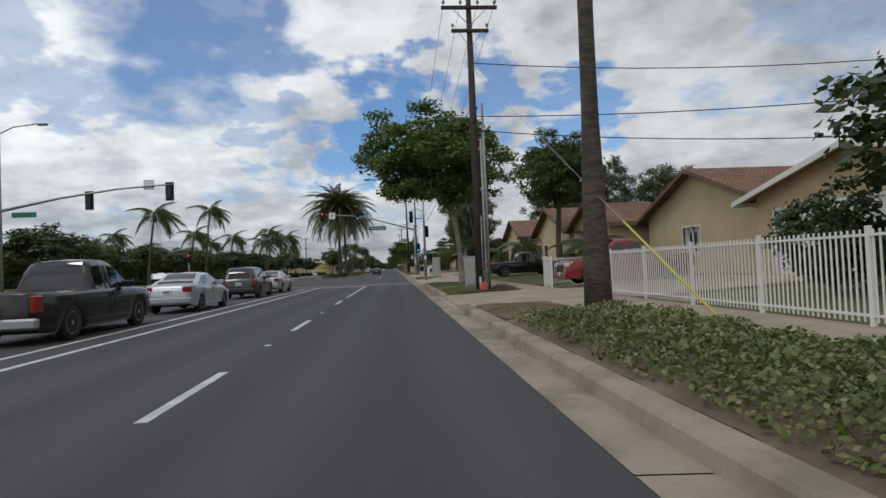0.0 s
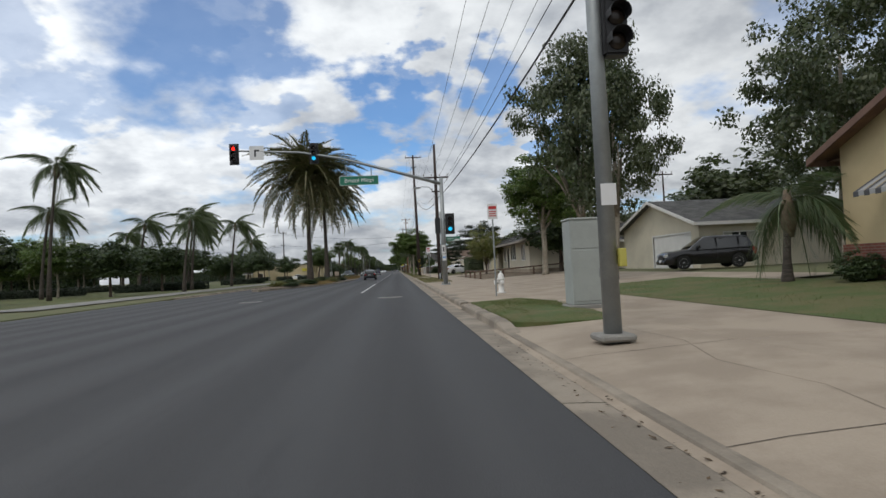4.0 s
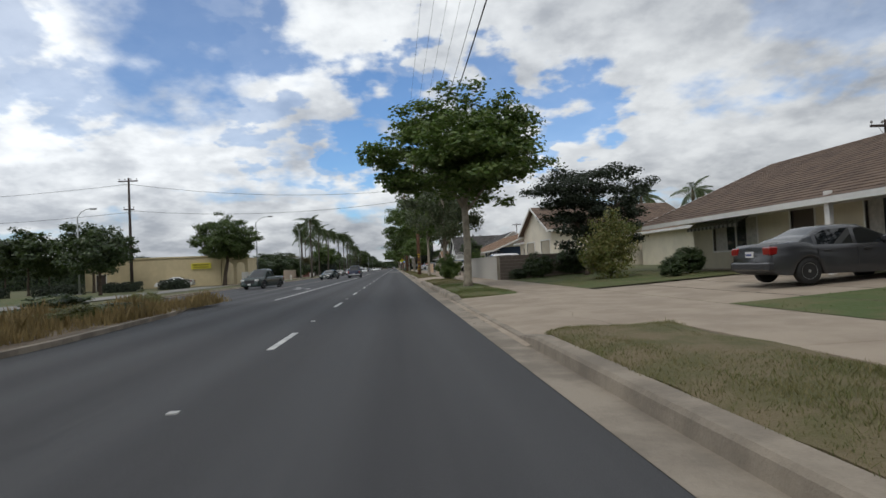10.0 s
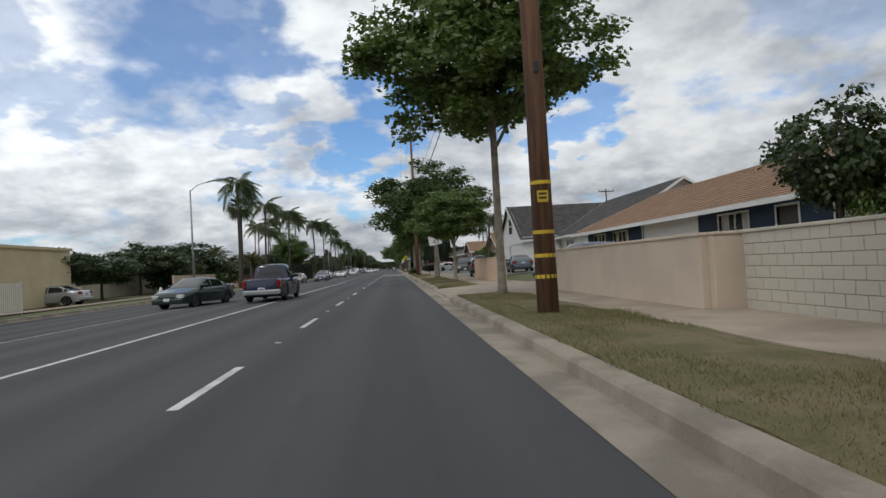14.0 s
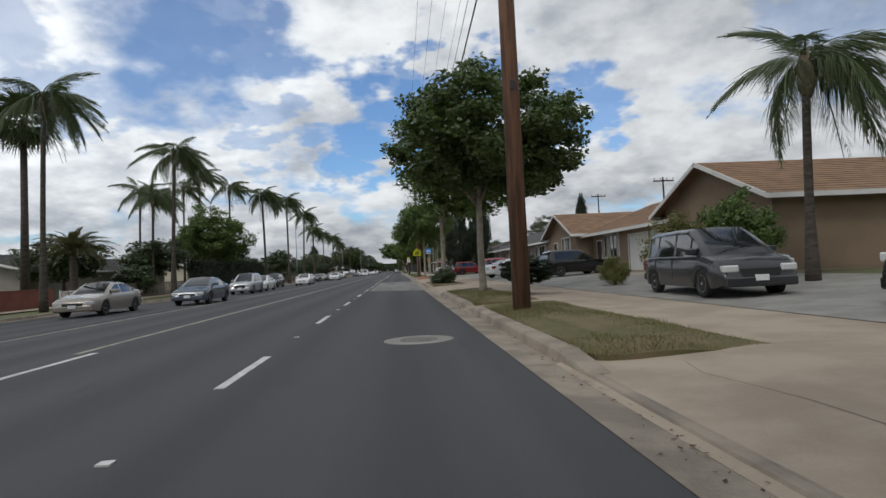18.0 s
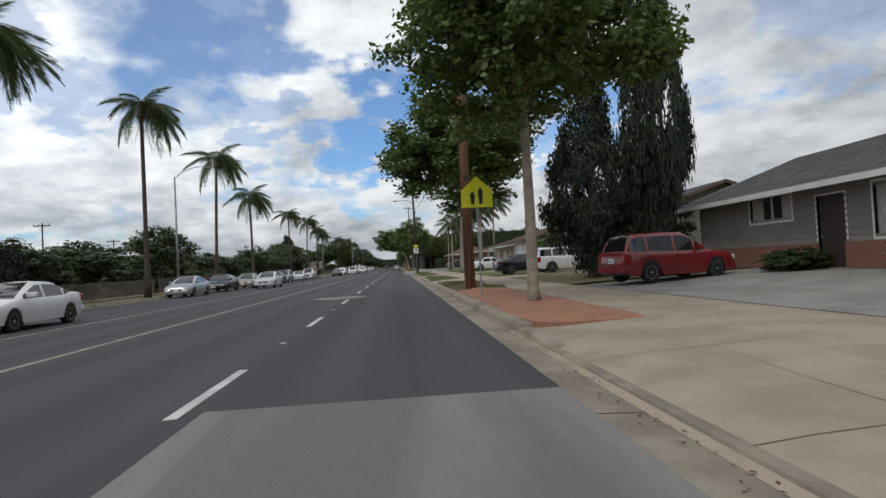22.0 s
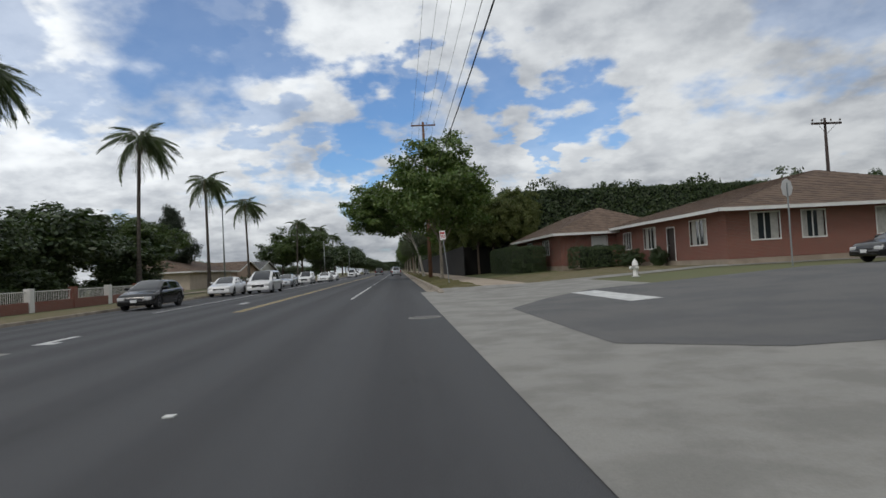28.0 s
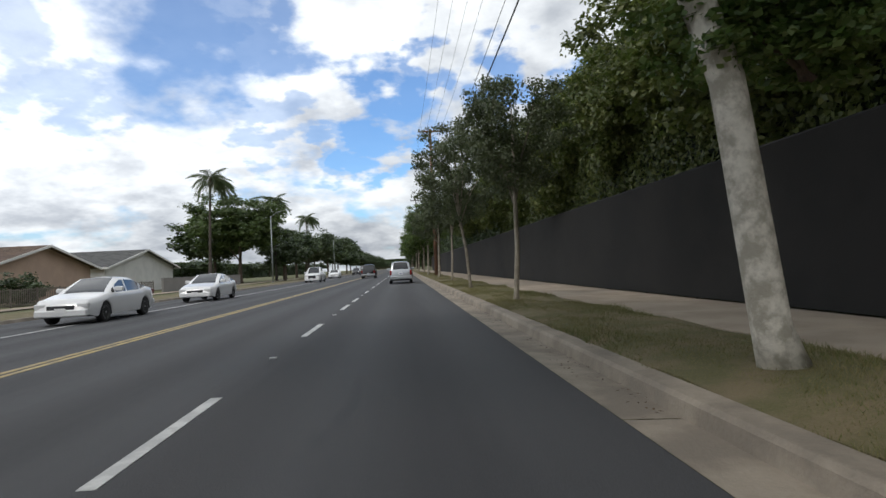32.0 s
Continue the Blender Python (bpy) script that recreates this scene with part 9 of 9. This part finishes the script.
# ---------------------------------------------------------------- planting on the right, northern stretch
palm(11.8, 304.6, 6.2, 2.6, "queen", 20, 0.16, (0.2, 0), 95, "garden palm beside a gabled house", group="garden palms")
tree(4.5, 309.2, 1.35, 2.0, 0.35, "clip", 0, 0.05, label="small dark round shrub tree on the verge", group="shrubs", bark_=dark_bark)
bush(3.1, 329.0, 2.2, 4.2, 1.15, "bush", 0, "low clipped dark shrub with lilac specks on the verge", z0=.15)
bush(3.9, 335.0, 1.5, 1.8, 0.95, "farlight", 1, "shaggy green shrub by the bus stop", z0=.15)
for x, y, w_, h, s_ in ((8.6, 311.5, 1.4, 1.2, "yel"), (12.2, 297.5, .9, 1.8, "light"), (12.6, 314.5, 3.4, 3.0, "yel"), (11.8, 308.2, 3.2, 3.4, "light"), (12.8, 342.5, 3.2, 1.6, "bush"), (13.0, 347.0, 3, 1.2, "bush"), (12.6, 398.5, 1.4, 1.3, "bush"), (12.4, 402.8, 1.5, 1.1, "bush"), (12.8, 393.0, 3.4, 3.0, "light"),
                       (13.2, 364.0, 2.4, 0.8, "bush"), (12.6, 374.0, 2.6, 2.8, "bush"), (13.2, 374.0, 3.6, 4.2, "far"), (17, 473, 1.4, 1.5, "bush"), (16.6, 476.2, 2, 1.3, "bush")):
    bush(x, y, w_, w_, h, s_, int(y) % 4, "green garden shrub by a house")
for x, y, h, w_ in ((11.7, 370.4, 17.6, 2.6), (9.0, 371.6, 10.2, 3.4), (27.5, 372.5, 9.5, 3.2)):
    tree(x, y, h, w_, 0.8, "cyp", 1, 0.2, label="tall narrow dark cypress", name="cypress", group="cypresses", bark_=dark_bark, deep=h / 2)
for k, (x, y, h) in enumerate(((7.8, 433.8, 5.6), (7.9, 428.9, 5.8), (9.4, 431.5, 6.2), (7.8, 415.2, 6.4), (8.8, 416.4, 5.8), (10.0, 414.4, 6.8), (11.5, 424, 6.6), (12.4, 419, 7.0), (10.2, 437, 5.2))):
    palm(x, y, h * 1.2, 2.9, "king", 17, 0.13, (0.15, 0.1), 50 + k, "slim garden palm in a row", group="palms in a front garden")
fan_palm(34, 452, 17.5, 2.7, 3)
tree(42, 448, 15, 11, 5, "airy", 1, .3, label="tall grey-green tree behind the houses", group="background trees")
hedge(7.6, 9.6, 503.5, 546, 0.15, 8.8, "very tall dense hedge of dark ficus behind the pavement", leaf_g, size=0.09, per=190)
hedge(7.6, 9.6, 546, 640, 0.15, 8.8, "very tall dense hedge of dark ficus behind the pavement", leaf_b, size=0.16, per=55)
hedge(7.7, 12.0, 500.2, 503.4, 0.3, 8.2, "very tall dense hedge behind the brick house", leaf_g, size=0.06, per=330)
for k in range(4):
    tree(8.8 + 1.7 * k, 498.6 + 0.4 * math.sin(k * 2), 9.2 + 0.5 * math.sin(k * 3), 4.6, 3.2, "fic", k + 1, 0.12, label="dark ficus tree hanging over a screen fence", group="ficus trees", bark_=dark_bark, deep=3.6)
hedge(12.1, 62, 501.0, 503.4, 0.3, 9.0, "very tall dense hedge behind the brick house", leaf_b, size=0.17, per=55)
for k in range(13):
    tree(14 + 3.9 * k, 504.6, 10.2 + 0.7 * math.sin(k * 2.3), 7.2, 2, "far", k, 0.2, label="dense dark ficus tree in a tall hedge row", group="ficus trees", bark_=dark_bark)
for k in range(16):
    tree(8.6 + 0.3 * math.sin(k * 1.7), 504.5 + 4.1 * k, 9.4 + 0.6 * math.sin(k * 2.9), 6.4 + 0.7 * math.sin(k), 3.0, "fic", k, 0.16, label="tall ficus tree leaning over a screen fence", group="ficus trees", bark_=dark_bark, deep=3.3)
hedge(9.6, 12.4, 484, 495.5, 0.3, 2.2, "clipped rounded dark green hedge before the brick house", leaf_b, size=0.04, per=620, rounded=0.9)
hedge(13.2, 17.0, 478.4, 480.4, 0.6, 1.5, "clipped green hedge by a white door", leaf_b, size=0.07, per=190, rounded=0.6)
sc = thing("screen_fence", "dark mesh screen fence under a tall hedge with a shade sheet", "fence")
mesh_and_shade = mat("screen_and_shade", (0.0085, 0.008, 0.0075), 0.95, 0.4, 0.5, 60, 0.2, col2=(0.013, 0.012, 0.011))
part("screen", box_bm(7.06, 7.09, 497.5, 640, .16, 3.3), mesh_and_shade, sc)
# this dark cross sheet stands in for the shade under the trees
part("screen", box_bm(7.1, 14.0, 500.0, 500.03, .16, 3.3), mesh_and_shade, sc)
for k in range(48):
    tube("post", [(7.12, 497.6 + 3 * k, .1), (7.12, 497.6 + 3 * k, 3.35)], .03, black_paint, sc, 6)
tube("rail", [(7.1, 497.5, 3.32), (7.1, 640, 3.32)], .025, black_paint, sc, 6)

# ---------------------------------------------------------------- distance
for k in range(20):
    y = 690 + k * 38
    tree(6.5 + 1.5 * (k % 2), y, 9 + (k * 5) % 5, 10, 3, "far", k, 0.2, label="distant street tree over the verge", group="distant trees", bark_=dark_bark)
    tree(-19.5 - 2 * (k % 2), y + 15, 8 + (k * 3) % 5, 10, 2.5, "far", k + 1, 0.2, label="distant street tree over the far verge", group="distant trees", bark_=dark_bark)
hedge(-60, 60, 1470, 1480, -0.1, 15, "distant line of dense trees where the street ends", leaf_b, size=1.2, per=1.2)
for k, (x, y, h, w_) in enumerate(((-27, 196, 6.5, 6.5), (-33, 214, 8, 8), (-28, 231, 6.5, 6), (-38, 250, 9.5, 9), (-47, 252, 9, 10), (-42, 226, 7.5, 9), (-27, 338, 5.5, 7), (-25.5, 352, 6.2, 7), (-26, 378, 6, 7), (-24.8, 372, 7.2, 7.5), (-26.5, 396, 5, 7), (-27.5, 422, 5, 8), (-26.5, 434, 4.6, 6), (-25.6, 474, 6.6, 6), (-26.6, 481, 7.2, 6.5), (-27, 310, 6.5, 8), (-28, 300, 6, 8), (-31, 160, 6.5, 7), (-29, 142, 6, 6.5), (-34, 178, 7, 7.5))):
    tree(x, y, h, w_, h * .25, "far", k, 0.16, label="dense dark tree on the far side of the street", group="garden trees", bark_=dark_bark)
for k in range(18):
    y = 660 + k * 34
    for x, s_ in ((9 + 6 * (k % 3), "far"), (-26 - 5 * (k % 2), "farlight" if k % 3 == 0 else "far")):
        tree(x, y, 10 + (k * 7) % 6, 13, 3, s_, k, 0.25, label="distant leafy tree beside the street", group="distant trees", bark_=dark_bark)
for k in range(34):
    y = 300 + k * 18 + 5 * math.sin(k * 1.7)
    tree(-52 - 9 * (k % 4), y, 6.5 + (k * 5) % 5, 12, 2, "far" if k % 3 else "farlight", k, 0.2, label="leafy tree behind the far houses", group="background trees", bark_=dark_bark)
for k in range(22):
    y = 262 + k * 17 + 4 * math.sin(k * 2.1)
    if not 440 < y < 500:
        tree(31 + 5 * (k % 4), y, 6.2 + (k * 5) % 4, 11, 2, "far" if k % 3 else "farlight", k, 0.2, label="leafy tree behind the houses", group="background trees", bark_=dark_bark)
for x, y, h in ((30, 312, 10.5), (30, 372, 11), (30, 474, 10), (-48, 428, 9.5), (-50, 452, 8.5), (-46, 395, 8.5), (28, 347, 9.5)):
    utility_pole(x, y, h, [(h - .4, 2.2)], True, girth=.13, label="wooden service pole behind the houses")

for x, y0, y1, h in ((-96, 300, 560, 4.5), (-60, 560, 900, 5), (60, 262, 440, 4.5), (46, 505, 900, 6)):
    hedge(x - 1.5, x + 1.5, y0, y1, -.1 if x < 0 else .4, h, "distant line of dense shrubs behind the houses", leaf_b, size=0.45, per=9)
